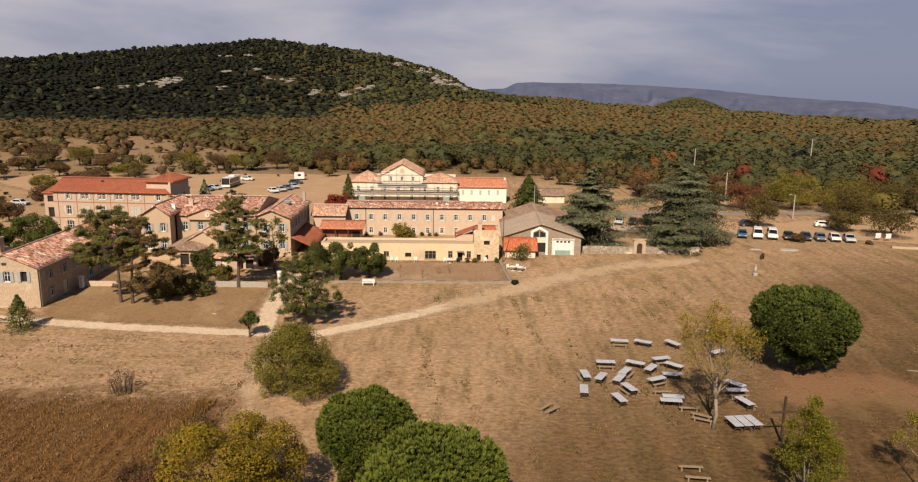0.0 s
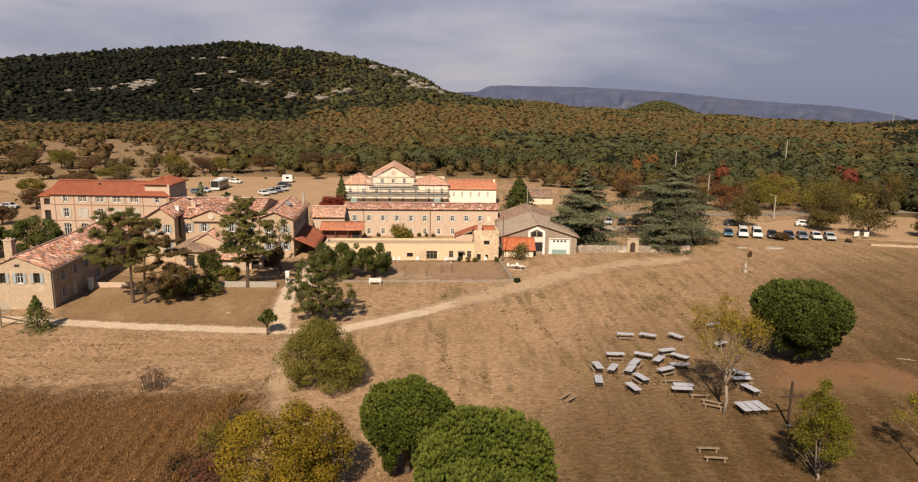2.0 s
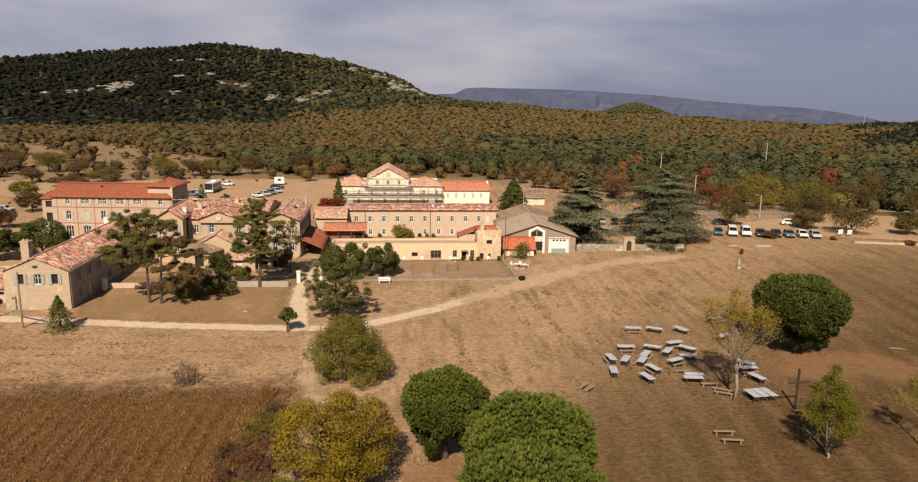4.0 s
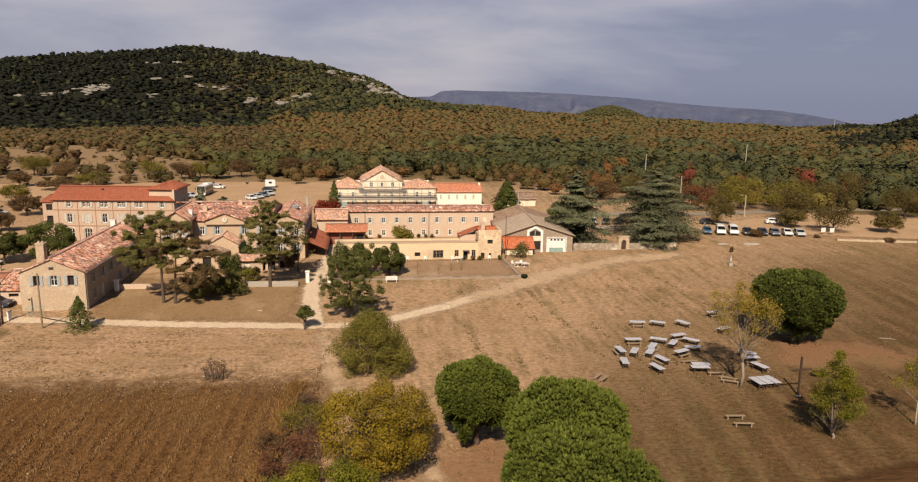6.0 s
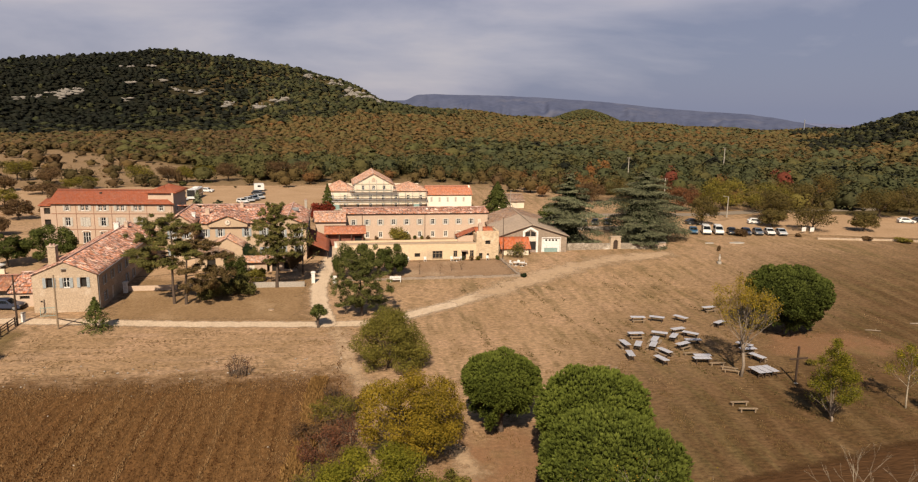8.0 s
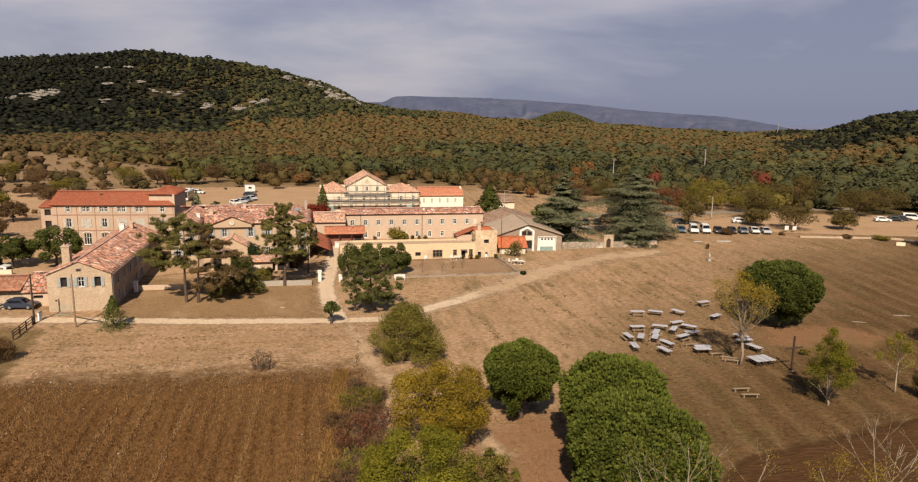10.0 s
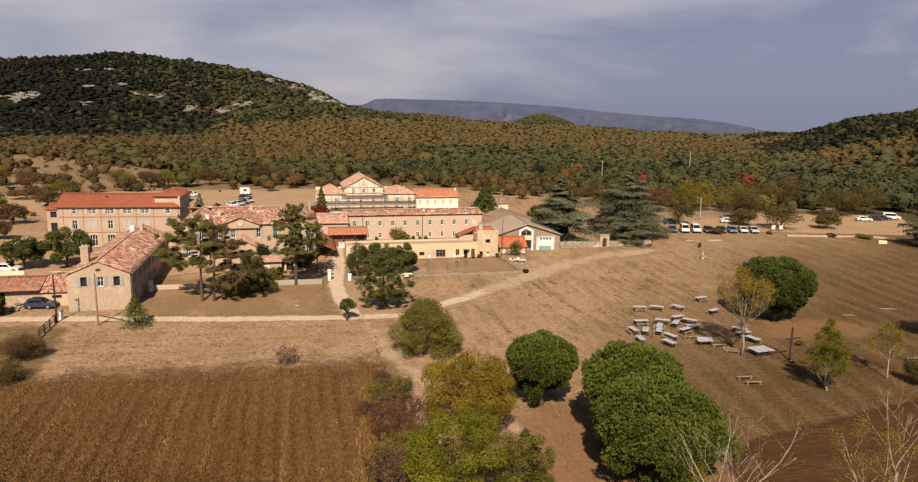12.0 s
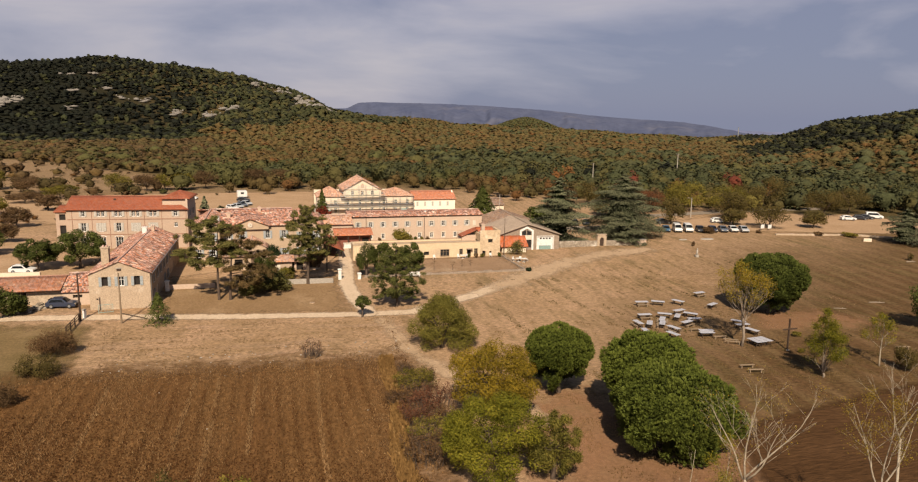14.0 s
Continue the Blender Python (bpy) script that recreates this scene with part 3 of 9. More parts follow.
def np_mesh(name, verts, faces, mats, tint=None, leaf=None, rim=None, tile=None, shade=False):
    """A mesh from arrays of places and of quads or triangles."""
    verts, faces = np.asarray(verts, np.float32), np.asarray(faces, np.int32)
    me = bpy.data.meshes.new(name)
    k = faces.shape[1]
    me.vertices.add(len(verts))
    me.vertices.foreach_set("co", verts.ravel())
    me.loops.add(faces.size)
    me.loops.foreach_set("vertex_index", faces.ravel())
    me.polygons.add(len(faces))
    me.polygons.foreach_set("loop_start", np.arange(0, faces.size, k, dtype=np.int32))
    me.polygons.foreach_set("loop_total", np.full(len(faces), k, np.int32))
    if shade:
        me.polygons.foreach_set("use_smooth", np.ones(len(faces), bool))
    me.update(calc_edges=True)
    for label, data in (("tint", tint), ("rim", rim)):
        if data is not None:
            me.attributes.new(label, "FLOAT", "POINT").data.foreach_set("value", np.asarray(data, np.float32))
    if leaf is not None:
        col = np.ones((len(verts), 4), np.float32)
        col[:, :3] = leaf
        me.attributes.new("leaf", "FLOAT_COLOR", "POINT").data.foreach_set("color", col.ravel())
    if tile is not None:
        me.attributes.new("tile", "FLOAT_VECTOR", "POINT").data.foreach_set("vector", np.asarray(tile, np.float32).ravel())
    me.materials.append(mats)
    return me


def from_bm(name, bm, mat, shade=False):
    me = bpy.data.meshes.new(name)
    bmesh.ops.recalc_face_normals(bm, faces=bm.faces)
    bm.to_mesh(me)
    bm.free()
    me.materials.append(mat)
    if shade:
        for p in me.polygons:
            p.use_smooth = True
    return me


def part(name, bm, mat, parent, label="", shade=False):
    """One mesh object under a thing or a part; bm may be a bmesh or a mesh."""
    me = bm if isinstance(bm, bpy.types.Mesh) else from_bm(name, bm, mat, shade)
    ob = new(name, me)
    ob.parent = parent
    if parent.type == "MESH":
        ob.matrix_parent_inverse = Matrix()
    return tagged(ob, label)


def thing(name, m, label, category, group="", kind=""):
    ob = new(name)
    ob.empty_display_size = 0.2
    ob.matrix_world = m
    return tagged(ob, label, category, group, kind)


def box(bm, x0, x1, y0, y1, z0, z1, bevel=0.0):
    v = [bm.verts.new((x, y, z)) for z in (z0, z1) for x, y in ((x0, y0), (x1, y0), (x1, y1), (x0, y1))]
    fs = [bm.faces.new([v[i] for i in f]) for f in ((3, 2, 1, 0), (4, 5, 6, 7), (0, 1, 5, 4), (1, 2, 6, 5), (2, 3, 7, 6), (3, 0, 4, 7))]
    if bevel:
        bmesh.ops.bevel(bm, geom=list({e for f in fs for e in f.edges}), offset=bevel, segments=1, affect="EDGES")
    return bm


def prism(bm, outline, y0, y1):
    """Extrudes an outline of (x, z) from y0 to y1."""
    a = [bm.verts.new((x, y0, z)) for x, z in outline]
    b = [bm.verts.new((x, y1, z)) for x, z in outline]
    bm.faces.new(a), bm.faces.new(b[::-1])
    n = len(outline)
    for i in range(n):
        bm.faces.new((a[i], b[i], b[(i + 1) % n], a[(i + 1) % n]))
    return bm


def tube(bm, pts, radii, sides=6):
    """A tapered limb through the points."""
    rings = []
    for i, p in enumerate(pts):
        p = Vector(p)
        d = (Vector(pts[min(i + 1, len(pts) - 1)]) - Vector(pts[max(i - 1, 0)])).normalized()
        u = d.orthogonal().normalized()
        w = d.cross(u)
        rings.append([bm.verts.new(p + (u * math.cos(a) + w * math.sin(a)) * radii[i]) for a in (2 * math.pi * k / sides for k in range(sides))])
    for a, b in zip(rings, rings[1:]):
        for k in range(sides):
            bm.faces.new((a[k], a[(k + 1) % sides], b[(k + 1) % sides], b[k]))
    bm.faces.new(rings[-1])
    bm.faces.new(rings[0][::-1])
    return bm


def B():
    return bmesh.new()


# ---- ground ----


def build_ground():
    radii = np.concatenate([[0.02], np.arange(2, 260, 3.0), 260 * (4700 / 260) ** np.linspace(0, 1, 95)])
    n = 420
    ang = np.linspace(0, 2 * np.pi, n, endpoint=False)
    R, A = np.meshgrid(radii, ang, indexing="ij")
    X, Y = R * np.sin(A), R * np.cos(A)
    V = np.stack([X, Y, ground_z(X, Y)], -1).reshape(-1, 3)
    i, j = np.meshgrid(np.arange(len(radii) - 1), np.arange(n), indexing="ij")
    a, b = i * n + j, i * n + (j + 1) % n
    F = np.stack([a, b, b + n, a + n], -1).reshape(-1, 4)[:, ::-1]
    r, az = np.hypot(V[:, 0], V[:, 1]), np.degrees(np.arctan2(V[:, 0], V[:, 1]))
    inner = np.interp(az, [-180, -75, -52, -22, -13, -8, 8, 20, 32, 50, 75, 180], [400, 480, 500, 450, 290, 250, 236, 208, 196, 156, 300, 400])
    # tint above 1: hill soil darkened for the cloud's shade
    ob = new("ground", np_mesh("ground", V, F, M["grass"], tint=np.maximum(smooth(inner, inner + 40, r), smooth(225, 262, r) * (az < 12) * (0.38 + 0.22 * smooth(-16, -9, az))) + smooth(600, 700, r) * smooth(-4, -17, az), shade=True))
    tagged(ob, "dry tan grass meadow on a flat plateau", "ground", kind="structure")


build_ground()


def sheet(name, sd, x0, x1, y0, y1, mat, label, lift, res=1.0, soft=1.0, category="ground"):
    """A thin soil sheet draped on the ground where sd(x, y), the distance inside its rim, is positive."""
    xs, ys = np.arange(x0, x1 + res, res), np.arange(y0, y1 + res, res)
    X, Y = np.meshgrid(xs, ys, indexing="ij")
    D = sd(X, Y)
    rim = np.clip(D / soft * 0.5 + 0.5, 0, 1)
    keep = D > -soft * 1.2
    m = len(ys)
    i, j = np.meshgrid(np.arange(len(xs) - 1), np.arange(m - 1), indexing="ij")
    a = (i * m + j)
    F = np.stack([a, a + m, a + m + 1, a + 1], -1).reshape(-1, 4)
    F = F[keep.ravel()[F].any(1)]
    used, inv = np.unique(F, return_inverse=True)
    V = np.stack([X, Y, ground_z(X, Y) + lift], -1).reshape(-1, 3)[used]
    ob = new(name, np_mesh(name, V, inv.reshape(-1, 4), M[mat], rim=rim.ravel()[used], shade=True))
    return tagged(ob, label, category, kind="structure")


def strip_sd(pts, width):
    def sd(X, Y):
        best = np.full(X.shape, 1e9)
        for (ax, ay), (bx, by) in zip(pts, pts[1:]):
            dx, dy = bx - ax, by - ay
            t = np.clip(((X - ax) * dx + (Y - ay) * dy) / (dx * dx + dy * dy), 0, 1)
            best = np.minimum(best, np.hypot(X - ax - t * dx, Y - ay - t * dy))
        return width / 2 - best
    return sd


def poly_sd(pts):
    def sd(X, Y):
        inside = np.zeros(X.shape, bool)
        best = np.full(X.shape, 1e9)
        for (ax, ay), (bx, by) in zip(pts, pts[1:] + pts[:1]):
            dx, dy = bx - ax, by - ay
            t = np.clip(((X - ax) * dx + (Y - ay) * dy) / (dx * dx + dy * dy), 0, 1)
            best = np.minimum(best, np.hypot(X - ax - t * dx, Y - ay - t * dy))
            if dy:
                inside ^= ((ay > Y) != (by > Y)) & (X < dx * (Y - ay) / dy + ax)
        return np.where(inside, best, -best)
    return sd


sheet("field", poly_sd([(-95, 54), (-54.5, 63.0), (-14, 60.8), (-15.5, 45), (-16.6, 33), (-18, 0), (-22, -40), (-110, -40)]), -112, -12, -42, 68, "stubble", "brown stubble field of dry weeds", 0.03, 1.2, 7.5, "field")
sheet("tilled_field", poly_sd([(12, 31), (17.5, 35), (42, 39.9), (80, 46), (90, 20), (60, -30), (10, -30), (9, 20)]), 6, 92, -32, 49, "plough", "dark brown tilled soil beside the meadow", 0.03, 1.5, 1.2, "field")
sheet("bare_soil", poly_sd([(-7, 38), (-3, 45), (3, 47), (9, 40), (13, 30), (12, 8), (-6, 8)]), -14, 19, 2, 54, "redsoil", "red bare soil under the pines", 0.025, 1.0, 5.0)
sheet("verge", poly_sd([(-54.5, 58), (-53, 66), (-53.6, 82), (-66, 84), (-90, 86), (-110, 60), (-90, 50)]), -114, -48, 44, 90, "verge", "rough olive-brown grass verge beside the track", 0.02, 1.2, 3.0, "grass")
sheet("bare_soil", poly_sd([(38, 63), (44, 70), (54, 68), (58, 62), (50, 59), (42, 60)]), 34, 62, 55, 74, "redsoil", "red bare soil under a large pine", 0.025, 1.0, 3.0)
TRACK = [(-160, 96), (-90, 90.5), (-60, 87), (-49.6, 85.5), (-33.5, 82.6), (-16.6, 80.6), (-8.8, 80.3), (2.3, 87.6), (10, 93.8), (17.5, 99.6), (30.1, 109), (39.2, 113.5), (50, 116.5)]
# lawn sheet coloured darker to carry the trees' shade and some damp
sheet("front_lawn", poly_sd([(-46, 85.4), (-33.5, 84.6), (-18.4, 82.6), (-18.6, 104), (-45, 105)]), -50, -14, 79, 108, "lawn", "brown lawn before the convent, tree shade put into its colour", 0.03, 0.8, 2.6, "lawn")
sheet("dirt_track", strip_sd(TRACK[:8], 2.4), -165, 6, 74, 102, "track", "pale dirt track across the dry grass", 0.05, 0.7, 0.5, "track")
sheet("dirt_track", strip_sd(TRACK[6:11], 2.8), -12, 36, 76, 116, "track_worn", "pale dirt track fading into the meadow", 0.04, 0.7, 1.2, "track")
sheet("dirt_track", strip_sd(TRACK[8:], 5.0), 6, 56, 88, 122, "faint", "broad trace of a track in the meadow", 0.045, 0.8, 2.6, "track")
sheet("driveway", strip_sd([(-15.4, 80.6), (-16.6, 90), (-17, 98), (-16.2, 107), (-15.5, 116), (-14.8, 131)], 2.5), -20, -11, 78, 134, "track", "pale dirt driveway between white gate posts", 0.055, 0.6, 0.5, "driveway")
sheet("footpath", strip_sd([(-14, 78), (-12.6, 64), (-9.5, 54), (-5, 46), (-3.4, 40)], 1.8), -18, 1, 36, 80, "faint", "faint worn path beside the field", 0.035, 0.7, 1.5, "path")
sheet("car_park", poly_sd([(36, 143), (66, 142.5), (90, 136), (116, 128), (150, 118), (150, 160), (112, 170), (84, 158), (60, 160), (36, 158)]), 32, 154, 114, 174, "sand", "sandy gravel car park beside a low wall", 0.04, 1.5, 1.8, "car park")
sheet("road", strip_sd([(28, 168), (60, 170), (85, 169), (110, 174), (150, 176)], 5.5), 24, 154, 162, 182, "asphalt", "narrow worn road behind the car park", 0.06, 1.0, 0.6, "road")
sheet("gravel_lot", poly_sd([(-82, 176), (-60, 160), (-20, 160), (-16, 200), (-14, 246), (-60, 246), (-130, 240), (-130, 216)]), -134, -10, 156, 250, "sand", "sandy gravel lot behind the buildings", 0.04, 2.0, 3.0, "car park")
sheet("yard", poly_sd([(-120, 104), (-62, 104), (-62, 136), (-74, 150), (-120, 160)]), -124, -58, 100, 164, "sand", "pale gravel yard beside the orange-roofed house", 0.04, 1.5, 2.0, "yard")
sheet("courtyard", poly_sd([(-58, 104), (-14, 118), (-12, 138.2), (19, 138.2), (19, 126), (-12, 126), (-14, 130), (-40, 150), (-58, 140)]), -60, 22, 100, 152, "sand", "gravel courtyard between the buildings", 0.03, 1.5, 1.0, "yard")
sheet("garden_bed", poly_sd([(-14, 103), (16.6, 103), (16, 115), (-14, 115)]), -16, 19, 101, 117, "gardensoil", "bare soil of a walled garden", 0.03, 1.0, 2.0, "garden")

# ---- buildings ----


def wall(parent, p0, p1, h, openings, mat, z0=0.0, thick=0.4, peak=None, name="wall", label=""):
    """A thick wall from p0 to p1, its outer face to the right of that way, with openings (u0, u1, low, high) through it; peak: (u, z) of a gable."""
    p0, p1 = Vector((*p0, 0)), Vector((*p1, 0))
    d = (p1 - p0)
    ln = d.length
    d.normalize()
    n = Vector((d.y, -d.x, 0))
    full = (p0.copy(), d, n)
    if abs(d.y) > abs(d.x) and ln > 2.2 * thick:
        # side walls stand between the front and back walls
        cut = thick + 0.002
        p0, ln = p0 + d * cut, ln - 2 * cut
        openings = [(o[0] - cut, o[1] - cut, *o[2:4]) for o in openings]
        peak = (peak[0] - cut, peak[1]) if peak else None
    bm = B()
    us = sorted({0.0, round(ln, 3), *(round(u, 3) for o in openings for u in o[:2])})
    zs = sorted({round(z0, 3), round(h, 3), *(round(z, 3) for o in openings for z in o[2:4])})
    solid = [[not any(o[0] < (a + b) / 2 < o[1] and o[2] < (c + e) / 2 < o[3] for o in openings) for c, e in zip(zs, zs[1:])] for a, b in zip(us, us[1:])]
    cache = {}

    def v(u, z, inner):
        k = (round(u, 4), round(z, 4), inner)
        if k not in cache:
            cache[k] = bm.verts.new(p0 + d * u - n * (thick if inner else 0) + Vector((0, 0, z)))
        return cache[k]

    def ok(i, j):
        return 0 <= i < len(us) - 1 and 0 <= j < len(zs) - 1 and solid[i][j]
    for i in range(len(us) - 1):
        for j in range(len(zs) - 1):
            if not solid[i][j]:
                continue
            a, b, c, e = us[i], us[i + 1], zs[j], zs[j + 1]
            bm.faces.new((v(a, c, 0), v(b, c, 0), v(b, e, 0), v(a, e, 0)))
            bm.faces.new((v(a, c, 1), v(a, e, 1), v(b, e, 1), v(b, c, 1)))
            for di, dj, q in ((-1, 0, ((a, c), (a, e))), (1, 0, ((b, e), (b, c))), (0, -1, ((b, c), (a, c))), (0, 1, ((a, e), (b, e)))):
                if not ok(i + di, j + dj) and not (dj == 1 and j == len(zs) - 2 and peak):
                    (s, t), (k, l) = q
                    bm.faces.new((v(s, t, 0), v(k, l, 0), v(k, l, 1), v(s, t, 1)))
    if peak:
        a, b = bm.verts.new(p0 + d * peak[0] + Vector((0, 0, peak[1]))), bm.verts.new(p0 + d * peak[0] - n * thick + Vector((0, 0, peak[1])))
        top = [v(u, h, 0) for u in us]
        bot = [v(u, h, 1) for u in us]
        bm.faces.new((*top, a)), bm.faces.new((*bot[::-1], b))
        bm.faces.new((top[-1], bot[-1], b, a)), bm.faces.new((bot[0], top[0], a, b))
    return part(name, bm, M[mat], parent, label), *full


WIN = {}


def lattice(bm, xs, zs, y0, y1):
    """A window frame in one piece: every second cell of the grid is open."""
    vs = {}

    def v(i, j, k):
        if (i, j, k) not in vs:
            vs[i, j, k] = bm.verts.new((xs[i], (y0, y1)[k], zs[j]))
        return vs[i, j, k]
    n, m = len(xs) - 1, len(zs) - 1

    def solid(i, j):
        return 0 <= i < n and 0 <= j < m and not (i % 2 and j % 2)
    for i in range(n):
        for j in range(m):
            if not solid(i, j):
                continue
            bm.faces.new([v(i, j, 0), v(i + 1, j, 0), v(i + 1, j + 1, 0), v(i, j + 1, 0)])
            bm.faces.new([v(i, j, 1), v(i, j + 1, 1), v(i + 1, j + 1, 1), v(i + 1, j, 1)])
            for di, dj, a, b in ((-1, 0, (i, j), (i, j + 1)), (1, 0, (i + 1, j), (i + 1, j + 1)), (0, -1, (i, j), (i + 1, j)), (0, 1, (i, j + 1), (i + 1, j + 1))):
                if not solid(i + di, j + dj):
                    bm.faces.new([v(*a, 0), v(*b, 0), v(*b, 1), v(*a, 1)])


def window(parent, w4, w, h, shutters="shutter", frame="white", arch=False, bars=1):
    """A framed window with its pane and, outside, a pair of open shutters. w4: its place, x along the wall, y inwards."""
    key = (round(w, 2), round(h, 2), frame, arch, bars)
    if key not in WIN:
        bm = B()
        t = 0.07
        bar = [-w / 2 + w * (k + 1) / (bars + 1) for k in range(bars)]
        xs = [-w / 2, -w / 2 + t, *(x + e for x in bar for e in (-0.035, 0.035)), w / 2 - t, w / 2]
        lattice(bm, xs, [0, t, h * 0.62, h * 0.62 + 0.04, h - t, h], 0.10, 0.18)
        sill = box(B(), -w / 2 - 0.08, w / 2 + 0.08, -0.06, 0.098, -0.07, -0.002)
        if arch:
            pts = [(w / 2 * math.cos(a), h - 0.02 + w * 0.22 * math.sin(a)) for a in (math.pi * k / 8 for k in range(9))]
            prism(bm, pts, -0.02, 0.101)
        pane = box(B(), -w / 2 + t, w / 2 - t, 0.13, 0.14, t, h - t)
        WIN[key] = from_bm("window", bm, M[frame]), from_bm("pane", pane, M["glass"]), from_bm("sill", sill, M[frame])
    fm, pm, sm = WIN[key]
    win = part("window", fm, None, parent)
    win.matrix_basis = w4
    part("pane", pm, None, win, "dark glass pane")
    part("sill", sm, None, win)
    if shutters:
        sk = ("s", round(w / 2, 2), round(h, 2), shutters)
        if sk not in WIN:
            bm = box(B(), -w / 4, w / 4, -0.09, -0.045, 0, h)
            for k in range(3):
                box(bm, -w / 4 + 0.03, w / 4 - 0.03, -0.11, -0.09, h * (0.08 + 0.36 * k), h * (0.08 + 0.36 * k) + 0.08)
            WIN[sk] = from_bm("shutter", bm, M[shutters])
        for s in (-1, 1):
            sh = part("shutter", WIN[sk], None, win)
            sh.matrix_basis = Matrix.Translation((s * (w * 0.77), 0, 0))
    return win


def face(parent, p0, p1, h, wins, mat, z0=0.0, thick=0.4, peak=None, shutters="shutter", frame="white", label=""):
    """A wall with its windows; wins: (u, sill, width, height) or with a further word: 'door', 'hole', 'open', 'plain', 'arch'."""
    ops = [(u - w / 2, u + w / 2, s, s + hh) for u, s, w, hh, *_ in wins]
    ob, a, d, n = wall(parent, p0, p1, h, ops, mat, z0, thick, peak, label=label)
    for u, s, w, hh, *k in wins:
        k = k[0] if k else ""
        rot = Matrix(((d.x, -n.x, 0, 0), (d.y, -n.y, 0, 0), (0, 0, 1, 0), (0, 0, 0, 1)))
        w4 = Matrix.Translation(a + d * u + Vector((0, 0, s))) @ rot
        if k == "open":
            for q in (-1, 1):
                sh = part("shutter", box(B(), q * w * 0.78 - w * 0.25, q * w * 0.78 + w * 0.25, -0.09, -0.045, 0, hh), M[shutters], parent, "open grey-blue shutter")
                sh.matrix_basis = w4
        if k in ("hole", "open"):
            # no glass: a near-black board stands in for the unlit room
            back = part("pane", box(B(), -w / 2, w / 2, thick - 0.06, thick - 0.02, 0, hh), M["dark"], parent, "dark unlit opening")
            back.matrix_basis = w4
        elif k == "door":
            bm = box(B(), -w / 2, w / 2, 0.12, 0.19, 0, hh)
            for q in (-1, 1):
                for lo, hi in ((0.08, 0.42), (0.5, 0.92)):
                    box(bm, q * w * 0.25 - w * 0.18, q * w * 0.25 + w * 0.18, 0.09, 0.12, hh * lo, hh * hi)
            dr = part("door", bm, M["cream"], parent, "panelled door")
            dr.matrix_basis = w4
            part("handle", box(B(), w * 0.36, w * 0.42, 0.03, 0.09, hh * 0.45, hh * 0.5), M["metal"], dr)
        else:
            window(parent, w4, w, hh, None if k == "plain" else shutters, frame, k == "arch", 2 if w > 1.3 else 1)
    return ob


def slope(parent, e0, e1, r1, r0, mat, name="roof", label="", pitch=0.26, thick=0.14, wave=0.045):
    """A roof slope of barrel tiles with the eave e0 to e1 and the ridge r0 to r1."""
    e0, e1, r0, r1 = (np.array(p, float) for p in (e0, e1, r0, r1))
    width, run = max(np.linalg.norm(e1 - e0), np.linalg.norm(r1 - r0)), max(np.linalg.norm(r0 - e0), np.linalg.norm(r1 - e1))
    nrm = np.cross(e1 - e0, (r0 + r1) / 2 - (e0 + e1) / 2)
    nrm /= np.linalg.norm(nrm)
    if nrm[2] < 0:
        nrm = -nrm
    nu, nv = max(2, int(width / pitch) * 4), max(2, int(run / 0.8))
    U, W = np.meshgrid(np.linspace(0, 1, nu + 1), np.linspace(0, 1, nv + 1), indexing="ij")
    P = ((1 - U) * (1 - W))[..., None] * e0 + (U * (1 - W))[..., None] * e1 + (U * W)[..., None] * r1 + ((1 - U) * W)[..., None] * r0
    # old roofs sag and roll a little
    sag = 0.05 * np.sin(U * width * 0.5 + W * 2.0) + 0.03 * np.sin(U * width * 1.3 - W * 3.0)
    amp = wave * np.cos(U * width / pitch * 2 * np.pi)
    top = P + nrm * (amp + sag * np.sin(W * np.pi))[..., None]
    bot = P - nrm * thick
    V = np.concatenate([top.reshape(-1, 3), bot.reshape(-1, 3)])
    T = np.stack([U * width / pitch, W * run / 0.38, np.zeros_like(U)], -1).reshape(-1, 3)
    T = np.concatenate([T, T])
    m, off = nv + 1, (nu + 1) * (nv + 1)
    i, j = np.meshgrid(np.arange(nu), np.arange(nv), indexing="ij")
    a = (i * m + j).ravel()
    F = [np.stack([a, a + m, a + m + 1, a + 1], -1), np.stack([a + 1, a + m + 1, a + m, a], -1) + off]
    for line in (np.arange(nu + 1) * m, (np.arange(nu + 1) * m + nv)[::-1], np.arange(nv + 1)[::-1], nu * m + np.arange(nv + 1)):
        F.append(np.stack([line[:-1], line[:-1] + off, line[1:] + off, line[1:]], -1))
    me = np_mesh(name, V, np.concatenate(F), M[mat], tile=T)
    return part(name, me, None, parent, label)


def ridge_cap(parent, a, b, mat, r=0.13):
    n = max(2, int((Vector(b) - Vector(a)).length / 0.45))
    pts, rad = [], []
    for k in range(n):
        pts += [Vector(a).lerp(Vector(b), k / n), Vector(a).lerp(Vector(b), (k + 0.94) / n)]
        rad += [r, r * 0.84]
    return part("ridge", tube(B(), pts, rad, 6), M[mat], parent)


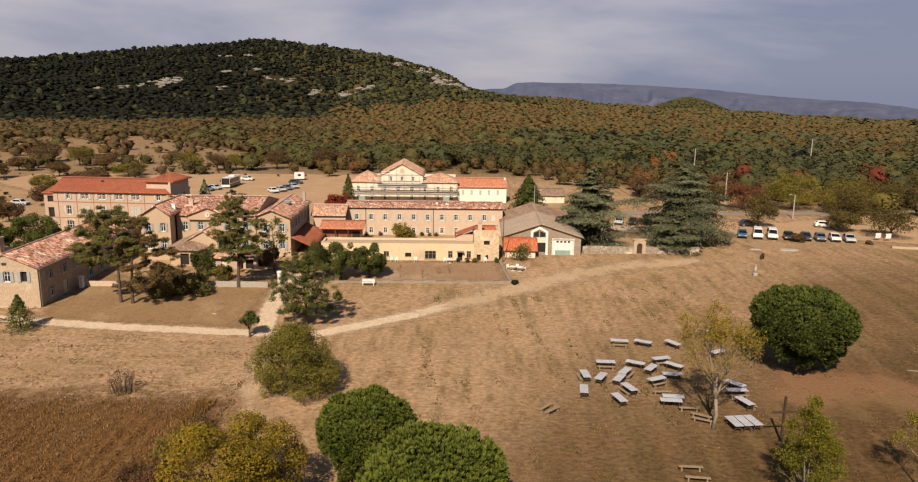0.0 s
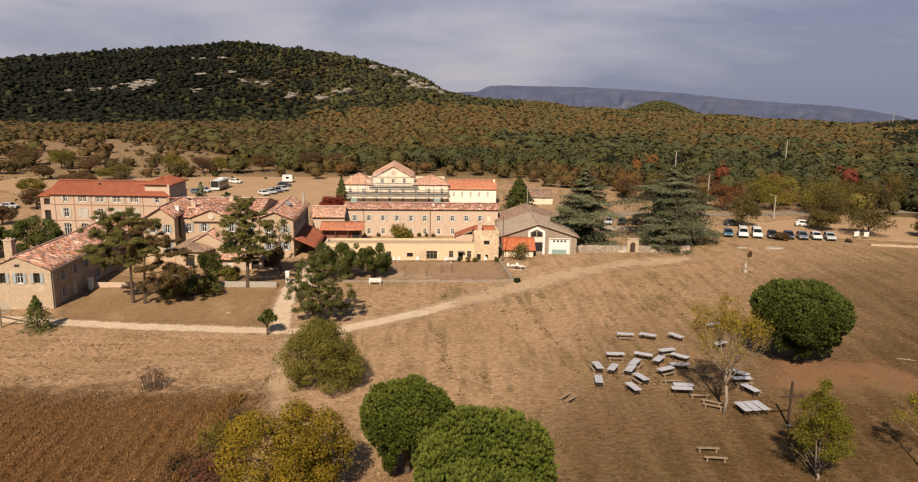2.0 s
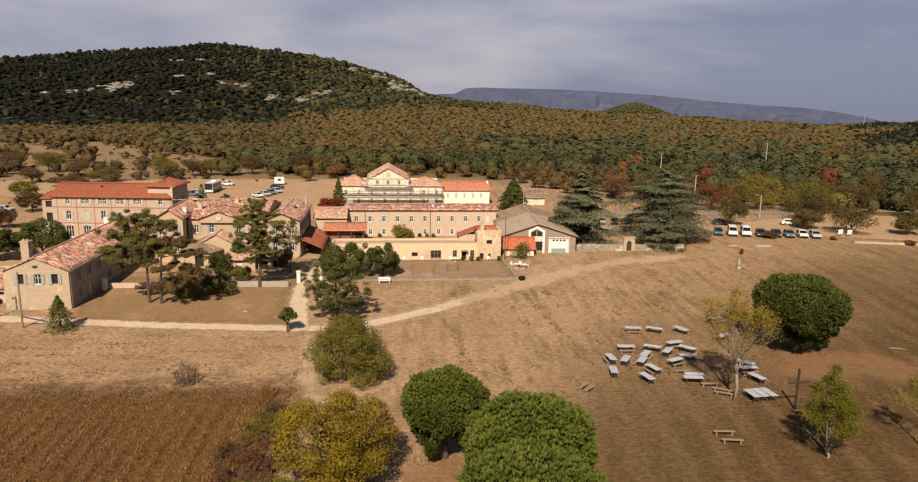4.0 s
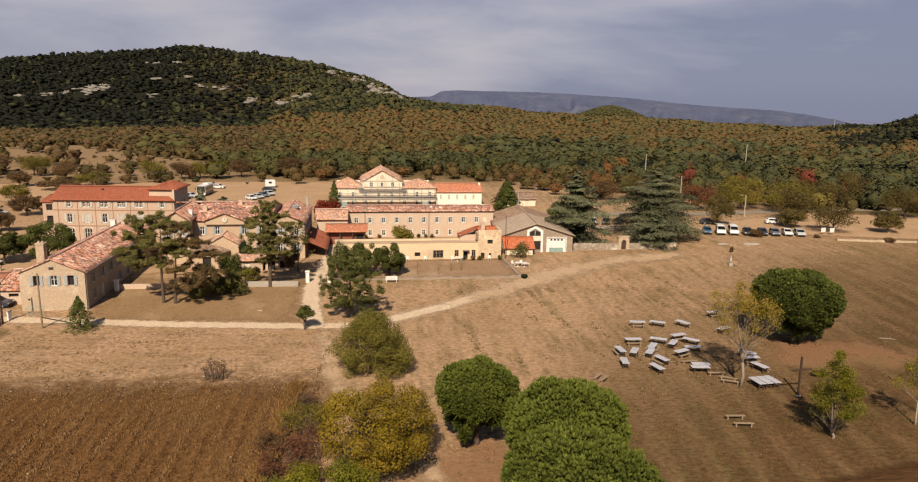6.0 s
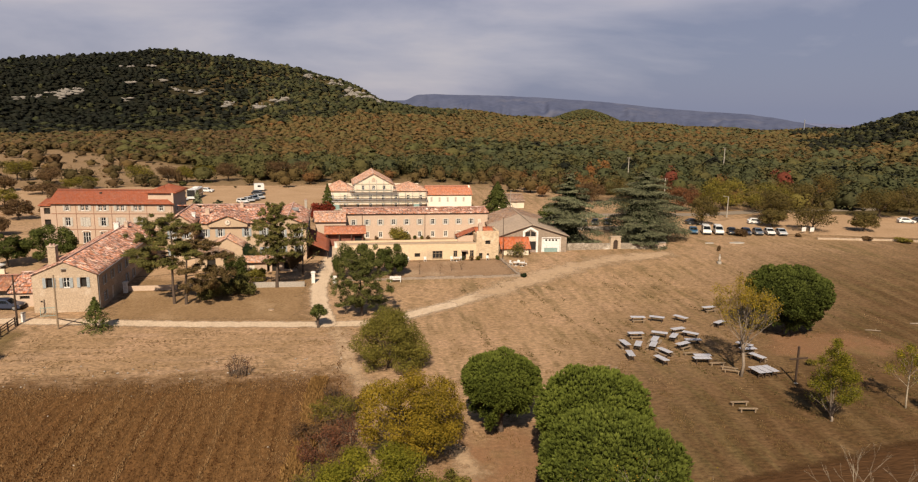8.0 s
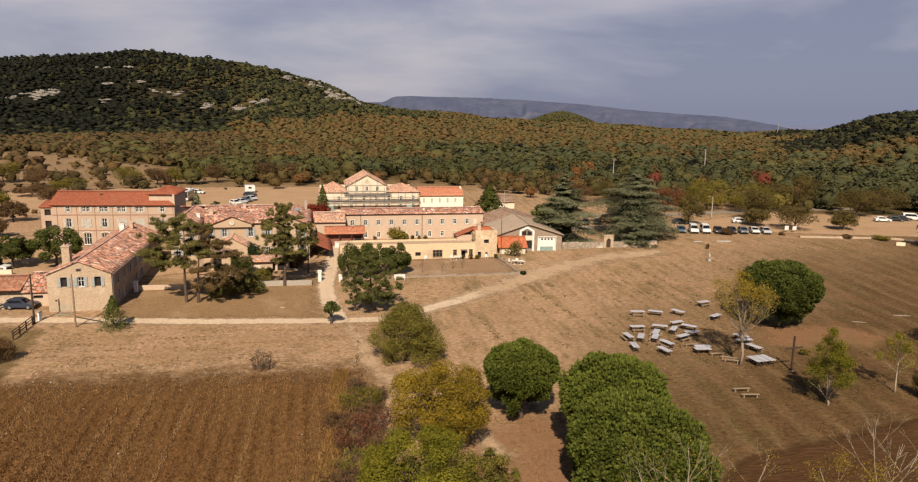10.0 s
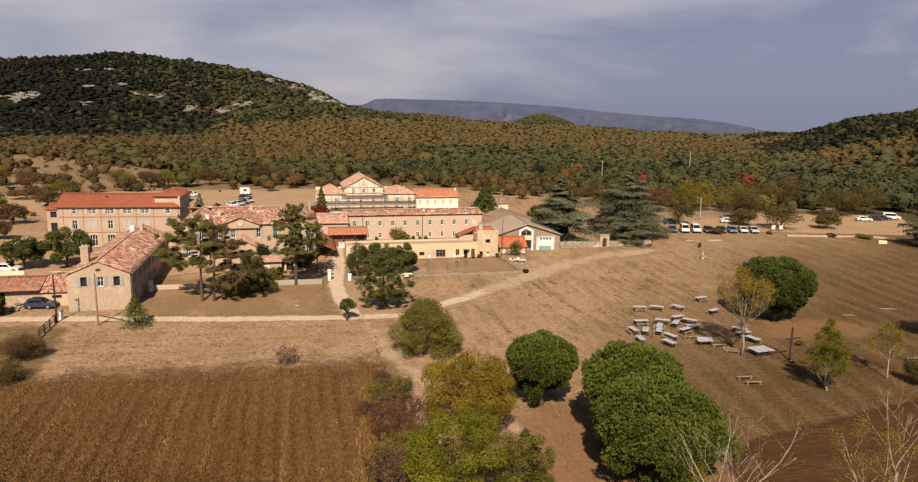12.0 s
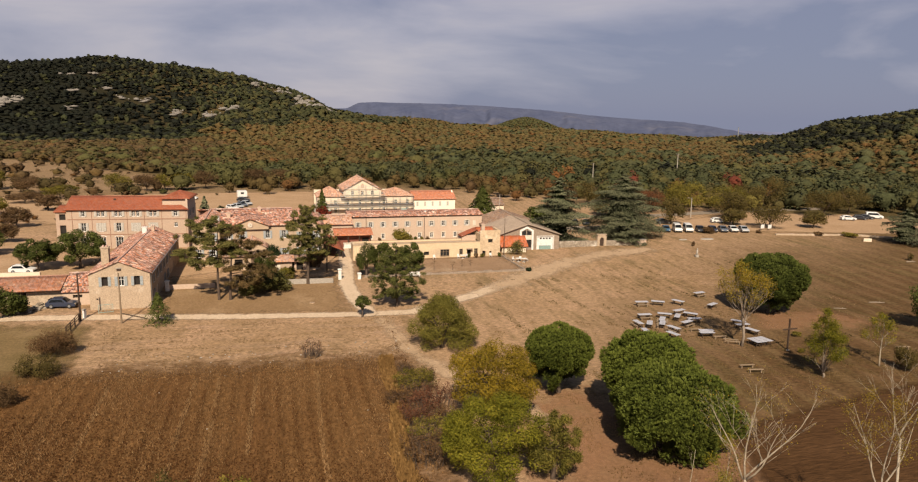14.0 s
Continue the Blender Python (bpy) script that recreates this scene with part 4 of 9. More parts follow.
def gable_roof(parent, x0, x1, y0, y1, h, rise, axis, mat, over=0.4, label=""):
    """Two slopes; axis: the way the ridge runs."""
    if axis == "x":
        ym = (y0 + y1) / 2
        k = rise / (ym - y0) * over
        a, b = x0 - over * 0.6, x1 + over * 0.6
        slope(parent, (a, y0 - over, h - k), (b, y0 - over, h - k), (b, ym, h + rise), (a, ym, h + rise), mat, label=label)
        slope(parent, (b, y1 + over, h - k), (a, y1 + over, h - k), (a, ym, h + rise), (b, ym, h + rise), mat, label=label)
        ridge_cap(parent, (a, ym, h + rise + 0.03), (b, ym, h + rise + 0.03), mat)
    else:
        xm = (x0 + x1) / 2
        k = rise / (xm - x0) * over
        a, b = y0 - over * 0.6, y1 + over * 0.6
        slope(parent, (x1 + over, a, h - k), (x1 + over, b, h - k), (xm, b, h + rise), (xm, a, h + rise), mat, label=label)
        slope(parent, (x0 - over, b, h - k), (x0 - over, a, h - k), (xm, a, h + rise), (xm, b, h + rise), mat, label=label)
        ridge_cap(parent, (xm, a, h + rise + 0.03), (xm, b, h + rise + 0.03), mat)


def hip_roof(parent, x0, x1, y0, y1, h, rise, mat, over=0.35, label=""):
    a, b, c, d = x0 - over, x1 + over, y0 - over, y1 + over
    half = min(b - a, d - c) / 2
    if b - a >= d - c:
        p, q = (a + half, (c + d) / 2, h + rise), (b - half, (c + d) / 2, h + rise)
    else:
        p, q = ((a + b) / 2, c + half, h + rise), ((a + b) / 2, d - half, h + rise)
    A, Bc, C, D = (a, c, h), (b, c, h), (b, d, h), (a, d, h)
    if b - a >= d - c:
        for e0, e1, r1, r0 in ((A, Bc, q, p), (Bc, C, q, q), (C, D, p, q), (D, A, p, p)):
            slope(parent, e0, e1, r1, r0, mat, label=label)
    else:
        for e0, e1, r1, r0 in ((A, Bc, p, p), (Bc, C, q, p), (C, D, q, q), (D, A, p, q)):
            slope(parent, e0, e1, r1, r0, mat, label=label)
    return p, q


def chimney(parent, x, y, z0, z1, s=0.6, mat="stone"):
    bm = box(B(), x - s / 2, x + s / 2, y - s / 2, y + s / 2, z0, z1 - 0.25, 0.02)
    box(bm, x - s * 0.58, x + s * 0.58, y - s * 0.58, y + s * 0.58, z1 - 0.25, z1 - 0.1)
    ch = part("chimney", bm, M[mat], parent)
    bm = B()
    for q in (-1, 1):
        tube(bm, [(x + q * s * 0.22, y, z1 - 0.1), (x + q * s * 0.22, y, z1 + 0.15)], [s * 0.16, s * 0.13], 8)
    part("flue", bm, M["tile_old"], ch)


def eave_board(parent, x0, x1, y, z, mat="trim"):
    part("cornice", box(B(), x0, x1, y - 0.22, y - 0.003, z - 0.3, z - 0.08), M[mat], parent)


def farmhouse():
    g = thing("farmhouse", pose(-55.3, 90, 0.1), "two-storey rubble stone farmhouse with an old tiled gable roof", "house")
    w, dep, h, rise = 8.4, 33.0, 5.6, 1.8
    front = [(2.2, 3.6, 0.8, 1.4, "open"), (4.4, 3.6, 0.85, 1.4), (6.6, 3.6, 0.8, 1.4, "open")]
    face(g, (0, 0), (w, 0), h, front, "stone", -0.4, peak=(w / 2, h + rise), label="sunlit rubble stone gable wall")
    part("vent", box(B(), w / 2 - 0.3, w / 2 + 0.3, -0.05, 0.02, 5.85, 6.2), M["darkwood"], g)
    part("vent", box(B(), 0.9, 1.15, -0.03, 0.02, 1.6, 1.8), M["dark"], g)
    part("lintel", box(B(), w / 2 - 0.45, w / 2 + 0.45, -0.04, 0.01, 6.2, 6.35), M["concrete"], g)
    side = [(3 + 3.6 * k, 3.3, 0.9, 1.3) for k in range(8)] + [(3 + 3.6 * k, 0.9, 0.9, 1.4) for k in (0, 3, 4, 6)] + [(6.6, -0.1, 1.2, 2.3, "door"), (20.5 + 4.3, -0.1, 1.1, 2.2, "door")]
    side = [s for s in side if not (s[1] == 0.9 and abs(s[0] - 24.6) < 1)]
    face(g, (w, 0), (w, dep), h, side, "stone", -0.4)
    face(g, (w, dep), (0, dep), h, [], "stone", -0.4, peak=(w / 2, h + rise))
    face(g, (0, dep), (0, 0), h, [(4 + 5 * k, 3.4, 0.9, 1.2) for k in range(6)], "stone", -0.4)
    gable_roof(g, 0, w, 0, dep, h, rise, "y", "tile_old", 0.35, "weathered pink and rust barrel tiles")
    chimney(g, 1.9, 3.0, 5.6, 9.1, 1.05)
    chimney(g, 3.4, 27.5, 6.2, 8.3, 0.8, "white")
    chimney(g, 4.6, 28.8, 6.6, 8.2, 0.6, "plaster_tan")
    part("gutter", tube(B(), [(w + 0.37, -0.2, h - 0.2), (w + 0.37, dep, h - 0.2)], [0.07, 0.07], 6), M["metal"], g)
    part("downpipe", tube(B(), [(w + 0.08, 0.25, h - 0.2), (w + 0.08, 0.25, 0)], [0.05, 0.05], 6), M["metal"], g)


def low_barn():
    g = thing("barn", pose(-82, 94.3, 0.15), "long low barn with a red-brown tiled roof", "barn")
    face(g, (0, 0), (26, 0), 2.6, [(4, 0, 1.6, 2.0, "hole"), (11, 0.9, 1.0, 0.9, "plain"), (16, 0, 2.2, 2.1, "hole")], "stone", -0.4)
    face(g, (26, 0), (26, 7), 2.6, [], "stone", -0.4, peak=(3.5, 3.7))
    face(g, (26, 7), (0, 7), 2.6, [], "stone", -0.4)
    face(g, (0, 7), (0, 0), 2.6, [], "stone", -0.4, peak=(3.5, 3.7))
    gable_roof(g, 0, 21.8, -0.6, 7.6, 2.6, 1.15, "x", "tile_barn", 0.3, "red-brown tiles")
    gable_roof(g, 22.3, 26, 0.6, 7.6, 2.9, 1.1, "x", "tile_old", 0.3, "old pink tiles")
    s = thing("shed", pose(-59.6, 93.2, 0.15), "small plastered lean-to shed against the farmhouse", "shed")
    face(s, (0, 0), (3.8, 0), 2.3, [(1.9, 1.2, 1.3, 0.5, "hole")], "plaster_tan", -0.3)
    face(s, (0, 3), (0, 0), 2.3, [], "plaster_tan", -0.3)
    face(s, (3.8, 3), (0, 3), 2.3, [], "plaster_tan", -0.3)
    slope(s, (-0.2, -0.3, 2.25), (3.95, -0.3, 2.25), (3.95, 3.2, 2.95), (-0.2, 3.2, 2.95), "tile_old")


def hotel():
    g = thing("guest_house", pose(-70.1, 138.6, 0.6, 0, 0, -4.8), "three-storey pink rendered guest house with an orange tiled roof", "house")
    w, dep, h = 23.6, 9.0, 8.3
    up, mid, low = [], [], []
    for k in range(5):
        u = 3.0 + 3.42 * k
        up += [(u - 0.42, 6.85, 0.62, 1.15, "plain"), (u + 0.42, 6.85, 0.62, 1.15, "plain")] if k else [(u, 6.85, 0.7, 1.15)]
        mid += [(u, 3.75, 0.95, 1.75)]
        low += [(u, 0.2, 1.5, 2.3, "plain")]
    up += [(21.2, 6.85, 0.75, 1.15)]
    mid += [(21.2, 4.6, 0.7, 0.9, "plain")]
    face(g, (0, 0), (w, 0), h, up + mid + low, "plaster_pink", -0.6, shutters="shutter_pale", label="pink ochre rendered facade")
    for k in range(1, 5):
        u = 3.0 + 3.42 * k
        for q in (-1, 1):
            sh = part("shutter", box(B(), u + q * 1.02 - 0.22, u + q * 1.02 + 0.22, -0.09, -0.045, 6.85, 8.0), M["shutter_pale"], g)
    for k in (1, 3, 4):
        u = 3.0 + 3.42 * k
        for q in (-1, 1):
            part("closed_shutter", box(B(), u + q * 0.24 - 0.225, u + q * 0.24 + 0.225, -0.06, -0.01, 3.76, 5.48), M["shutter_pale"], g, "closed pale grey shutter")
    for z in (3.0, 6.2):
        part("string_course", box(B(), 0.002, w - 0.002, -0.07, -0.003, z, z + 0.14), M["trim"], g)
    for k in range(7):
        u = (0.9, 4.7, 8.12, 11.54, 14.96, 18.4, 23.3)[k]
        part("downpipe", box(B(), u - 0.04, u + 0.04, -0.08, -0.003, 0, h - 0.2), M["trim"], g)
    eave_board(g, -0.3, w + 0.3, 0, h + 0.12)
    for z in (2.6,):
        for k in range(5):
            u = 3.0 + 3.42 * k
            part("arch_trim", prism(B(), [(u + r * math.cos(a), z - 0.1 + r * 0.4 * math.sin(a)) for r, seq in ((0.95, range(9)), (0.75, range(8, -1, -1))) for a in (math.pi * i / 8 for i in seq)], -0.06, -0.002), M["white"], g)
    face(g, (w, 0), (w, dep), 10.4, [(2.5, 6.6, 0.9, 1.3), (6, 6.6, 0.9, 1.3), (2.5, 3.6, 0.9, 1.5), (6, 3.6, 0.9, 1.5)], "plaster_tan", -0.6, shutters="shutter_pale")
    face(g, (w, dep), (0, dep), h, [], "plaster_pink", -0.6)
    face(g, (0, dep), (0, 0), h, [(4, 6.7, 0.9, 1.2)], "plaster_pink", -0.6, peak=(dep / 2, h + 2.1))
    ym = dep / 2
    slope(g, (-0.5, -0.5, h + 0.02), (w + 0.35, -0.5, h + 0.02), (18.6, ym, h + 2.25), (-0.5, ym, h + 2.25), "tile_new", label="orange-red tiles")
    slope(g, (w, dep + 0.5, h + 0.02), (-0.5, dep + 0.5, h + 0.02), (-0.5, ym, h + 2.25), (18.6, ym, h + 2.25), "tile_new", label="orange-red tiles")
    ridge_cap(g, (-0.5, ym, h + 2.3), (18.6, ym, h + 2.3), "tile_new")
    t0, t1 = 18.4, w
    for p, q in (((t0, 1.2), (t1 - 0.41, 1.2)), ((t1 - 0.41, dep - 0.45), (t0, dep - 0.45)), ((t0, dep - 0.45), (t0, 1.2))):
        wall(g, p, q, 10.4, [], "plaster_tan", 7.9)
    hip_roof(g, t0, t1, 1.2, dep, 10.42, 1.25, "tile_new", 0.5, "orange-red tiles")
    for x, z in ((8.5, h + 1.6),):
        part("roof_vent", box(B(), x - 0.2, x + 0.2, 2.9, 3.2, z, z + 0.35), M["darkwood"], g)
    # narrow stair bay at the end
    face(g, (-2.6, 1.0), (-0.01, 1.0), 7.7, [(1.3, 6.0, 1.2, 1.25, "hole"), (1.3, 2.9, 1.2, 2.0, "hole")], "plaster_pink", -0.6)
    face(g, (-2.6, 5), (-2.6, 1.0), 7.7, [], "plaster_pink", -0.6)
    face(g, (-0.01, 5), (-2.6, 5), 7.7, [], "plaster_pink", -0.6)
    slope(g, (-2.9, 0.7, 7.75), (-0.55, 0.7, 7.75), (-0.55, 5.2, 8.75), (-2.9, 5.2, 8.75), "tile_new")


def convent():
    g = thing("convent_house", pose(-43.5, 115, 0.5), "rambling beige convent house with old tiled roofs and a round clock", "house")
    # west block: x 0..4.8
    wy = [(1.2, 5.2, 0.75, 1.4), (3.6, 5.2, 0.75, 1.4), (1.2, 2.2, 0.75, 1.4), (3.6, 2.2, 0.75, 1.4)]
    face(g, (0, 0), (4.8, 0), 8.0, wy, "plaster_grey", -0.5, peak=(2.6, 9.6))
    face(g, (4.8, 0), (4.8, 2.6), 8.0, [], "plaster_grey", -0.5)
    face(g, (0, 20), (0, 0), 8.0, [(5, 5.2, 0.8, 1.4), (10, 5.2, 0.8, 1.4)], "plaster_grey", -0.5)
    slope(g, (-0.4, 20, 7.8), (-0.4, -0.4, 7.8), (2.6, -0.4, 9.65), (2.6, 12, 9.6), "tile_old")
    slope(g, (5.2, -0.4, 7.75), (5.2, 12, 8.3), (2.6, 12, 9.6), (2.6, -0.4, 9.65), "tile_old")
    ridge_cap(g, (2.6, -0.4, 9.7), (2.6, 12, 9.65), "tile_old")
    # middle block with the clock gable: x 4.8..18.1, front at y 3
    mid = [(1.4, 4.9, 0.8, 1.4), (4.0, 4.9, 0.8, 1.4), (8.6, 4.9, 0.8, 1.5), (11.6, 4.9, 0.8, 1.5), (1.4, 2.1, 0.8, 1.4), (8.6, 1.5, 0.8, 1.4), (11.6, 1.5, 0.8, 1.4)]
    face(g, (4.8, 3), (18.1, 3), 7.5, mid, "plaster_grey", -0.5, label="beige rendered wall")
    bm = B()
    prism(bm, [(6.9, 6.75), (13.6, 6.75), (13.6, 7.45), (10.2, 8.75), (6.9, 7.45)], 2.5, 3.4)
    part("gable", bm, M["plaster_grey"], g)
    slope(g, (10.2, 2.2, 8.9), (13.9, 2.2, 7.45), (13.9, 8.5, 8.6), (10.2, 8.5, 8.95), "tile_old")
    slope(g, (6.5, 2.2, 7.45), (10.2, 2.2, 8.9), (10.2, 8.5, 8.95), (6.5, 8.5, 8.6), "tile_old")
    slope(g, (4.4, 2.6, 7.5), (18.3, 2.6, 7.5), (18.3, 12, 9.5), (4.4, 12, 9.5), "tile_old", label="weathered pink barrel tiles")
    slope(g, (18.3, 21.5, 7.5), (-0.2, 21.5, 7.5), (-0.2, 12, 9.5), (18.3, 12, 9.5), "tile_old")
    ridge_cap(g, (2.6, 12, 9.55), (18.3, 12, 9.55), "tile_old")
    bm = B()
    near, back = ([bm.verts.new((x, y, z)) for y, z in ((2.7, 7.0), (21.4, 7.0), (21.4, 7.45), (12, 9.42), (2.7, 7.45))] for x in (18.0, 18.2))
    bm.faces.new(near), bm.faces.new(back[::-1])
    for k in range(5):
        bm.faces.new((near[k], back[k], back[(k + 1) % 5], near[(k + 1) % 5]))
    part("gable", bm, M["plaster_grey"], g)
    face(g, (24, 20.5), (0, 20.5), 7.4, [], "plaster_grey", -0.5)
    ck = B()
    bmesh.ops.create_cone(ck, cap_ends=True, segments=24, radius1=0.55, radius2=0.5, depth=0.14, matrix=pose(10.2, 2.44, 7.6, 90))
    dial = part("clock_surround", ck, M["tile_pale"], g, "round clock surround")
    ck = B()
    bmesh.ops.create_cone(ck, cap_ends=True, segments=24, radius1=0.42, radius2=0.42, depth=0.06, matrix=pose(10.2, 2.37, 7.6, 90))
    part("clock_face", ck, M["cream"], dial)
    ck = box(B(), 10.17, 10.23, 2.31, 2.335, 7.6, 7.93)
    box(ck, 10.2, 10.42, 2.31, 2.335, 7.57, 7.63)
    part("pointer", ck, M["dark"], dial)
    chimney(g, 6.1, 7.0, 8.4, 9.6, 0.7, "plaster_tan")
    chimney(g, 4.3, 3.6, 8.0, 9.4, 0.6, "white")
    chimney(g, 11.8, 10.5, 9.0, 10.1, 0.6, "plaster_tan")
    # east wing with its gable to the front: x 18.1..23.9
    east = [(1.5, 4.6, 0.8, 1.4), (4.4, 4.6, 0.8, 1.4), (1.5, 1.6, 0.8, 1.4), (4.4, 1.6, 0.8, 1.4)]
    face(g, (18.1, 3.3), (23.9, 3.3), 7.15, east, "plaster_grey", -0.5, peak=(2.6, 8.45))
    face(g, (23.9, 3.3), (23.9, 22), 7.15, [(2 + 2.9 * k, z, 0.85, 1.4) for k in range(6) for z in (1.7, 4.7)], "plaster_grey", -0.5)
    slope(g, (24.3, 2.9, 6.95), (24.3, 22.3, 6.95), (20.7, 22.3, 8.5), (20.7, 2.9, 8.5), "tile_old")
    slope(g, (17.7, 22.3, 7.3), (17.7, 2.9, 7.3), (20.7, 2.9, 8.5), (20.7, 22.3, 8.5), "tile_old")
    ridge_cap(g, (20.7, 2.9, 8.55), (20.7, 22.3, 8.55), "tile_old")
    bm = box(B(), 21.0, 22.1, 12.0, 13.0, 8.2, 8.5)
    box(bm, 20.9, 22.2, 12.9, 13.0, 8.2, 8.7)
    part("skylight", bm, M["metal"], g)
    chimney(g, 23.2, 20.3, 7.2, 9.3, 0.5, "concrete")
    # lean-to roof at the foot of the east wall
    slope(g, (28.0, 3.2, 1.9), (28.0, 17.5, 1.9), (24.0, 17.5, 3.7), (24.0, 3.2, 3.7), "tile_new", label="reddish lean-to tiles")
    for k in range(5):
        part("post", box(B(), 27.6, 27.75, 3.6 + 3.3 * k, 3.75 + 3.3 * k, -0.3, 1.9), M["darkwood"], g)
    # pavilion with a broken hip in front of the middle block
    v = thing("garden_pavilion", pose(-38.4, 111.2, 0.5), "small tiled pavilion against the convent front", "pavilion")
    face(v, (0.9, 0), (5.3, 0), 3.0, [(2.2, 0.4, 1.4, 1.9, "hole")], "plaster_grey", -0.5)
    face(v, (5.3, 0), (6.2, 2), 3.0, [], "plaster_grey", -0.5)
    face(v, (6.2, 2), (6.2, 6.6), 3.0, [(2, 0.8, 0.9, 1.4)], "plaster_grey", -0.5)
    face(v, (0, 6.6), (0, 2), 3.0, [], "plaster_grey", -0.5)
    face(v, (0, 2), (0.9, 0), 3.0, [], "plaster_grey", -0.5)
    p, q = (3.1, 3.6, 4.3), (3.1, 6.7, 4.4)
    for e0, e1, r1, r0 in (((0.7, -0.4, 2.9), (5.5, -0.4, 2.9), p, p), ((5.5, -0.4, 2.9), (6.6, 2, 2.9), p, p), ((6.6, 2, 2.9), (6.6, 6.7, 2.9), q, p), ((-0.4, 6.7, 2.9), (-0.4, 2, 2.9), p, q), ((-0.4, 2, 2.9), (0.7, -0.4, 2.9), p, p)):
        slope(v, e0, e1, r1, r0, "tile_brown", label="brown mossy tiles")
    ridge_cap(v, p, q, "tile_brown")
    c = thing("chapel_porch", pose(-35.6, 113.6, 0.5), "small gabled porch with pinkish tiles on the convent front", "porch")
    face(c, (0, 0), (5.2, 0), 4.1, [], "plaster_grey", -0.5, peak=(2.6, 5.6))
    face(c, (5.2, 0), (5.2, 4.3), 4.1, [(2, 2.2, 0.7, 1.2)], "plaster_grey", -0.5)
    face(c, (0, 4.3), (0, 0), 4.1, [], "plaster_grey", -0.5)
    gable_roof(c, 0, 5.2, 0, 4.1, 4.1, 1.5, "y", "tile_pale", 0.35, "pinkish tiles")
    s = thing("garden_shed", pose(-30, 109.3, 0.45), "low pinkish shed with pale roof and a white door", "shed")
    face(s, (0, 0), (4.1, 0), 2.2, [(1.6, 0, 0.9, 1.9, "door")], "plaster_pink", -0.4)
    face(s, (4.1, 0), (4.1, 3.2), 2.2, [], "plaster_pink", -0.4)
    face(s, (4.1, 3.2), (0, 3.2), 2.2, [], "plaster_pink", -0.4)
    face(s, (0, 3.2), (0, 0), 2.2, [], "plaster_pink", -0.4)
    slope(s, (-0.4, -0.5, 2.15), (4.5, -0.5, 2.15), (4.5, 3.5, 2.75), (-0.4, 3.5, 2.75), "tile_pale", label="pale pink tiles")
    s = thing("garden_shed", pose(-25.5, 109.6, 0.45), "low brown-roofed shed with wooden posts", "shed")
    face(s, (4.6, 2.8), (0, 2.8), 2.1, [], "plaster_tan", -0.4)
    face(s, (0, 0.1), (4.6, 0.1), 2.1, [(1.0, 0, 1.2, 1.8, "hole"), (3.2, 0.6, 1.6, 1.2, "hole")], "plaster_tan", -0.4)
    slope(s, (-0.2, -0.5, 2.05), (4.9, -0.5, 2.05), (4.9, 3.1, 2.6), (-0.2, 3.1, 2.6), "tile_brown")


def connecting_block():
    g = thing("linking_house", pose(-18.4, 134, 0.5), "low linking block with pink tiles and a dark red porch", "house")
    face(g, (0, 0), (6.2, 0), 5.0, [(3.2, 2.6, 0.8, 1.2)], "plaster_tan", -0.5)
    face(g, (6.2, 8), (0, 8), 5.0, [], "plaster_tan", -0.5)
    gable_roof(g, -0.2, 6.0, 0, 8, 5.0, 1.35, "x", "tile_pale", 0.45, "pale pink barrel tiles")
    part("wall", box(B(), 2.2, 9.8, -3.3, -3.0, -0.4, 3.0), M["redwood"], g, "dark red boarded wall")
    part("wall", box(B(), 2.2, 2.5, -2.99, -0.01, -0.4, 3.0), M["redwood"], g, "dark red boarded wall")
    slope(g, (1.8, -4.5, 3.05), (10.2, -4.5, 3.05), (10.2, -0.6, 4.1), (1.8, -0.6, 4.1), "tile_annex", label="rust-red porch tiles")
    for k in range(4):
        part("post", box(B(), 2.3 + 2.4 * k, 2.5 + 2.4 * k, -4.3, -4.1, -0.4, 3.0), M["darkwood"], g)
    part("door", box(B(), 7.9, 9.3, -3.36, -3.3, 0, 2.3), M["dark"], g)


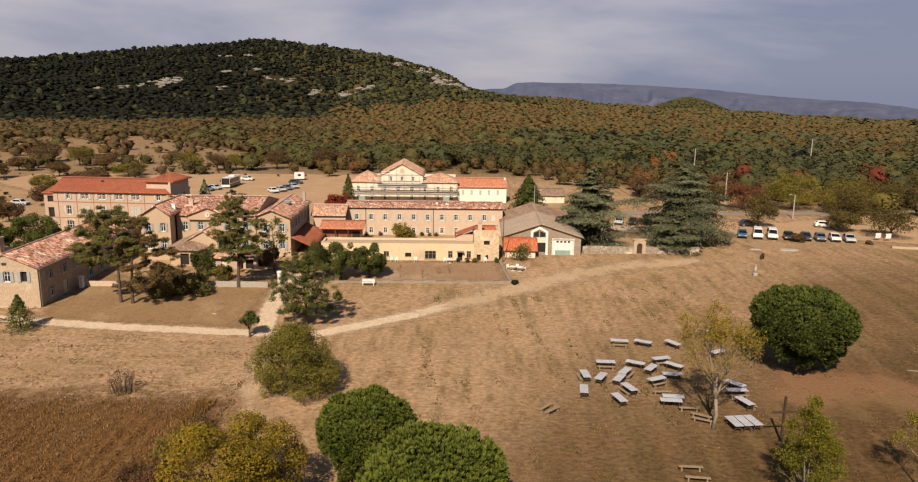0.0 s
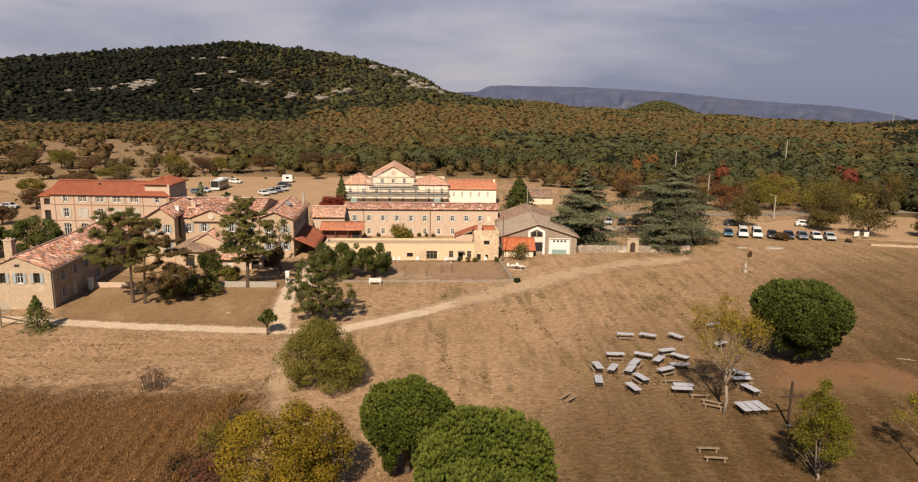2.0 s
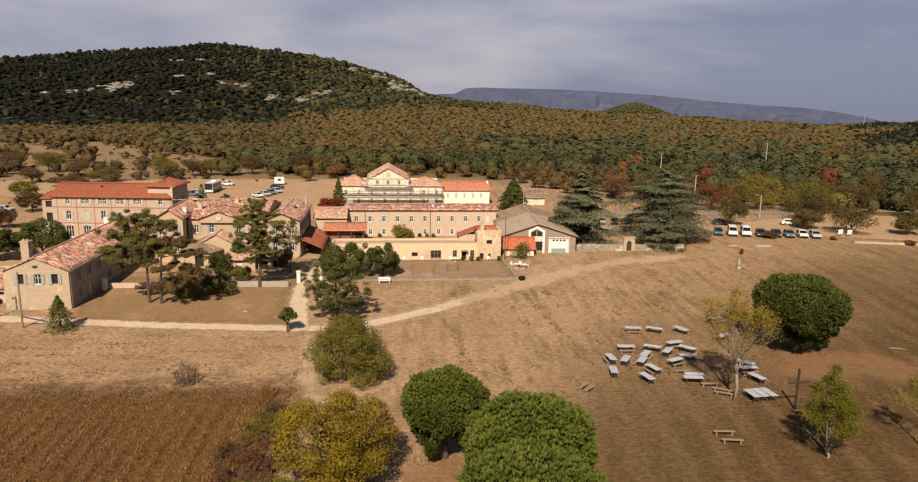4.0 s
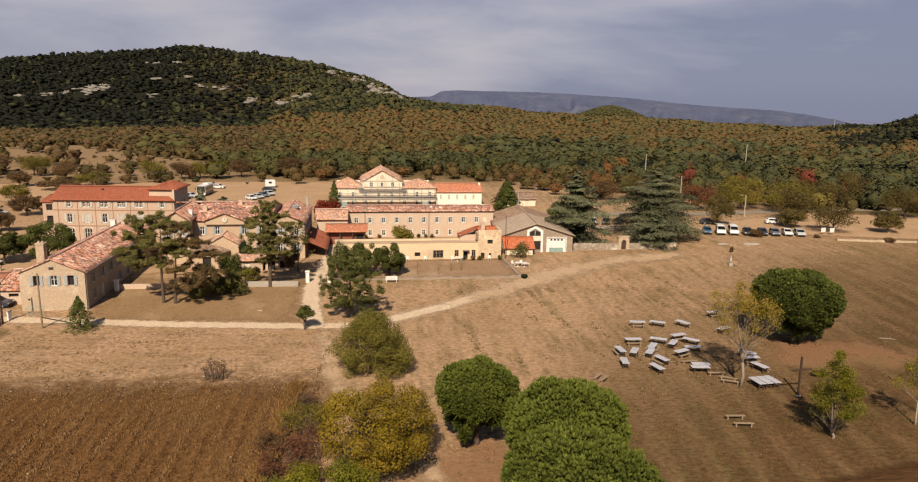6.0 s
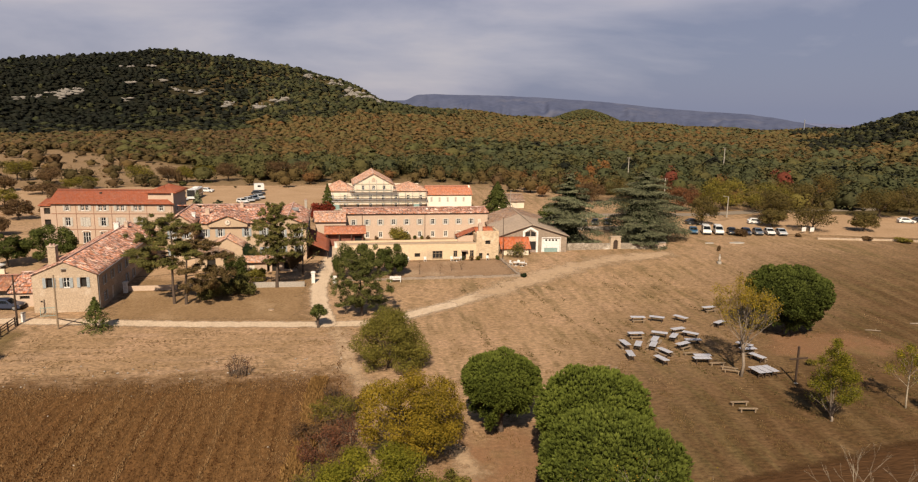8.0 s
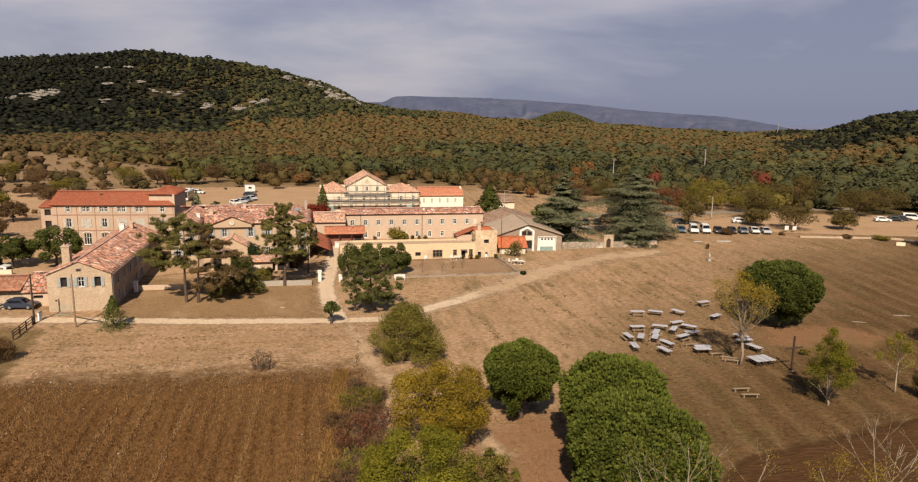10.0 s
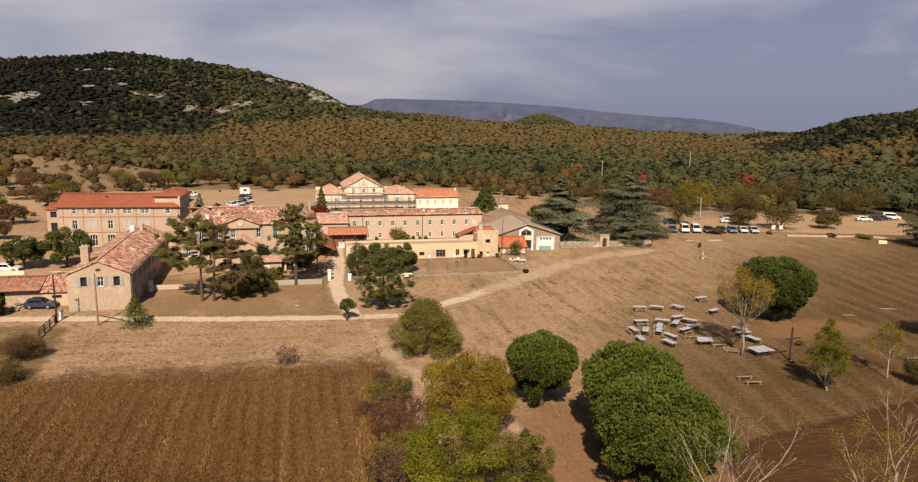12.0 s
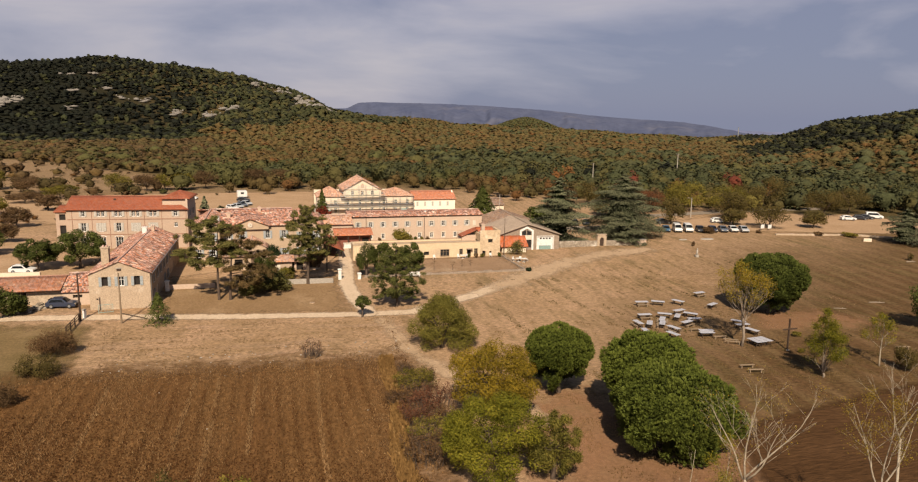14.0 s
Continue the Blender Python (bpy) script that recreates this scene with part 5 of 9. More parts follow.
def long_house():
    g = thing("long_house", pose(-12.6, 138.2, 0.45), "long two-storey tan house with two rows of small windows", "house")
    w, dep, h = 31.3, 7.8, 5.95
    wins = [(2.1 + 2.84 * k, 3.35, 0.72, 1.15) for k in range(10)]
    wins += [(4.95 + 2.84 * k, 0.65, 0.72, 1.15, "plain") for k in range(8)] + [(26.2, 0, 0.9, 2.0, "door")]
    face(g, (0, 0), (w, 0), h, wins, "plaster_tan", -0.5, shutters="shutter_pale", label="tan rendered front wall")
    for u, z, ww, hh, *kind in wins:
        if "door" not in kind:
            bm = B()
            lattice(bm, [u - ww / 2 - 0.15, u - ww / 2, u + ww / 2, u + ww / 2 + 0.15], [z - 0.16, z, z + hh, z + hh + 0.15], -0.03, -0.003)
            part("surround", bm, M["cream"], g)
    part("plaque", box(B(), 29.1, 29.8, -0.05, -0.002, 3.2, 4.4), M["cream"], g)
    face(g, (w, 0), (w, dep), h, [(3.8, 3.2, 0.9, 1.4, "plain")], "plaster_tan", -0.5, peak=(dep / 2, h + 0.57))
    face(g, (w, dep), (0, dep), h, [], "plaster_tan", -0.5)
    face(g, (0, dep), (0, 0), h, [], "plaster_tan", -0.5, peak=(dep / 2, h + 0.57))
    gable_roof(g, 0, w, 0, dep, h, 0.62, "x", "tile_old", 0.4, "weathered pink barrel tiles")
    eave_board(g, -0.2, w + 0.2, 0, h + 0.02, "darkwood")
    for u in (3.9, 17.4):
        part("downpipe", tube(B(), [(u, -0.07, h - 0.1), (u, -0.07, -0.2)], [0.06, 0.06], 6), M["darkwood"], g)
    part("roof_vent", box(B(), 17.9, 18.3, 2.2, 2.6, 6.0, 6.6), M["white"], g)
    for k in range(9):
        part("wall_patch", box(B(), 4.55 + 2.84 * k - 0.46, 4.55 + 2.84 * k - 0.2, -0.02, -0.002, 0.55, 0.62), M["cream"], g) if k % 2 else None


def yellow_house():
    g = thing("flat_roofed_house", pose(-14, 116, 0.35), "low flat-roofed yellow house with a square corner tower", "house")
    w, dep, h = 25.9, 4.2, 3.5
    wins = [(1.2, 1.1, 0.9, 0.7, "hole"), (5.0, 1.1, 0.9, 0.9, "plain"), (11, 1.1, 0.9, 0.9, "plain"), (14.7, 1.0, 1.05, 0.75, "hole"), (18.5, 0.7, 1.9, 1.4, "plain"), (21.9, 0.9, 0.75, 1.2, "plain"), (23.55, 0, 0.85, 2.0, "hole"), (25.05, 0.9, 0.75, 1.2, "plain")]
    face(g, (0, 0), (w, 0), h, wins, "plaster_yellow", -0.4, frame="tanwood", label="yellow ochre rendered wall")
    face(g, (w, dep), (0, dep), h, [], "plaster_yellow", -0.4)
    face(g, (0, dep), (0, 0), h, [], "plaster_yellow", -0.4)
    part("flat_roof", box(B(), 0.41, w - 0.01, 0.41, dep - 0.41, 3.0, 3.2), M["roofgravel"], g, "tan gravelled roof terrace")
    part("coping", box(B(), -0.06, w - 0.01, -0.07, 0.45, h + 0.003, h + 0.1), M["stone"], g)
    part("awning", box(B(), 23.0, 24.2, -0.75, -0.003, 2.05, 2.14), M["tile_brown"], g)
    # tower
    x0, x1 = w, 30.2
    face(g, (x0, -0.05), (x1, -0.05), 5.75, [(0.85, 0, 0.7, 1.55, "hole"), (2.2, 3.2, 1.0, 0.75, "hole"), (2.25, 0.7, 0.45, 0.75, "hole")], "stone_yellow", -0.4)
    face(g, (x1, -0.05), (x1, 5), 5.75, [(2.5, 3.2, 0.8, 0.9, "plain")], "stone_yellow", -0.4)
    face(g, (x1, 5), (x0, 5), 5.0, [], "stone_yellow", -0.4)
    face(g, (x0, 5), (x0, -0.05), 5.0, [], "stone_yellow", 3.5)
    part("flat_roof", box(B(), x0 + 0.41, x1 - 0.41, 0.4, 2.6, 5.0, 5.2), M["concrete"], g)
    slope(g, (x0 - 3.2, 3.2, 4.1), (x0 - 3.2, 6.0, 4.1), (x0 + 0.3, 6.0, 5.5), (x0 + 0.3, 3.2, 5.5), "tile_new", label="orange-red tiles")
    slope(g, (x0 + 0.35, 2.6, 5.1), (x1 + 0.1, 2.6, 5.1), (x1 + 0.1, 5.0, 5.75), (x0 + 0.35, 5.0, 5.75), "tile_orange", label="bright orange tiles")
    slope(g, (x1 + 0.1, 8.0, 4.9), (x0 + 0.35, 8.0, 4.9), (x0 + 0.35, 5.0, 5.75), (x1 + 0.1, 5.0, 5.75), "tile_orange", label="bright orange tiles")
    face(g, (x0 - 3.0, 7.0), (x0 - 3.0, 3.4), 4.2, [], "plaster_tan", -0.4)
    face(g, (x0 - 3.0, 3.4), (x0, 3.4), 4.3, [], "plaster_tan", 3.2)
    face(g, (x1, 7.6), (x0 - 3.0, 7.6), 4.4, [], "plaster_tan", -0.4)
    chimney(g, 27.0, 2.0, 5.0, 6.9, 0.7, "plaster_tan")


def hangar():
    g = thing("hangar", pose(17.5, 121.4, 0.7, 0, 0, -3.5), "grey cement hangar with a wide low-pitched roof and white garage door", "barn")
    w, dep, h, rise = 13.7, 24.0, 3.5, 2.25
    wall(g, (0, 0), (w, 0), h, [(8.75, 12.35, 0, 2.85), (4.95, 7.5, 0.05, 4.4)][:1] + [(5.2, 7.4, 0.1, 3.4)], "hangar_wall", -0.5, peak=(w / 2 - 0.3, h + rise))
    face(g, (w, 0), (w, dep), h, [], "hangar_wall", -0.5)
    face(g, (w, dep), (0, dep), h, [], "hangar_wall", -0.5, peak=(w / 2, h + rise))
    face(g, (0, dep), (0, 0), h, [(20, 1.5, 1.0, 1.2, "plain")], "hangar_wall", -0.5)
    xm = w / 2 - 0.3
    for a, b, mat in ((-0.4, 13.5, "fibro"), (13.5, dep + 0.4, "tile_brown")):
        d = 0.0 if mat == "fibro" else 0.06
        slope(g, (w + 0.5, a, h - 0.15 + d), (w + 0.5, b, h - 0.15 + d), (xm, b, h + rise + d), (xm, a, h + rise + d), mat, label="grey fibre-cement sheets" if not d else "faded tan tiles")
        slope(g, (-0.5, b, h - 0.15 + d), (-0.5, a, h - 0.15 + d), (xm, a, h + rise + d), (xm, b, h + rise + d), mat, label="grey fibre-cement sheets" if not d else "faded tan tiles")
    ridge_cap(g, (xm, -0.4, h + rise + 0.05), (xm, dep, h + rise + 0.1), "fibro")
    door = part("garage_door", box(B(), 8.76, 12.34, 0.1, 0.2, 0.95, 2.84), M["white"], g, "white garage door")
    part("lower_panel", box(B(), 9.2, 11.9, 0.09, 0.19, 0, 0.94), M["teal"], door, "faded teal lower panels")
    for a, b in ((8.76, 9.19), (11.91, 12.34)):
        part("door_frame", box(B(), a, b, 0.1, 0.2, 0, 0.945), M["white"], door)
    for k in range(4):
        part("pane", box(B(), 9.35 + 0.68 * k, 9.75 + 0.68 * k, 0.07, 0.13, 2.35, 2.68), M["glass"], door)
    for x in (8.6, 12.38):
        part("door_jamb", box(B(), x, x + 0.13, -0.05, 0.0, 0, 2.95), M["white"], g)
    part("door_lintel", box(B(), 8.6, 12.51, -0.05, 0.0, 2.96, 3.1), M["white"], g)
    bay = B()
    prism(bay, [(4.75, 0.05), (5.15, 0.05), (5.15, 4.1), (6.3, 4.75), (7.45, 4.1), (7.45, 0.05), (7.85, 0.05), (7.85, 4.35), (6.3, 5.2), (4.75, 4.35)], -0.16, -0.003)
    bw = part("window_bay", bay, M["white"], g, "white framed tall window bay")
    part("panel", box(B(), 5.16, 7.44, -0.1, -0.004, 2.3, 3.3), M["cream"], bw)
    part("panel", box(B(), 5.16, 7.44, -0.1, -0.004, 0.05, 0.6), M["tile_brown"], bw)
    part("pane", box(B(), 5.16, 7.44, 0.0, 0.05, 0.61, 2.29), M["glass"], bw)
    part("pane", prism(B(), [(5.3, 3.3), (6.2, 3.3), (6.2, 4.4), (5.3, 4.0)], -0.05, 0.02), M["glass"], bw)
    part("pane", prism(B(), [(6.4, 3.3), (7.3, 3.3), (7.3, 4.0), (6.4, 4.4)], -0.05, 0.02), M["glass"], bw)
    a = thing("lean_to", pose(17.6, 118.7, 0.65, 0, 0, -3.5), "small white lean-to with a bright orange tiled roof", "shed")
    face(a, (0, 0), (5.2, 0), 1.5, [], "plaster_white", -0.4)
    face(a, (5.2, 0), (5.2, 2.6), 1.5, [], "plaster_white", -0.4)
    face(a, (0, 2.6), (0, 0), 1.5, [], "plaster_white", -0.4)
    slope(a, (-0.4, -0.4, 1.45), (5.6, -0.4, 1.45), (5.6, 2.6, 3.35), (-0.4, 2.6, 3.35), "tile_orange", label="bright orange tiles")


def church():
    g = thing("church", pose(-16.9, 184, 0.5), "pale gabled church front under repair, with low wings", "church")
    bays = [(1.6 + 3.5 * k, z, 0.8, 1.3, "plain") for k in range(8) for z in (0.5, 2.7)]
    face(g, (0, 0), (27.6, 0), 5.1, bays, "plaster_white", -0.5, label="cream white church front")
    face(g, (27.6, 0), (27.6, 9), 5.1, [], "plaster_white", -0.5)
    face(g, (27.6, 20), (0, 20), 5.1, [], "plaster_white", -0.5)
    face(g, (0, 9), (0, 0), 5.1, [(3, 2.6, 0.8, 1.5, "plain"), (6, 2.6, 0.8, 1.5, "plain")], "plaster_white", -0.5)
    gw = [(2.6, 5.3, 0.8, 1.2, "plain"), (5.5, 5.3, 0.8, 1.2, "plain"), (8.4, 5.3, 0.8, 1.2, "plain")]
    face(g, (7.5, 1.2), (18.5, 1.2), 6.9, gw, "plaster_white", 4.4, peak=(5.5, 9.85))
    face(g, (18.5, 1.2), (18.5, 16), 6.9, [], "plaster_white", 4.4)
    face(g, (7.5, 16), (7.5, 1.2), 6.9, [], "plaster_white", 4.4)
    xm = 13.0
    slope(g, (19.0, 0.8, 6.7), (19.0, 16, 6.7), (xm, 16, 10.0), (xm, 0.8, 10.0), "tile_pale", label="pale pink tiles")
    slope(g, (7.0, 16, 6.7), (7.0, 0.8, 6.7), (xm, 0.8, 10.0), (xm, 16, 10.0), "tile_pale", label="pale pink tiles")
    ridge_cap(g, (xm, 0.8, 10.05), (xm, 16, 10.05), "tile_pale")
    hip_roof(g, -0.1, 7.4, 0, 8.4, 5.15, 2.6, "tile_pale", 0.4, "pale pink tiles")
    hip_roof(g, 18.6, 27.7, 0, 9.6, 5.15, 2.1, "tile_pale", 0.4, "pale pink tiles")
    part("niche", prism(B(), [(12.5, 7.5), (13.5, 7.5), (13.5, 8.3), (13.0, 8.8), (12.5, 8.3)], 1.1, 1.197), M["plaster_tan"], g)
    part("string_course", box(B(), 7.6, 18.4, 1.08, 1.197, 6.9, 7.05), M["plaster_tan"], g)
    for q in (-0.1, 27.3):
        part("corner_strip", box(B(), q, q + 0.4, -0.08, -0.003, -0.3, 5.0), M["plaster_tan"], g)
    s = thing("scaffolding", pose(-17.2, 182.2, 0.45), "steel scaffolding with plank decks along the church front", "scaffolding")
    levels = ((2.0, 0, 28), (3.75, 0, 28), (5.45, 6.6, 19.6), (7.1, 8, 17.4))
    for k in range(15):
        top = 8.4 if 4 <= k <= 8 else 6.7 if k in (3, 9) else 5.0
        for y in (0.0, 1.1):
            part("upright", tube(B(), [(2.0 * k, y, -0.2), (2.0 * k, y, top)], [0.04, 0.04], 5), M["metal"], s)
        for z, a, b in levels:
            if a <= 2.0 * k <= b:
                part("transom", tube(B(), [(2.0 * k, -0.1, z - 0.06), (2.0 * k, 1.3, z - 0.06)], [0.03, 0.03], 4), M["metal"], s)
    for z, a, b in levels:
        for y0 in (0.08, 0.42, 0.76):
            part("deck", box(B(), a, b, y0, y0 + 0.31, z, z + 0.06), M["scaff_board"], s, "worn plank deck")
        part("toe_board", box(B(), a, b, -0.02, 0.03, z + 0.06, z + 0.19), M["scaff_green"], s, "dull green toe board")
        for dz in (0.55, 1.05):
            part("rail", tube(B(), [(a, -0.06, z + dz), (b, -0.06, z + dz)], [0.035, 0.035], 5), M["metal"], s)
        part("ledger", tube(B(), [(a, 0.0, z - 0.08), (b, 0.0, z - 0.08)], [0.04, 0.04], 5), M["metal"], s)
    for k in range(7):
        part("brace", tube(B(), [(4.0 * k, -0.07, 0), (4.0 * k + 2.0, -0.07, 4.0)], [0.025, 0.025], 5), M["metal"], s)
    for k in (1, 12):
        part("sheet", box(B(), 2 * k + 0.2, 2 * k + 1.8, -0.1, -0.07, 0.3, 1.7), M["teal"], s, "faded green debris sheet")
    h = thing("annex_house", pose(11.0, 184.3, 0.45), "white two-storey annex with an orange-red tiled roof", "house")
    face(h, (0, 0), (12.8, 0), 4.2, [(1.3 + 2.3 * k, 2.0, 0.6, 1.3, "plain") for k in range(5)], "plaster_bright", -0.4, shutters="cream")
    for k in range(5):
        part("closed_shutter", box(B(), 1.02 + 2.3 * k, 1.58 + 2.3 * k, -0.05, -0.01, 2.0, 3.3), M["shutter_pale"], h)
    face(h, (12.8, 0), (12.8, 8), 4.2, [], "plaster_bright", -0.4, peak=(4, 6.2))
    face(h, (12.8, 8), (0, 8), 4.2, [], "plaster_white", -0.4)
    gable_roof(h, 0, 12.8, 0, 8, 4.2, 1.85, "x", "tile_annex", 0.4, "orange-red tiles")
    eave_board(h, 0, 12.8, 0, 4.2)


def small_house():
    g = thing("cottage", pose(31.5, 185, 0.3), "small cottage with a low brown tiled roof", "house")
    face(g, (0, 0), (8, 0), 2.2, [(2, 0.8, 0.8, 1.0), (5.5, 0, 0.9, 2.0, "door")], "plaster_white", -0.3)
    face(g, (8, 0), (8, 7), 2.2, [], "plaster_white", -0.3, peak=(3.5, 3.6))
    face(g, (8, 7), (0, 7), 2.2, [], "plaster_white", -0.3)
    face(g, (0, 7), (0, 0), 2.2, [], "plaster_white", -0.3, peak=(3.5, 3.6))
    gable_roof(g, 0, 8, 0, 7, 2.2, 1.5, "x", "tile_brown", 0.4)


for build in (farmhouse, low_barn, hotel, convent, connecting_block, long_house, yellow_house, hangar, church, small_house):
    build()

# ---- trees ----


def fnoise(x, y, s, seed):
    """Cheap smooth noise in -1..1."""
    rng = np.random.default_rng(seed)
    v = np.zeros_like(x)
    for k in range(7):
        a, f, p = rng.uniform(0, 6.283), rng.uniform(0.6, 1.7) * s, rng.uniform(0, 6.283)
        v = v + np.sin((x * math.cos(a) + y * math.sin(a)) * f + p + 1.3 * np.sin((y * math.cos(a) - x * math.sin(a)) * f * 0.7 + p * 2))
    return v / 4


def cards(rng, P, N, size, aspect=0.6, jitter=0.6):
    """Small leaf blades at the places P, facing about N."""
    n = len(P)
    N = N + rng.normal(0, jitter, (n, 3))
    N /= np.linalg.norm(N, axis=1, keepdims=True) + 1e-9
    ref = rng.normal(0, 1, (n, 3))
    U = np.cross(N, ref)
    U /= np.linalg.norm(U, axis=1, keepdims=True) + 1e-9
    W = np.cross(N, U)
    s = (size * rng.uniform(0.65, 1.35, n))[:, None]
    V = np.stack([P + U * s, P + W * s * aspect, P - U * s, P - W * s * aspect], 1).reshape(-1, 3)
    return V, np.arange(4 * n).reshape(-1, 4)


def blob_points(rng, blobs, n, shell=0.72):
    """n places spread over the skins of ellipsoid clumps, with the outward ways, a shade a clump, and how deep within."""
    blobs = np.asarray(blobs, float)
    area = (blobs[:, 3] * blobs[:, 4] + blobs[:, 3] * blobs[:, 5])
    idx = rng.choice(len(blobs), n, p=area / area.sum())
    D = rng.normal(0, 1, (n, 3))
    D /= np.linalg.norm(D, axis=1, keepdims=True)
    rad = rng.uniform(shell, 1.06, n) ** 0.8
    b = blobs[idx]
    bump = 1 + 0.13 * np.sin(D[:, 0] * 7 + idx) * np.sin(D[:, 1] * 6 + idx * 2) + 0.1 * np.sin(D[:, 2] * 9 + idx)
    P = b[:, :3] + D * b[:, 3:6] * (rad * bump)[:, None]
    N = D / b[:, 3:6]
    N /= np.linalg.norm(N, axis=1, keepdims=True)
    shade = rng.uniform(0, 1, len(blobs))[idx]
    return P, N, shade, rad


def needles(rng, P, N, size, aspect=0.22, up=0.7, loose=0.26):
    """Narrow tufts that point outwards and up."""
    n = len(P)
    face_to = N * 0.9 + np.array([0, 0, 0.3]) + rng.normal(0, loose, (n, 3))
    face_to /= np.linalg.norm(face_to, axis=1, keepdims=True) + 1e-9
    U = N * 0.3 + np.array([0, 0, up]) + rng.normal(0, 0.35, (n, 3))
    U -= face_to * np.sum(U * face_to, axis=1, keepdims=True)
    U /= np.linalg.norm(U, axis=1, keepdims=True) + 1e-9
    W = np.cross(face_to, U)
    s = (size * rng.uniform(0.6, 1.4, n))[:, None]
    V = np.stack([P + U * s, P + W * s * aspect, P - U * s, P - W * s * aspect], 1).reshape(-1, 3)
    return V, np.arange(4 * n).reshape(-1, 4)


def crown_mesh(rng, blobs, n, size, mat, aspect=0.6, jitter=0.45, lift=0.0, shell=0.72, floor=None):
    P, N, shade, rad = blob_points(rng, blobs, n, shell)
    if floor is not None:
        k = P[:, 2] > floor
        P, N, shade = P[k], N[k], shade[k]
    N[:, 2] += lift
    V, F = cards(rng, P, N, size, aspect, jitter)
    tint = np.clip(0.2 + 0.5 * shade + rng.normal(0, 0.17, len(P)), 0, 1)
    return np_mesh("crown", V, F, M[mat], tint=np.repeat(tint, 4))


def limbs(rng, bm, base, h, r, n, spread, th, up=0.55, sides=6):
    """Trunk and main limbs."""
    base = Vector(base)
    lean = Vector((rng.normal(0, 0.04), rng.normal(0, 0.04), 1))
    top = base + lean * th
    tube(bm, [base - Vector((0, 0, 0.3)), base + Vector((0, 0, 0.25)), base.lerp(top, 0.5), top], [r * 1.5, r * 1.1, r * 0.9, r * 0.75], 8)
    tips = []
    for k in range(n):
        a = 2 * math.pi * (k + rng.uniform(-0.3, 0.3)) / n
        start = base.lerp(top, rng.uniform(0.75, 1.0))
        out = Vector((math.cos(a), math.sin(a), 0)) * spread * rng.uniform(0.55, 0.95)
        end = Vector((base.x, base.y, base.z)) + out + Vector((0, 0, th + (h - th) * rng.uniform(up - 0.25, up + 0.3)))
        midp = start.lerp(end, 0.5) + Vector((0, 0, 0.12 * (h - th)))
        tube(bm, [start, midp, end], [r * 0.5, r * 0.3, r * 0.08], sides)
        tips.append(end)
        for q in range(2):
            e2 = midp.lerp(end, 0.3) + Vector((rng.normal(0, spread * 0.25), rng.normal(0, spread * 0.25), rng.uniform(0.1, 0.3) * (h - th)))
            tube(bm, [midp, e2], [r * 0.22, r * 0.05], 4)
            tips.append(e2)
    return top, tips


def broadleaf(x, y, h, r, seed, mat, label, n=6000, leaf=0.16, th=None, bark="bark", name="tree", low=0.12, lumps=20, shell=0.6, group="", tr=None, egg=False):
    rng = np.random.default_rng(seed)
    g = thing(name, pose(x, y, gz(x, y) - 0.02), label, "tree", group)
    th = th if th is not None else h * 0.22
    bm = B()
    limbs(rng, bm, (0, 0, 0), h * 0.92, tr or 0.027 * h + 0.05, 6, r * 0.8, th)
    part("trunk", bm, M[bark], g, shade=True)
    blobs = []
    zc, rz = (h + h * low) / 2, (h - h * low) / 2
    for k in range(lumps):
        u, a = rng.uniform(-0.75, 0.95), 2 * math.pi * rng.random()
        s = math.sqrt(1 - u * u)
        if egg:
            # broad skirt close to the ground, drawn in towards a thin top
            u = rng.uniform(-0.95, 0.95)
            v = (u + 1) / 2
            s = min(1.0, (v + 0.3) / 0.5) ** 0.5 * (1 - v ** 2.3) ** 0.7 * math.sqrt(rng.uniform(0.25, 1.0)) * 1.08
        q = rng.uniform(0.26, 0.42) if lumps < 30 else rng.uniform(0.15, 0.27)
        blobs.append((math.cos(a) * s * r * (1 - q * 0.85), math.sin(a) * s * r * (1 - q * 0.85), zc + u * rz * (1 - q * 0.8), r * q, r * q, rz * q * 1.05))
    blobs.append((0, 0, zc, r * 0.6, r * 0.6, rz * 0.62))
    part("crown", crown_mesh(rng, blobs, n, leaf, mat, shell=shell, lift=0.25), None, g)
    return g


def dome_width(f, wide_at, taper, foot):
    """Half width of a pine's dome at the height f of 1: narrow foot, widest above the middle, rounded top."""
    low = np.sin(np.clip(f / wide_at, 0, 1) * math.pi / 2) ** taper * (1 - foot) + foot
    return np.where(f < wide_at, low, np.sqrt(np.maximum(0, 1 - ((f - wide_at) / (1 - wide_at)) ** 2.0)))


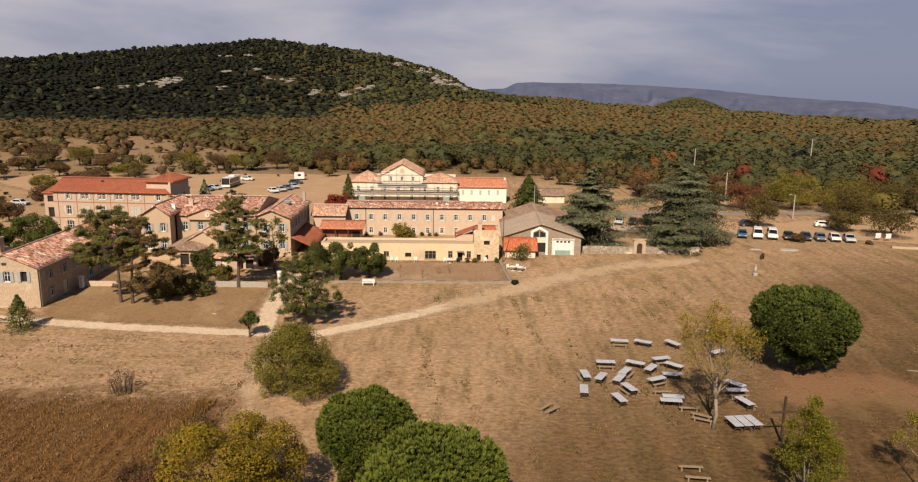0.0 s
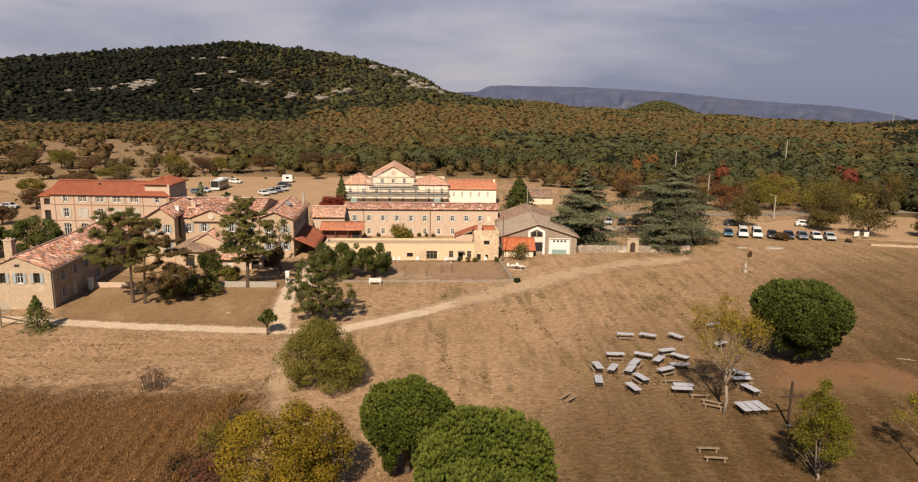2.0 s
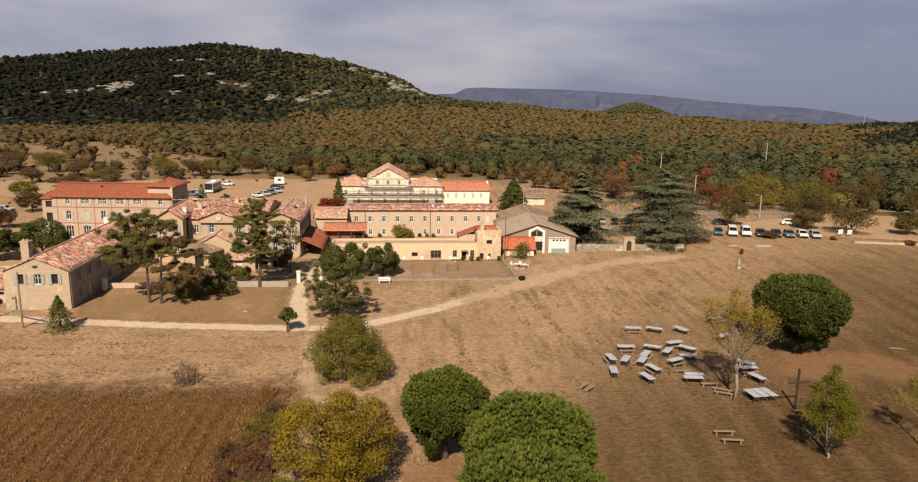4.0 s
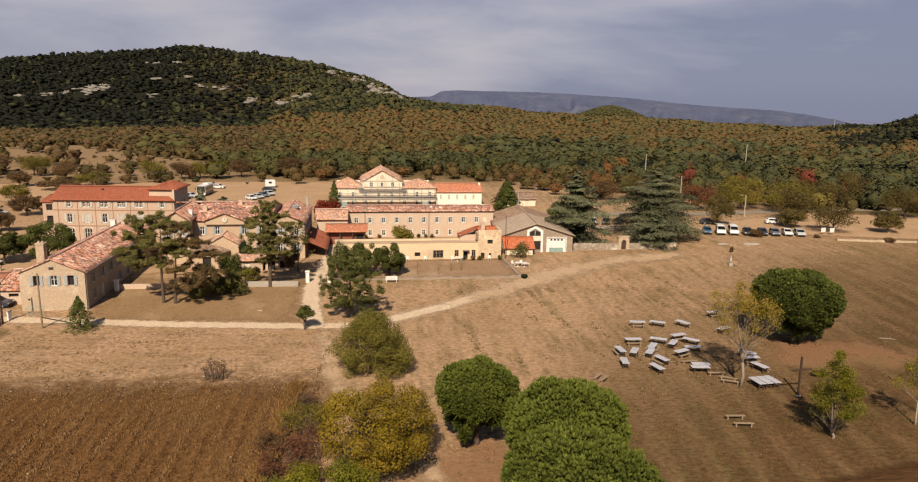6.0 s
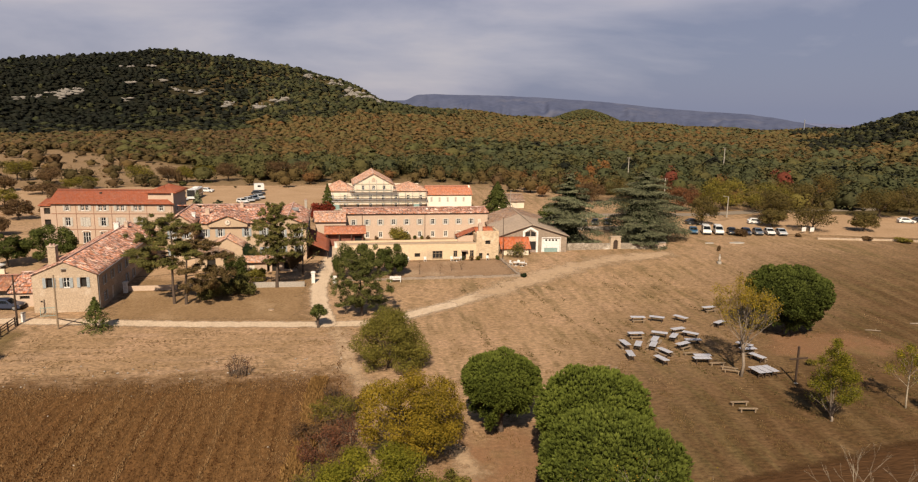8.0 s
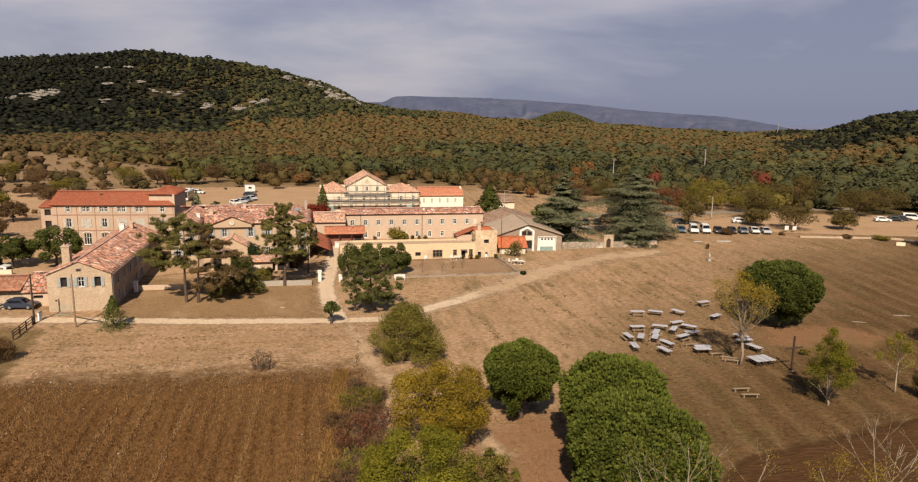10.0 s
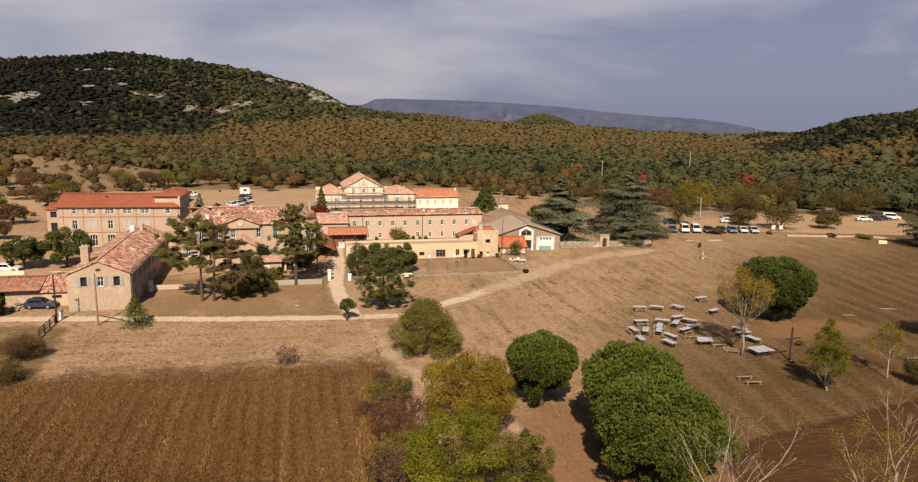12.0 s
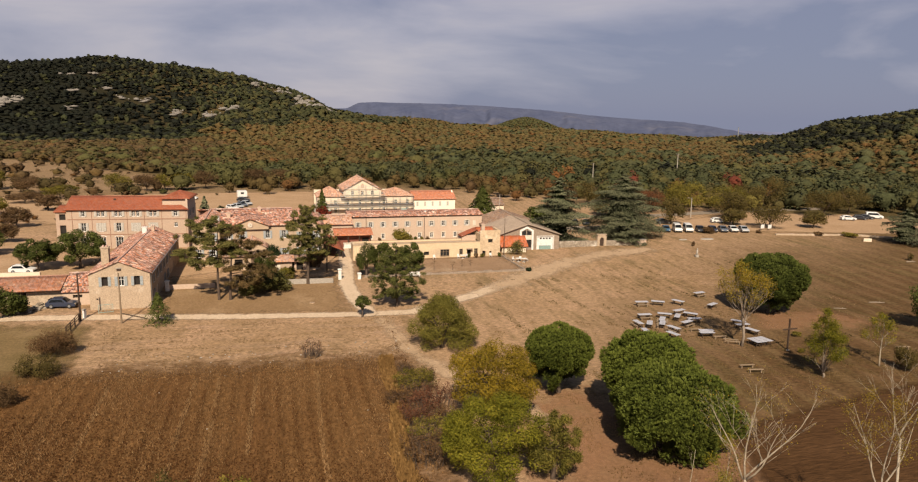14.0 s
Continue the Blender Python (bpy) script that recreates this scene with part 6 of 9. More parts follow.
def stone_pine(x, y, h, r, seed, low=0.2, th=None, sx=1.0, group="", foot=0.22, wide_at=0.62, taper=1.25, mat="leaf_stone_pine", boughs=90, gap=0.24):
    """An umbrella pine: boughs that end in upright needle shoots, packed into a dome on a short forked trunk."""
    rng = np.random.default_rng(seed)
    g = thing("stone_pine", pose(x, y, gz(x, y) - 0.02, 0, 0, 0), "dense green domed stone pine in dry grass", "tree", group)
    bm = B()
    limbs(rng, bm, (0, 0, 0), h * 0.85, 0.03 * h + 0.06, 7, r * 0.75, th or h * 0.22)
    part("trunk", bm, M["bark"], g, shade=True)
    base = h * low
    h, r = h * 0.965, r * 0.95
    # boughs: golden-angle spread over the dome, each with its own reach; some of the lowest are missing
    f0 = np.clip((np.arange(boughs) + rng.uniform(0.1, 0.9, boughs)) / boughs, 0.03, 0.97)
    a0 = np.arange(boughs) * 2.39996 + rng.uniform(-0.35, 0.35, boughs)
    reach = rng.uniform(0.93, 1.04, boughs) + np.where(f0 < 0.36, rng.uniform(-0.12, 0.20, boughs), 0)
    gone = (f0 < 0.30) & (rng.random(boughs) < 0.42)
    reach = np.where(gone, 0.7, reach)

    def on_dome(f, a):
        w = dome_width(f, wide_at, taper, foot) * r
        return np.stack([np.cos(a) * w * sx, np.sin(a) * w, base + (h - base) * f], -1)
    tips = on_dome(f0, a0)
    heart = np.array([0, 0, base + (h - base) * 0.42])

    def bough_form(P):
        """How far a place of the dome stands out (hollow between boughs), and its bough."""
        d = np.linalg.norm((P[:, None] - tips[None]) * np.array([1, 1, 0.6]), axis=2)
        k = d.argmin(1)
        two = np.sort(d, axis=1)[:, :2]
        edge = np.clip((two[:, 1] - two[:, 0]) / (0.13 * r), 0, 1)
        return reach[k] * (0.84 + 0.16 * np.sqrt(edge)), k
    # inner mass that follows the boughs, coloured dark for the crown's inner shade
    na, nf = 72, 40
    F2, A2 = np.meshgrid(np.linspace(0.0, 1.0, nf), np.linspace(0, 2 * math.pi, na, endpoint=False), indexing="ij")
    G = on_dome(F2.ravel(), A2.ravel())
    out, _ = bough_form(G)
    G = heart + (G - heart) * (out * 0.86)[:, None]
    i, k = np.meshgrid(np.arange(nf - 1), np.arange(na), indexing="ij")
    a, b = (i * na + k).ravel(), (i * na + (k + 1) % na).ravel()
    part("crown", np_mesh("crown", G, np.stack([a, b, b + na, a + na], 1), M["pine_puff"], leaf=np.tile(HEART_SHADE[mat], (len(G), 1)), shade=True), None, g)
    # upright needle shoots over the boughs, a set gap apart
    f = rng.random(90000)
    w = dome_width(f, wide_at, taper, foot)
    f = f[rng.random(len(f)) < w / w.max()]
    P = on_dome(f, rng.uniform(0, 2 * math.pi, len(f)))
    out, k = bough_form(P)
    P = heart + (P - heart) * (out * rng.uniform(0.87, 0.985, len(P)))[:, None]
    P, k = P[~gone[k]], k[~gone[k]]
    keep, cell = [], {}
    for q in range(len(P)):
        c = tuple(np.floor(P[q] / gap).astype(int))
        if all(np.sum((P[o] - P[q]) ** 2) > gap * gap for dx in (-1, 0, 1) for dy in (-1, 0, 1) for dz in (-1, 0, 1) for o in cell.get((c[0] + dx, c[1] + dy, c[2] + dz), ())):
            cell.setdefault(c, []).append(q)
            keep.append(q)
    P, k = P[keep], k[keep]
    c, m = len(P), 13
    N = P - heart
    N /= np.linalg.norm(N, axis=1, keepdims=True)
    axis = N * 0.62 + np.array([0, 0, 0.62]) + rng.normal(0, 0.16, (c, 3))
    axis /= np.linalg.norm(axis, axis=1, keepdims=True)
    D = axis[:, None] + rng.normal(0, 0.36, (c, m, 3))
    D /= np.linalg.norm(D, axis=2, keepdims=True)
    ln = (gap * rng.uniform(1.0, 1.75, c))[:, None, None] * rng.uniform(0.7, 1.15, (c, m, 1))
    W = np.cross(D, N[:, None] + np.array([0, 0, 0.4]) + rng.normal(0, 0.35, (c, m, 3)))
    W = np.cross(D, np.cross(W, D)) / (np.linalg.norm(W, axis=2, keepdims=True) + 1e-9) * (ln * 0.13)
    A = P[:, None] + D * ln * 0.1
    V = np.stack([A, A + D * ln * 0.6 + W, A + D * ln, A + D * ln * 0.6 - W], 2).reshape(-1, 3)
    # upper shoots tinted lighter as if lit from above, needle bases darker
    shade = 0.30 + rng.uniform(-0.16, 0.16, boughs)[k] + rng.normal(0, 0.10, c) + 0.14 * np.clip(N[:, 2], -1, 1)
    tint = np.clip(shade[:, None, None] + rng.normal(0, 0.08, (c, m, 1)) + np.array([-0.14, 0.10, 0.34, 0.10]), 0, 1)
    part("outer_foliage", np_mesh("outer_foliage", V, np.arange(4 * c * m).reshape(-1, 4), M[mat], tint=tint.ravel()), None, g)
    return g


HEART_SHADE = {"leaf_stone_pine": (0.030, 0.036, 0.008), "leaf_pine_mid": (0.027, 0.033, 0.008), "leaf_pine_dark": (0.020, 0.024, 0.008)}


def tall_pine(x, y, h, seed, clumps, label, n=4200, mat="leaf_pine", lean=0.0, trunk=0.22, leaf=0.24):
    """A tall pine with an open trunk and separate ragged clumps: (dx, dy, z, r, rz)."""
    rng = np.random.default_rng(seed)
    g = thing("pine_tree", pose(x, y, gz(x, y) - 0.02), label, "tree")
    bm = B()
    pts = [(lean * t * t * h + 0.12 * math.sin(t * 5 + seed), 0.1 * math.sin(t * 4), t * h * 0.93) for t in np.linspace(0, 1, 8)]
    tube(bm, [(0, 0, -0.3), *pts], [trunk * 1.3] + [trunk * (1.1 - t) for t in np.linspace(0, 0.95, 8)], 7)
    for dx, dy, z, r, rz in clumps:
        t = max(0.12, (z - 0.7) / h)
        s = Vector((lean * t * t * h, 0, min(z - 0.6, h * 0.9)))
        tube(bm, [s, s.lerp(Vector((dx, dy, z)), 0.55) + Vector((0, 0, 0.15)), (dx, dy, z)], [trunk * 0.38, trunk * 0.25, 0.03], 5)
        for q in range(4):
            a = rng.uniform(0, 6.28)
            e = Vector((dx + math.cos(a) * r * 0.8, dy + math.sin(a) * r * 0.8, z + rng.uniform(-0.2, 0.5) * rz))
            tube(bm, [s.lerp(Vector((dx, dy, z)), rng.uniform(0.45, 0.8)), e], [trunk * 0.16, 0.015], 4)
    part("trunk", bm, M["bark"], g, shade=True)
    blobs = []
    for dx, dy, z, r, rz in clumps:
        for k in range(24):
            a, q = rng.uniform(0, 6.28), 1.15 * rng.uniform(0.05, 1.0) ** 0.55
            blobs.append((dx + math.cos(a) * r * q, dy + math.sin(a) * r * q, z + rng.uniform(-0.6, 0.6) * rz - 0.16 * q * rz, r * rng.uniform(0.14, 0.34), r * rng.uniform(0.14, 0.34), rz * rng.uniform(0.22, 0.5)))
    part("crown", crown_mesh(rng, blobs, int(n * 3.8), leaf * 0.70, mat, 0.28, 0.6, 0.7, 0.2), None, g)
    return g


def cedar(x, y, h, r, seed, tiers=11, n=9000, label="large blue-grey cedar with drooping flat boughs", low=0.04):
    """A cedar: many flat, drooping boughs at all heights round a dark heart, under a broad uneven top."""
    rng = np.random.default_rng(seed)
    g = thing("cedar", pose(x, y, gz(x, y) - 0.02), label, "tree")
    bm = B()
    tube(bm, [(0, 0, -0.3), (0, 0, h * 0.3), (0.1, 0, h * 0.7), (0.1, 0.1, h * 0.97)], [0.03 * h, 0.024 * h, 0.012 * h, 0.03], 8)

    def outline(t):
        return r * (1 - t ** 3.0) ** 0.95 * (0.80 + 0.20 * min(1.0, t / 0.22))
    lobes = rng.uniform(0, 6.28, 4)
    P, N, S = [], [], []
    count = tiers * 6
    for k in range(count):
        t = (k + rng.random()) / count
        t = t ** 0.9
        a = k * 2.39996 + rng.uniform(-0.5, 0.5)
        uneven = 1 + 0.17 * math.sin(a * 2 + lobes[0] + t * 5) + 0.15 * math.sin(a * 3 + lobes[1] - t * 13)
        ln = max(0.7, outline(t) * uneven * rng.uniform(0.42, 1.14))
        zb = h * (low + 0.04 + (0.93 - low) * t + rng.normal(0, 0.05) * (1 - t))
        rise = ln * rng.uniform(-0.02, 0.14) * (0.4 + t)
        fall = ln * rng.uniform(0.02, 0.26) * (1.1 - 0.6 * t)
        d = np.array([math.cos(a), math.sin(a), 0])
        side = np.array([-d[1], d[0], 0])
        tube(bm, [(0, 0, zb), tuple(d * ln * 0.5 + [0, 0, zb + rise * 0.8]), tuple(d * ln * 0.95 + [0, 0, zb + rise - fall])], [0.011 * h * (1 - 0.7 * t), 0.05, 0.015], 4)
        m = max(70, int(n * 3.0 / count * (ln / r) ** 1.3 * 1.6))
        u = 0.25 + 0.78 * rng.random(m) ** 0.7
        wide = (0.11 + 0.28 * np.sin(np.clip(u, 0, 1) * math.pi * 0.86)) * ln
        w = rng.normal(0, 0.75, m) * wide
        p = d[None] * (u * ln)[:, None] + side[None] * w[:, None]
        hang = rng.uniform(0, 1, m) ** 2 * 0.075 * ln
        p[:, 2] = zb + rise * u - fall * u ** 2.2 - np.abs(w) * 0.16 - hang + rng.normal(0, 0.05, m) + 0.10 * np.sin(u * 19 + k) * np.sin(w * 3.0 + k)
        P.append(p)
        N.append(np.tile([0.0, 0.0, 0.85], (m, 1)) + d[None] * 0.55)
        # tint falls inwards and in hanging sprays, painting in the bough's shade
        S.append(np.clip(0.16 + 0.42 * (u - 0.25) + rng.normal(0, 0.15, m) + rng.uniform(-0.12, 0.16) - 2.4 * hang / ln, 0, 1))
    part("trunk", bm, M["bark"], g, shade=True)
    P, N, S = np.concatenate(P), np.concatenate(N), np.concatenate(S)
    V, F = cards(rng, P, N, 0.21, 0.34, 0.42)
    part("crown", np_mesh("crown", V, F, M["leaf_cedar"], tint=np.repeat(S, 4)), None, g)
    # near-black needles round the stem, coloured for inner shade and dark twigs
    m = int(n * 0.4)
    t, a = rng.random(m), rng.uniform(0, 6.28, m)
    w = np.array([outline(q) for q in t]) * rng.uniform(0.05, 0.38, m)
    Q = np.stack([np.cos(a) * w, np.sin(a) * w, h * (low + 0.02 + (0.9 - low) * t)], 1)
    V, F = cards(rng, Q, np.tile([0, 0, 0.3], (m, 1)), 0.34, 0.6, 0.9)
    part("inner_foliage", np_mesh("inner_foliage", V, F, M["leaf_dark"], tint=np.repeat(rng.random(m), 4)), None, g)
    return g


def cone_conifer(x, y, h, r, seed, mat="leaf_dark", n=2500, label="dark green conifer", leaf=0.2, aspect=0.4):
    rng = np.random.default_rng(seed)
    g = thing("conifer", pose(x, y, gz(x, y) - 0.02), label, "tree")
    bm = B()
    tube(bm, [(0, 0, -0.2), (0, 0, h * 0.5), (0.05, 0, h * 0.98)], [0.022 * h + 0.03, 0.014 * h, 0.015], 6)
    part("trunk", bm, M["bark"], g)
    t = rng.random(n) ** 0.75
    tier = np.round(t * 9) / 9
    t = np.clip(tier + rng.normal(0, 0.025, n), 0.02, 1)
    a = rng.uniform(0, 6.283, n)
    lump = 0.8 + 0.28 * np.sin(a * 5 + tier * 40 + seed)
    rr = r * (1 - t) ** 0.85 * lump * rng.uniform(0.25, 1.05, n) ** 0.6 + 0.04
    P = np.stack([np.cos(a) * rr, np.sin(a) * rr, h * (0.06 + 0.94 * t) - rr * 0.28], 1)
    N = np.stack([np.cos(a) * 0.7, np.sin(a) * 0.7, np.full(n, 0.8)], 1)
    V, F = cards(rng, P, N, leaf, aspect, 0.5)
    part("crown", np_mesh("crown", V, F, M[mat], tint=np.repeat(np.clip(rng.normal(0.5, 0.25, n), 0, 1), 4)), None, g)
    return g


def twig_tree(x, y, h, spread, seed, mat, label, n, leaf=0.11, bark="palebark", depth=4, name="tree", trunk=0.16, top_bias=0.4, first=0.22, leaders=((0.0, 0.0, 1.0),), fork=0.25, m=13, reach=0.17):
    """A thin tree whose trunk and branches show: leaves sit on the outer twigs; n = 0 leaves it bare."""
    rng = np.random.default_rng(seed)
    g = thing(name, pose(x, y, gz(x, y) - 0.02), label, "tree")
    bm = B()
    tips = []

    def grow(p, d, ln, r, k):
        q = p + d * ln * 0.5 + Vector((rng.normal(0, 0.03), rng.normal(0, 0.03), 0)) * ln
        e = p + d * ln
        tube(bm, [p, q, e], [r, r * 0.8, r * 0.6], 5 if r > 0.03 else 3)
        tips.append((q, ln, k)), tips.append((e, ln, k))
        if k == 0:
            return
        for b in range(3 if k < depth else 2):
            nd = (d + Vector((rng.normal(0, 0.42), rng.normal(0, 0.42), rng.uniform(0.0, 0.3))) * spread).normalized()
            grow(e if b else q.lerp(e, 0.7), nd, ln * rng.uniform(0.6, 0.85), r * 0.55, k - 1)
    many = len(leaders) > 1
    root = Vector((0, 0, h * fork if many else 0))
    if many:
        tube(bm, [(0, 0, -0.2), (0.02 * h, 0, h * fork * 0.5), root + Vector((0, 0, 0.1))], [trunk * 1.3, trunk * 1.1, trunk], 7)
    for q, (lx, ly, top) in enumerate(leaders):
        hh = (h * 0.9 - root.z) * top
        tk = trunk * (0.75 if many else 1.0)
        stem = [root + Vector((lx * h * s ** 0.8 + 0.02 * h * math.sin(s * 4 + seed + q) * s, ly * h * s + 0.015 * h * math.sin(s * 5 + q), s * hh)) for s in np.linspace(0, 1, 7)]
        tube(bm, stem if many else [Vector((0, 0, -0.2)), *stem[1:]], [tk * (1.1 - 0.98 * s) for s in np.linspace(0, 1, 7)], 7)
        for k in range(m):
            s = first + (0.97 - first) * k / (m - 1)
            i = min(5, int(s * 6))
            p = stem[i].lerp(stem[i + 1], s * 6 - i)
            a = k * 2.4 + q + rng.uniform(-0.4, 0.4)
            d = Vector((math.cos(a) * spread, math.sin(a) * spread, rng.uniform(0.55, 0.95))).normalized()
            grow(p, d, h * reach * (1.25 - 0.75 * s), tk * 0.42 * (1.12 - s), depth - 1 if k % 2 else depth - 2)
    part("trunk", bm, M[bark], g, shade=True)
    if n:
        pts = [(p, ln) for p, ln, k in tips if k <= 1 and p.z > h * top_bias * rng.uniform(0.4, 1.2)]
        idx = rng.integers(0, len(pts), n)
        P = np.array([pts[i][0] for i in idx]) + rng.normal(0, 0.2, (n, 3))
        V, F = cards(rng, P, np.tile([0, 0, 0.6], (n, 1)), leaf, 0.7, 0.9)
        part("crown", np_mesh("crown", V, F, M[mat], tint=np.repeat(rng.random(n), 4)), None, g)
    return g


def bush(x, y, h, r, seed, mat, label, n=900, leaf=0.13, name="bush", lumps=7):
    rng = np.random.default_rng(seed)
    g = thing(name, pose(x, y, gz(x, y) - 0.02), label, "bush")
    for k in range(5):
        a, bm = rng.uniform(0, 6.28), B()
        tube(bm, [(0, 0, -0.1), (math.cos(a) * r * 0.3, math.sin(a) * r * 0.3, h * 0.4), (math.cos(a) * r * 0.75, math.sin(a) * r * 0.75, h * rng.uniform(0.6, 0.95))], [0.05, 0.03, 0.01], 4)
        part("stem", bm, M["bark"], g)
    blobs = [(0, 0, h * 0.48, r * 0.6, r * 0.6, h * 0.45)]
    for k in range(lumps):
        a = rng.uniform(0, 6.28)
        q = rng.uniform(0.3, 0.48)
        blobs.append((math.cos(a) * r * 0.62, math.sin(a) * r * 0.62, h * rng.uniform(0.25, 0.72), r * q, r * q, h * q * 0.7))
    part("foliage", crown_mesh(rng, blobs, n, leaf, mat, 0.6, 0.7, 0.2, 0.5, 0.02), None, g)
    return g


def thicket(x, y, h, r, seed, mat, label, n, leaf=0.07, stems=46):
    """A loose hedge shrub: thin arching stems that show, with small leaves strung along their upper parts."""
    rng = np.random.default_rng(seed)
    g = thing("bush", pose(x, y, gz(x, y) - 0.02), label, "bush")
    bm, at = B(), []
    for k in range(stems):
        a, q = rng.uniform(0, 6.28), math.sqrt(rng.random())
        foot = Vector((math.cos(a) * r * q * 0.75, math.sin(a) * r * q * 0.75, -0.1))
        b = a + rng.normal(0, 0.8)
        top = foot + Vector((math.cos(b) * r * 0.35, math.sin(b) * r * 0.35, h * rng.uniform(0.45, 1.05) * (1.05 - 0.45 * q)))
        bow = foot.lerp(top, 0.55) + Vector((0, 0, 0.18 * h))
        tube(bm, [foot, bow, top], [0.035, 0.022, 0.008], 4)
        for c in range(4):
            p = bow.lerp(top, rng.uniform(-0.3, 0.9))
            e = p + Vector((rng.normal(0, 0.34), rng.normal(0, 0.34), rng.uniform(0.05, 0.5))) * 0.28 * h
            tube(bm, [p, e], [0.014, 0.005], 3)
            at += [p.lerp(e, 0.4), p.lerp(e, 0.8), e]
        at += [bow.lerp(top, 0.5), top]
    part("branchwork", bm, M["bark"], g)
    P = np.array(at)[rng.integers(0, len(at), n)] + rng.normal(0, 0.13, (n, 3))
    P = P[P[:, 2] > 0.05]
    V, F = cards(rng, P, np.tile([0, 0, 0.6], (len(P), 1)), leaf, 0.6, 0.9)
    clump = fnoise(P[:, 0] * 1.0, P[:, 1] + P[:, 2], 1.6, seed)
    part("foliage", np_mesh("foliage", V, F, M[mat], tint=np.repeat(np.clip(0.45 + 0.25 * clump + rng.normal(0, 0.2, len(P)), 0, 1), 4)), None, g)
    return g


# the meadow's trees
broadleaf(-8.3, 63.6, 7.2, 4.7, 11, "leaf_walnut", "rounded olive-green walnut tree in dry grass", 46000, 0.075, 0.9, low=0.0, lumps=90, egg=True)
broadleaf(-8.0, 42.6, 7.3, 4.9, 12, "leaf_yellow", "broad yellowing oak beside the field", 36000, 0.080, 1.6, low=0.10, lumps=52, shell=0.62)
broadleaf(-11.4, 30.4, 7.0, 4.6, 13, "leaf_fresh", "green and yellow tree at the field's edge", 46000, 0.070, 1.4, low=0.04, lumps=62)
broadleaf(-6.9, 29.2, 5.8, 2.5, 14, "leaf_walnut", "thin dull olive tree beside the pines", 15000, 0.07, 1.6, low=0.05, lumps=40, shell=0.35)
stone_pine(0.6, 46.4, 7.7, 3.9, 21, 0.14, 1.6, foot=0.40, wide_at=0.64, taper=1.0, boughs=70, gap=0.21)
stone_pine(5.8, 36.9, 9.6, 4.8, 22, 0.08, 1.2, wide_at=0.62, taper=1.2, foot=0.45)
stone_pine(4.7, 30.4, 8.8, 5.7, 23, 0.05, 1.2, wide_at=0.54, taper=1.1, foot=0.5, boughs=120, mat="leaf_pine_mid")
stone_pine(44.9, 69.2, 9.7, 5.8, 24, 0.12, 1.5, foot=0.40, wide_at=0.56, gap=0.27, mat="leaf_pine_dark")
twig_tree(30.4, 55.9, 10.4, 0.8, 31, "leaf_yellow", "slender half-bare poplar with yellow leaves", 7500, 0.07, top_bias=0.66, trunk=0.15, bark="greybark", leaders=((0.0, 0.02, 1.0), (0.10, 0.0, 0.82), (-0.09, 0.03, 0.9)), fork=0.26, first=0.08, m=13, reach=0.19)
twig_tree(32.6, 44.0, 8.2, 0.62, 32, "leaf_fresh", "young poplar with thin yellow-green leaves", 19000, 0.058, "greybark", trunk=0.11, top_bias=0.05, first=0.02, leaders=((0.0, 0.0, 1.0), (0.11, 0.02, 0.80), (-0.10, -0.04, 0.78), (0.02, -0.12, 0.6)), fork=0.06, m=13, reach=0.128)
twig_tree(42.3, 45.7, 6.2, 0.75, 33, "leaf_lime", "thin young tree with sparse leaves", 3200, 0.06, trunk=0.09, top_bias=0.4, first=0.35)
broadleaf(-16.6, 79.3, 3.3, 1.35, 34, "leaf_green", "small round dark green tree beside the track", 1800, 0.12, 1.1, low=0.33, lumps=9)
cone_conifer(-44.7, 81.4, 4.4, 2.7, 35, "leaf_green", 2400, "small open green conifer beside the track", 0.22, 0.2)
thicket(-24.7, 63.3, 2.7, 1.3, 36, "leaf_redtwig", "bare brown shrub at the field's edge", 650, 0.05, 34)
# pines before the convent
tall_pine(-37.4, 92.4, 13.0, 41, [(-1.4, 0.2, 12.3, 2.4, 1.1), (1.4, 0.3, 11.4, 2.2, 1.0), (-3.4, -0.4, 10.2, 2.4, 1.0), (0.4, -0.8, 9.2, 2.4, 1.0), (-4.6, 0.3, 7.6, 2.2, 0.9), (2.6, 0, 7.8, 2.2, 0.9), (-2.2, 0, 6.4, 2.6, 1.2)], "tall dark pine with broken flat clumps", 14000, leaf=0.19)
tall_pine(-35.6, 92.0, 11.6, 42, [(0.5, 0, 11.0, 1.9, 0.9), (2.6, 0.3, 9.2, 2.2, 0.8), (-0.6, 0.5, 8.0, 2.0, 0.9), (4.0, -0.2, 7.2, 2.3, 0.9), (1.4, -0.6, 5.6, 2.6, 1.1), (4.4, -0.6, 4.8, 2.4, 1.0), (2.2, -0.8, 3.2, 2.4, 1.2)], "leaning pine with rust-brown dying clumps", 9500, "leaf_pine_rust", lean=0.03, leaf=0.19)
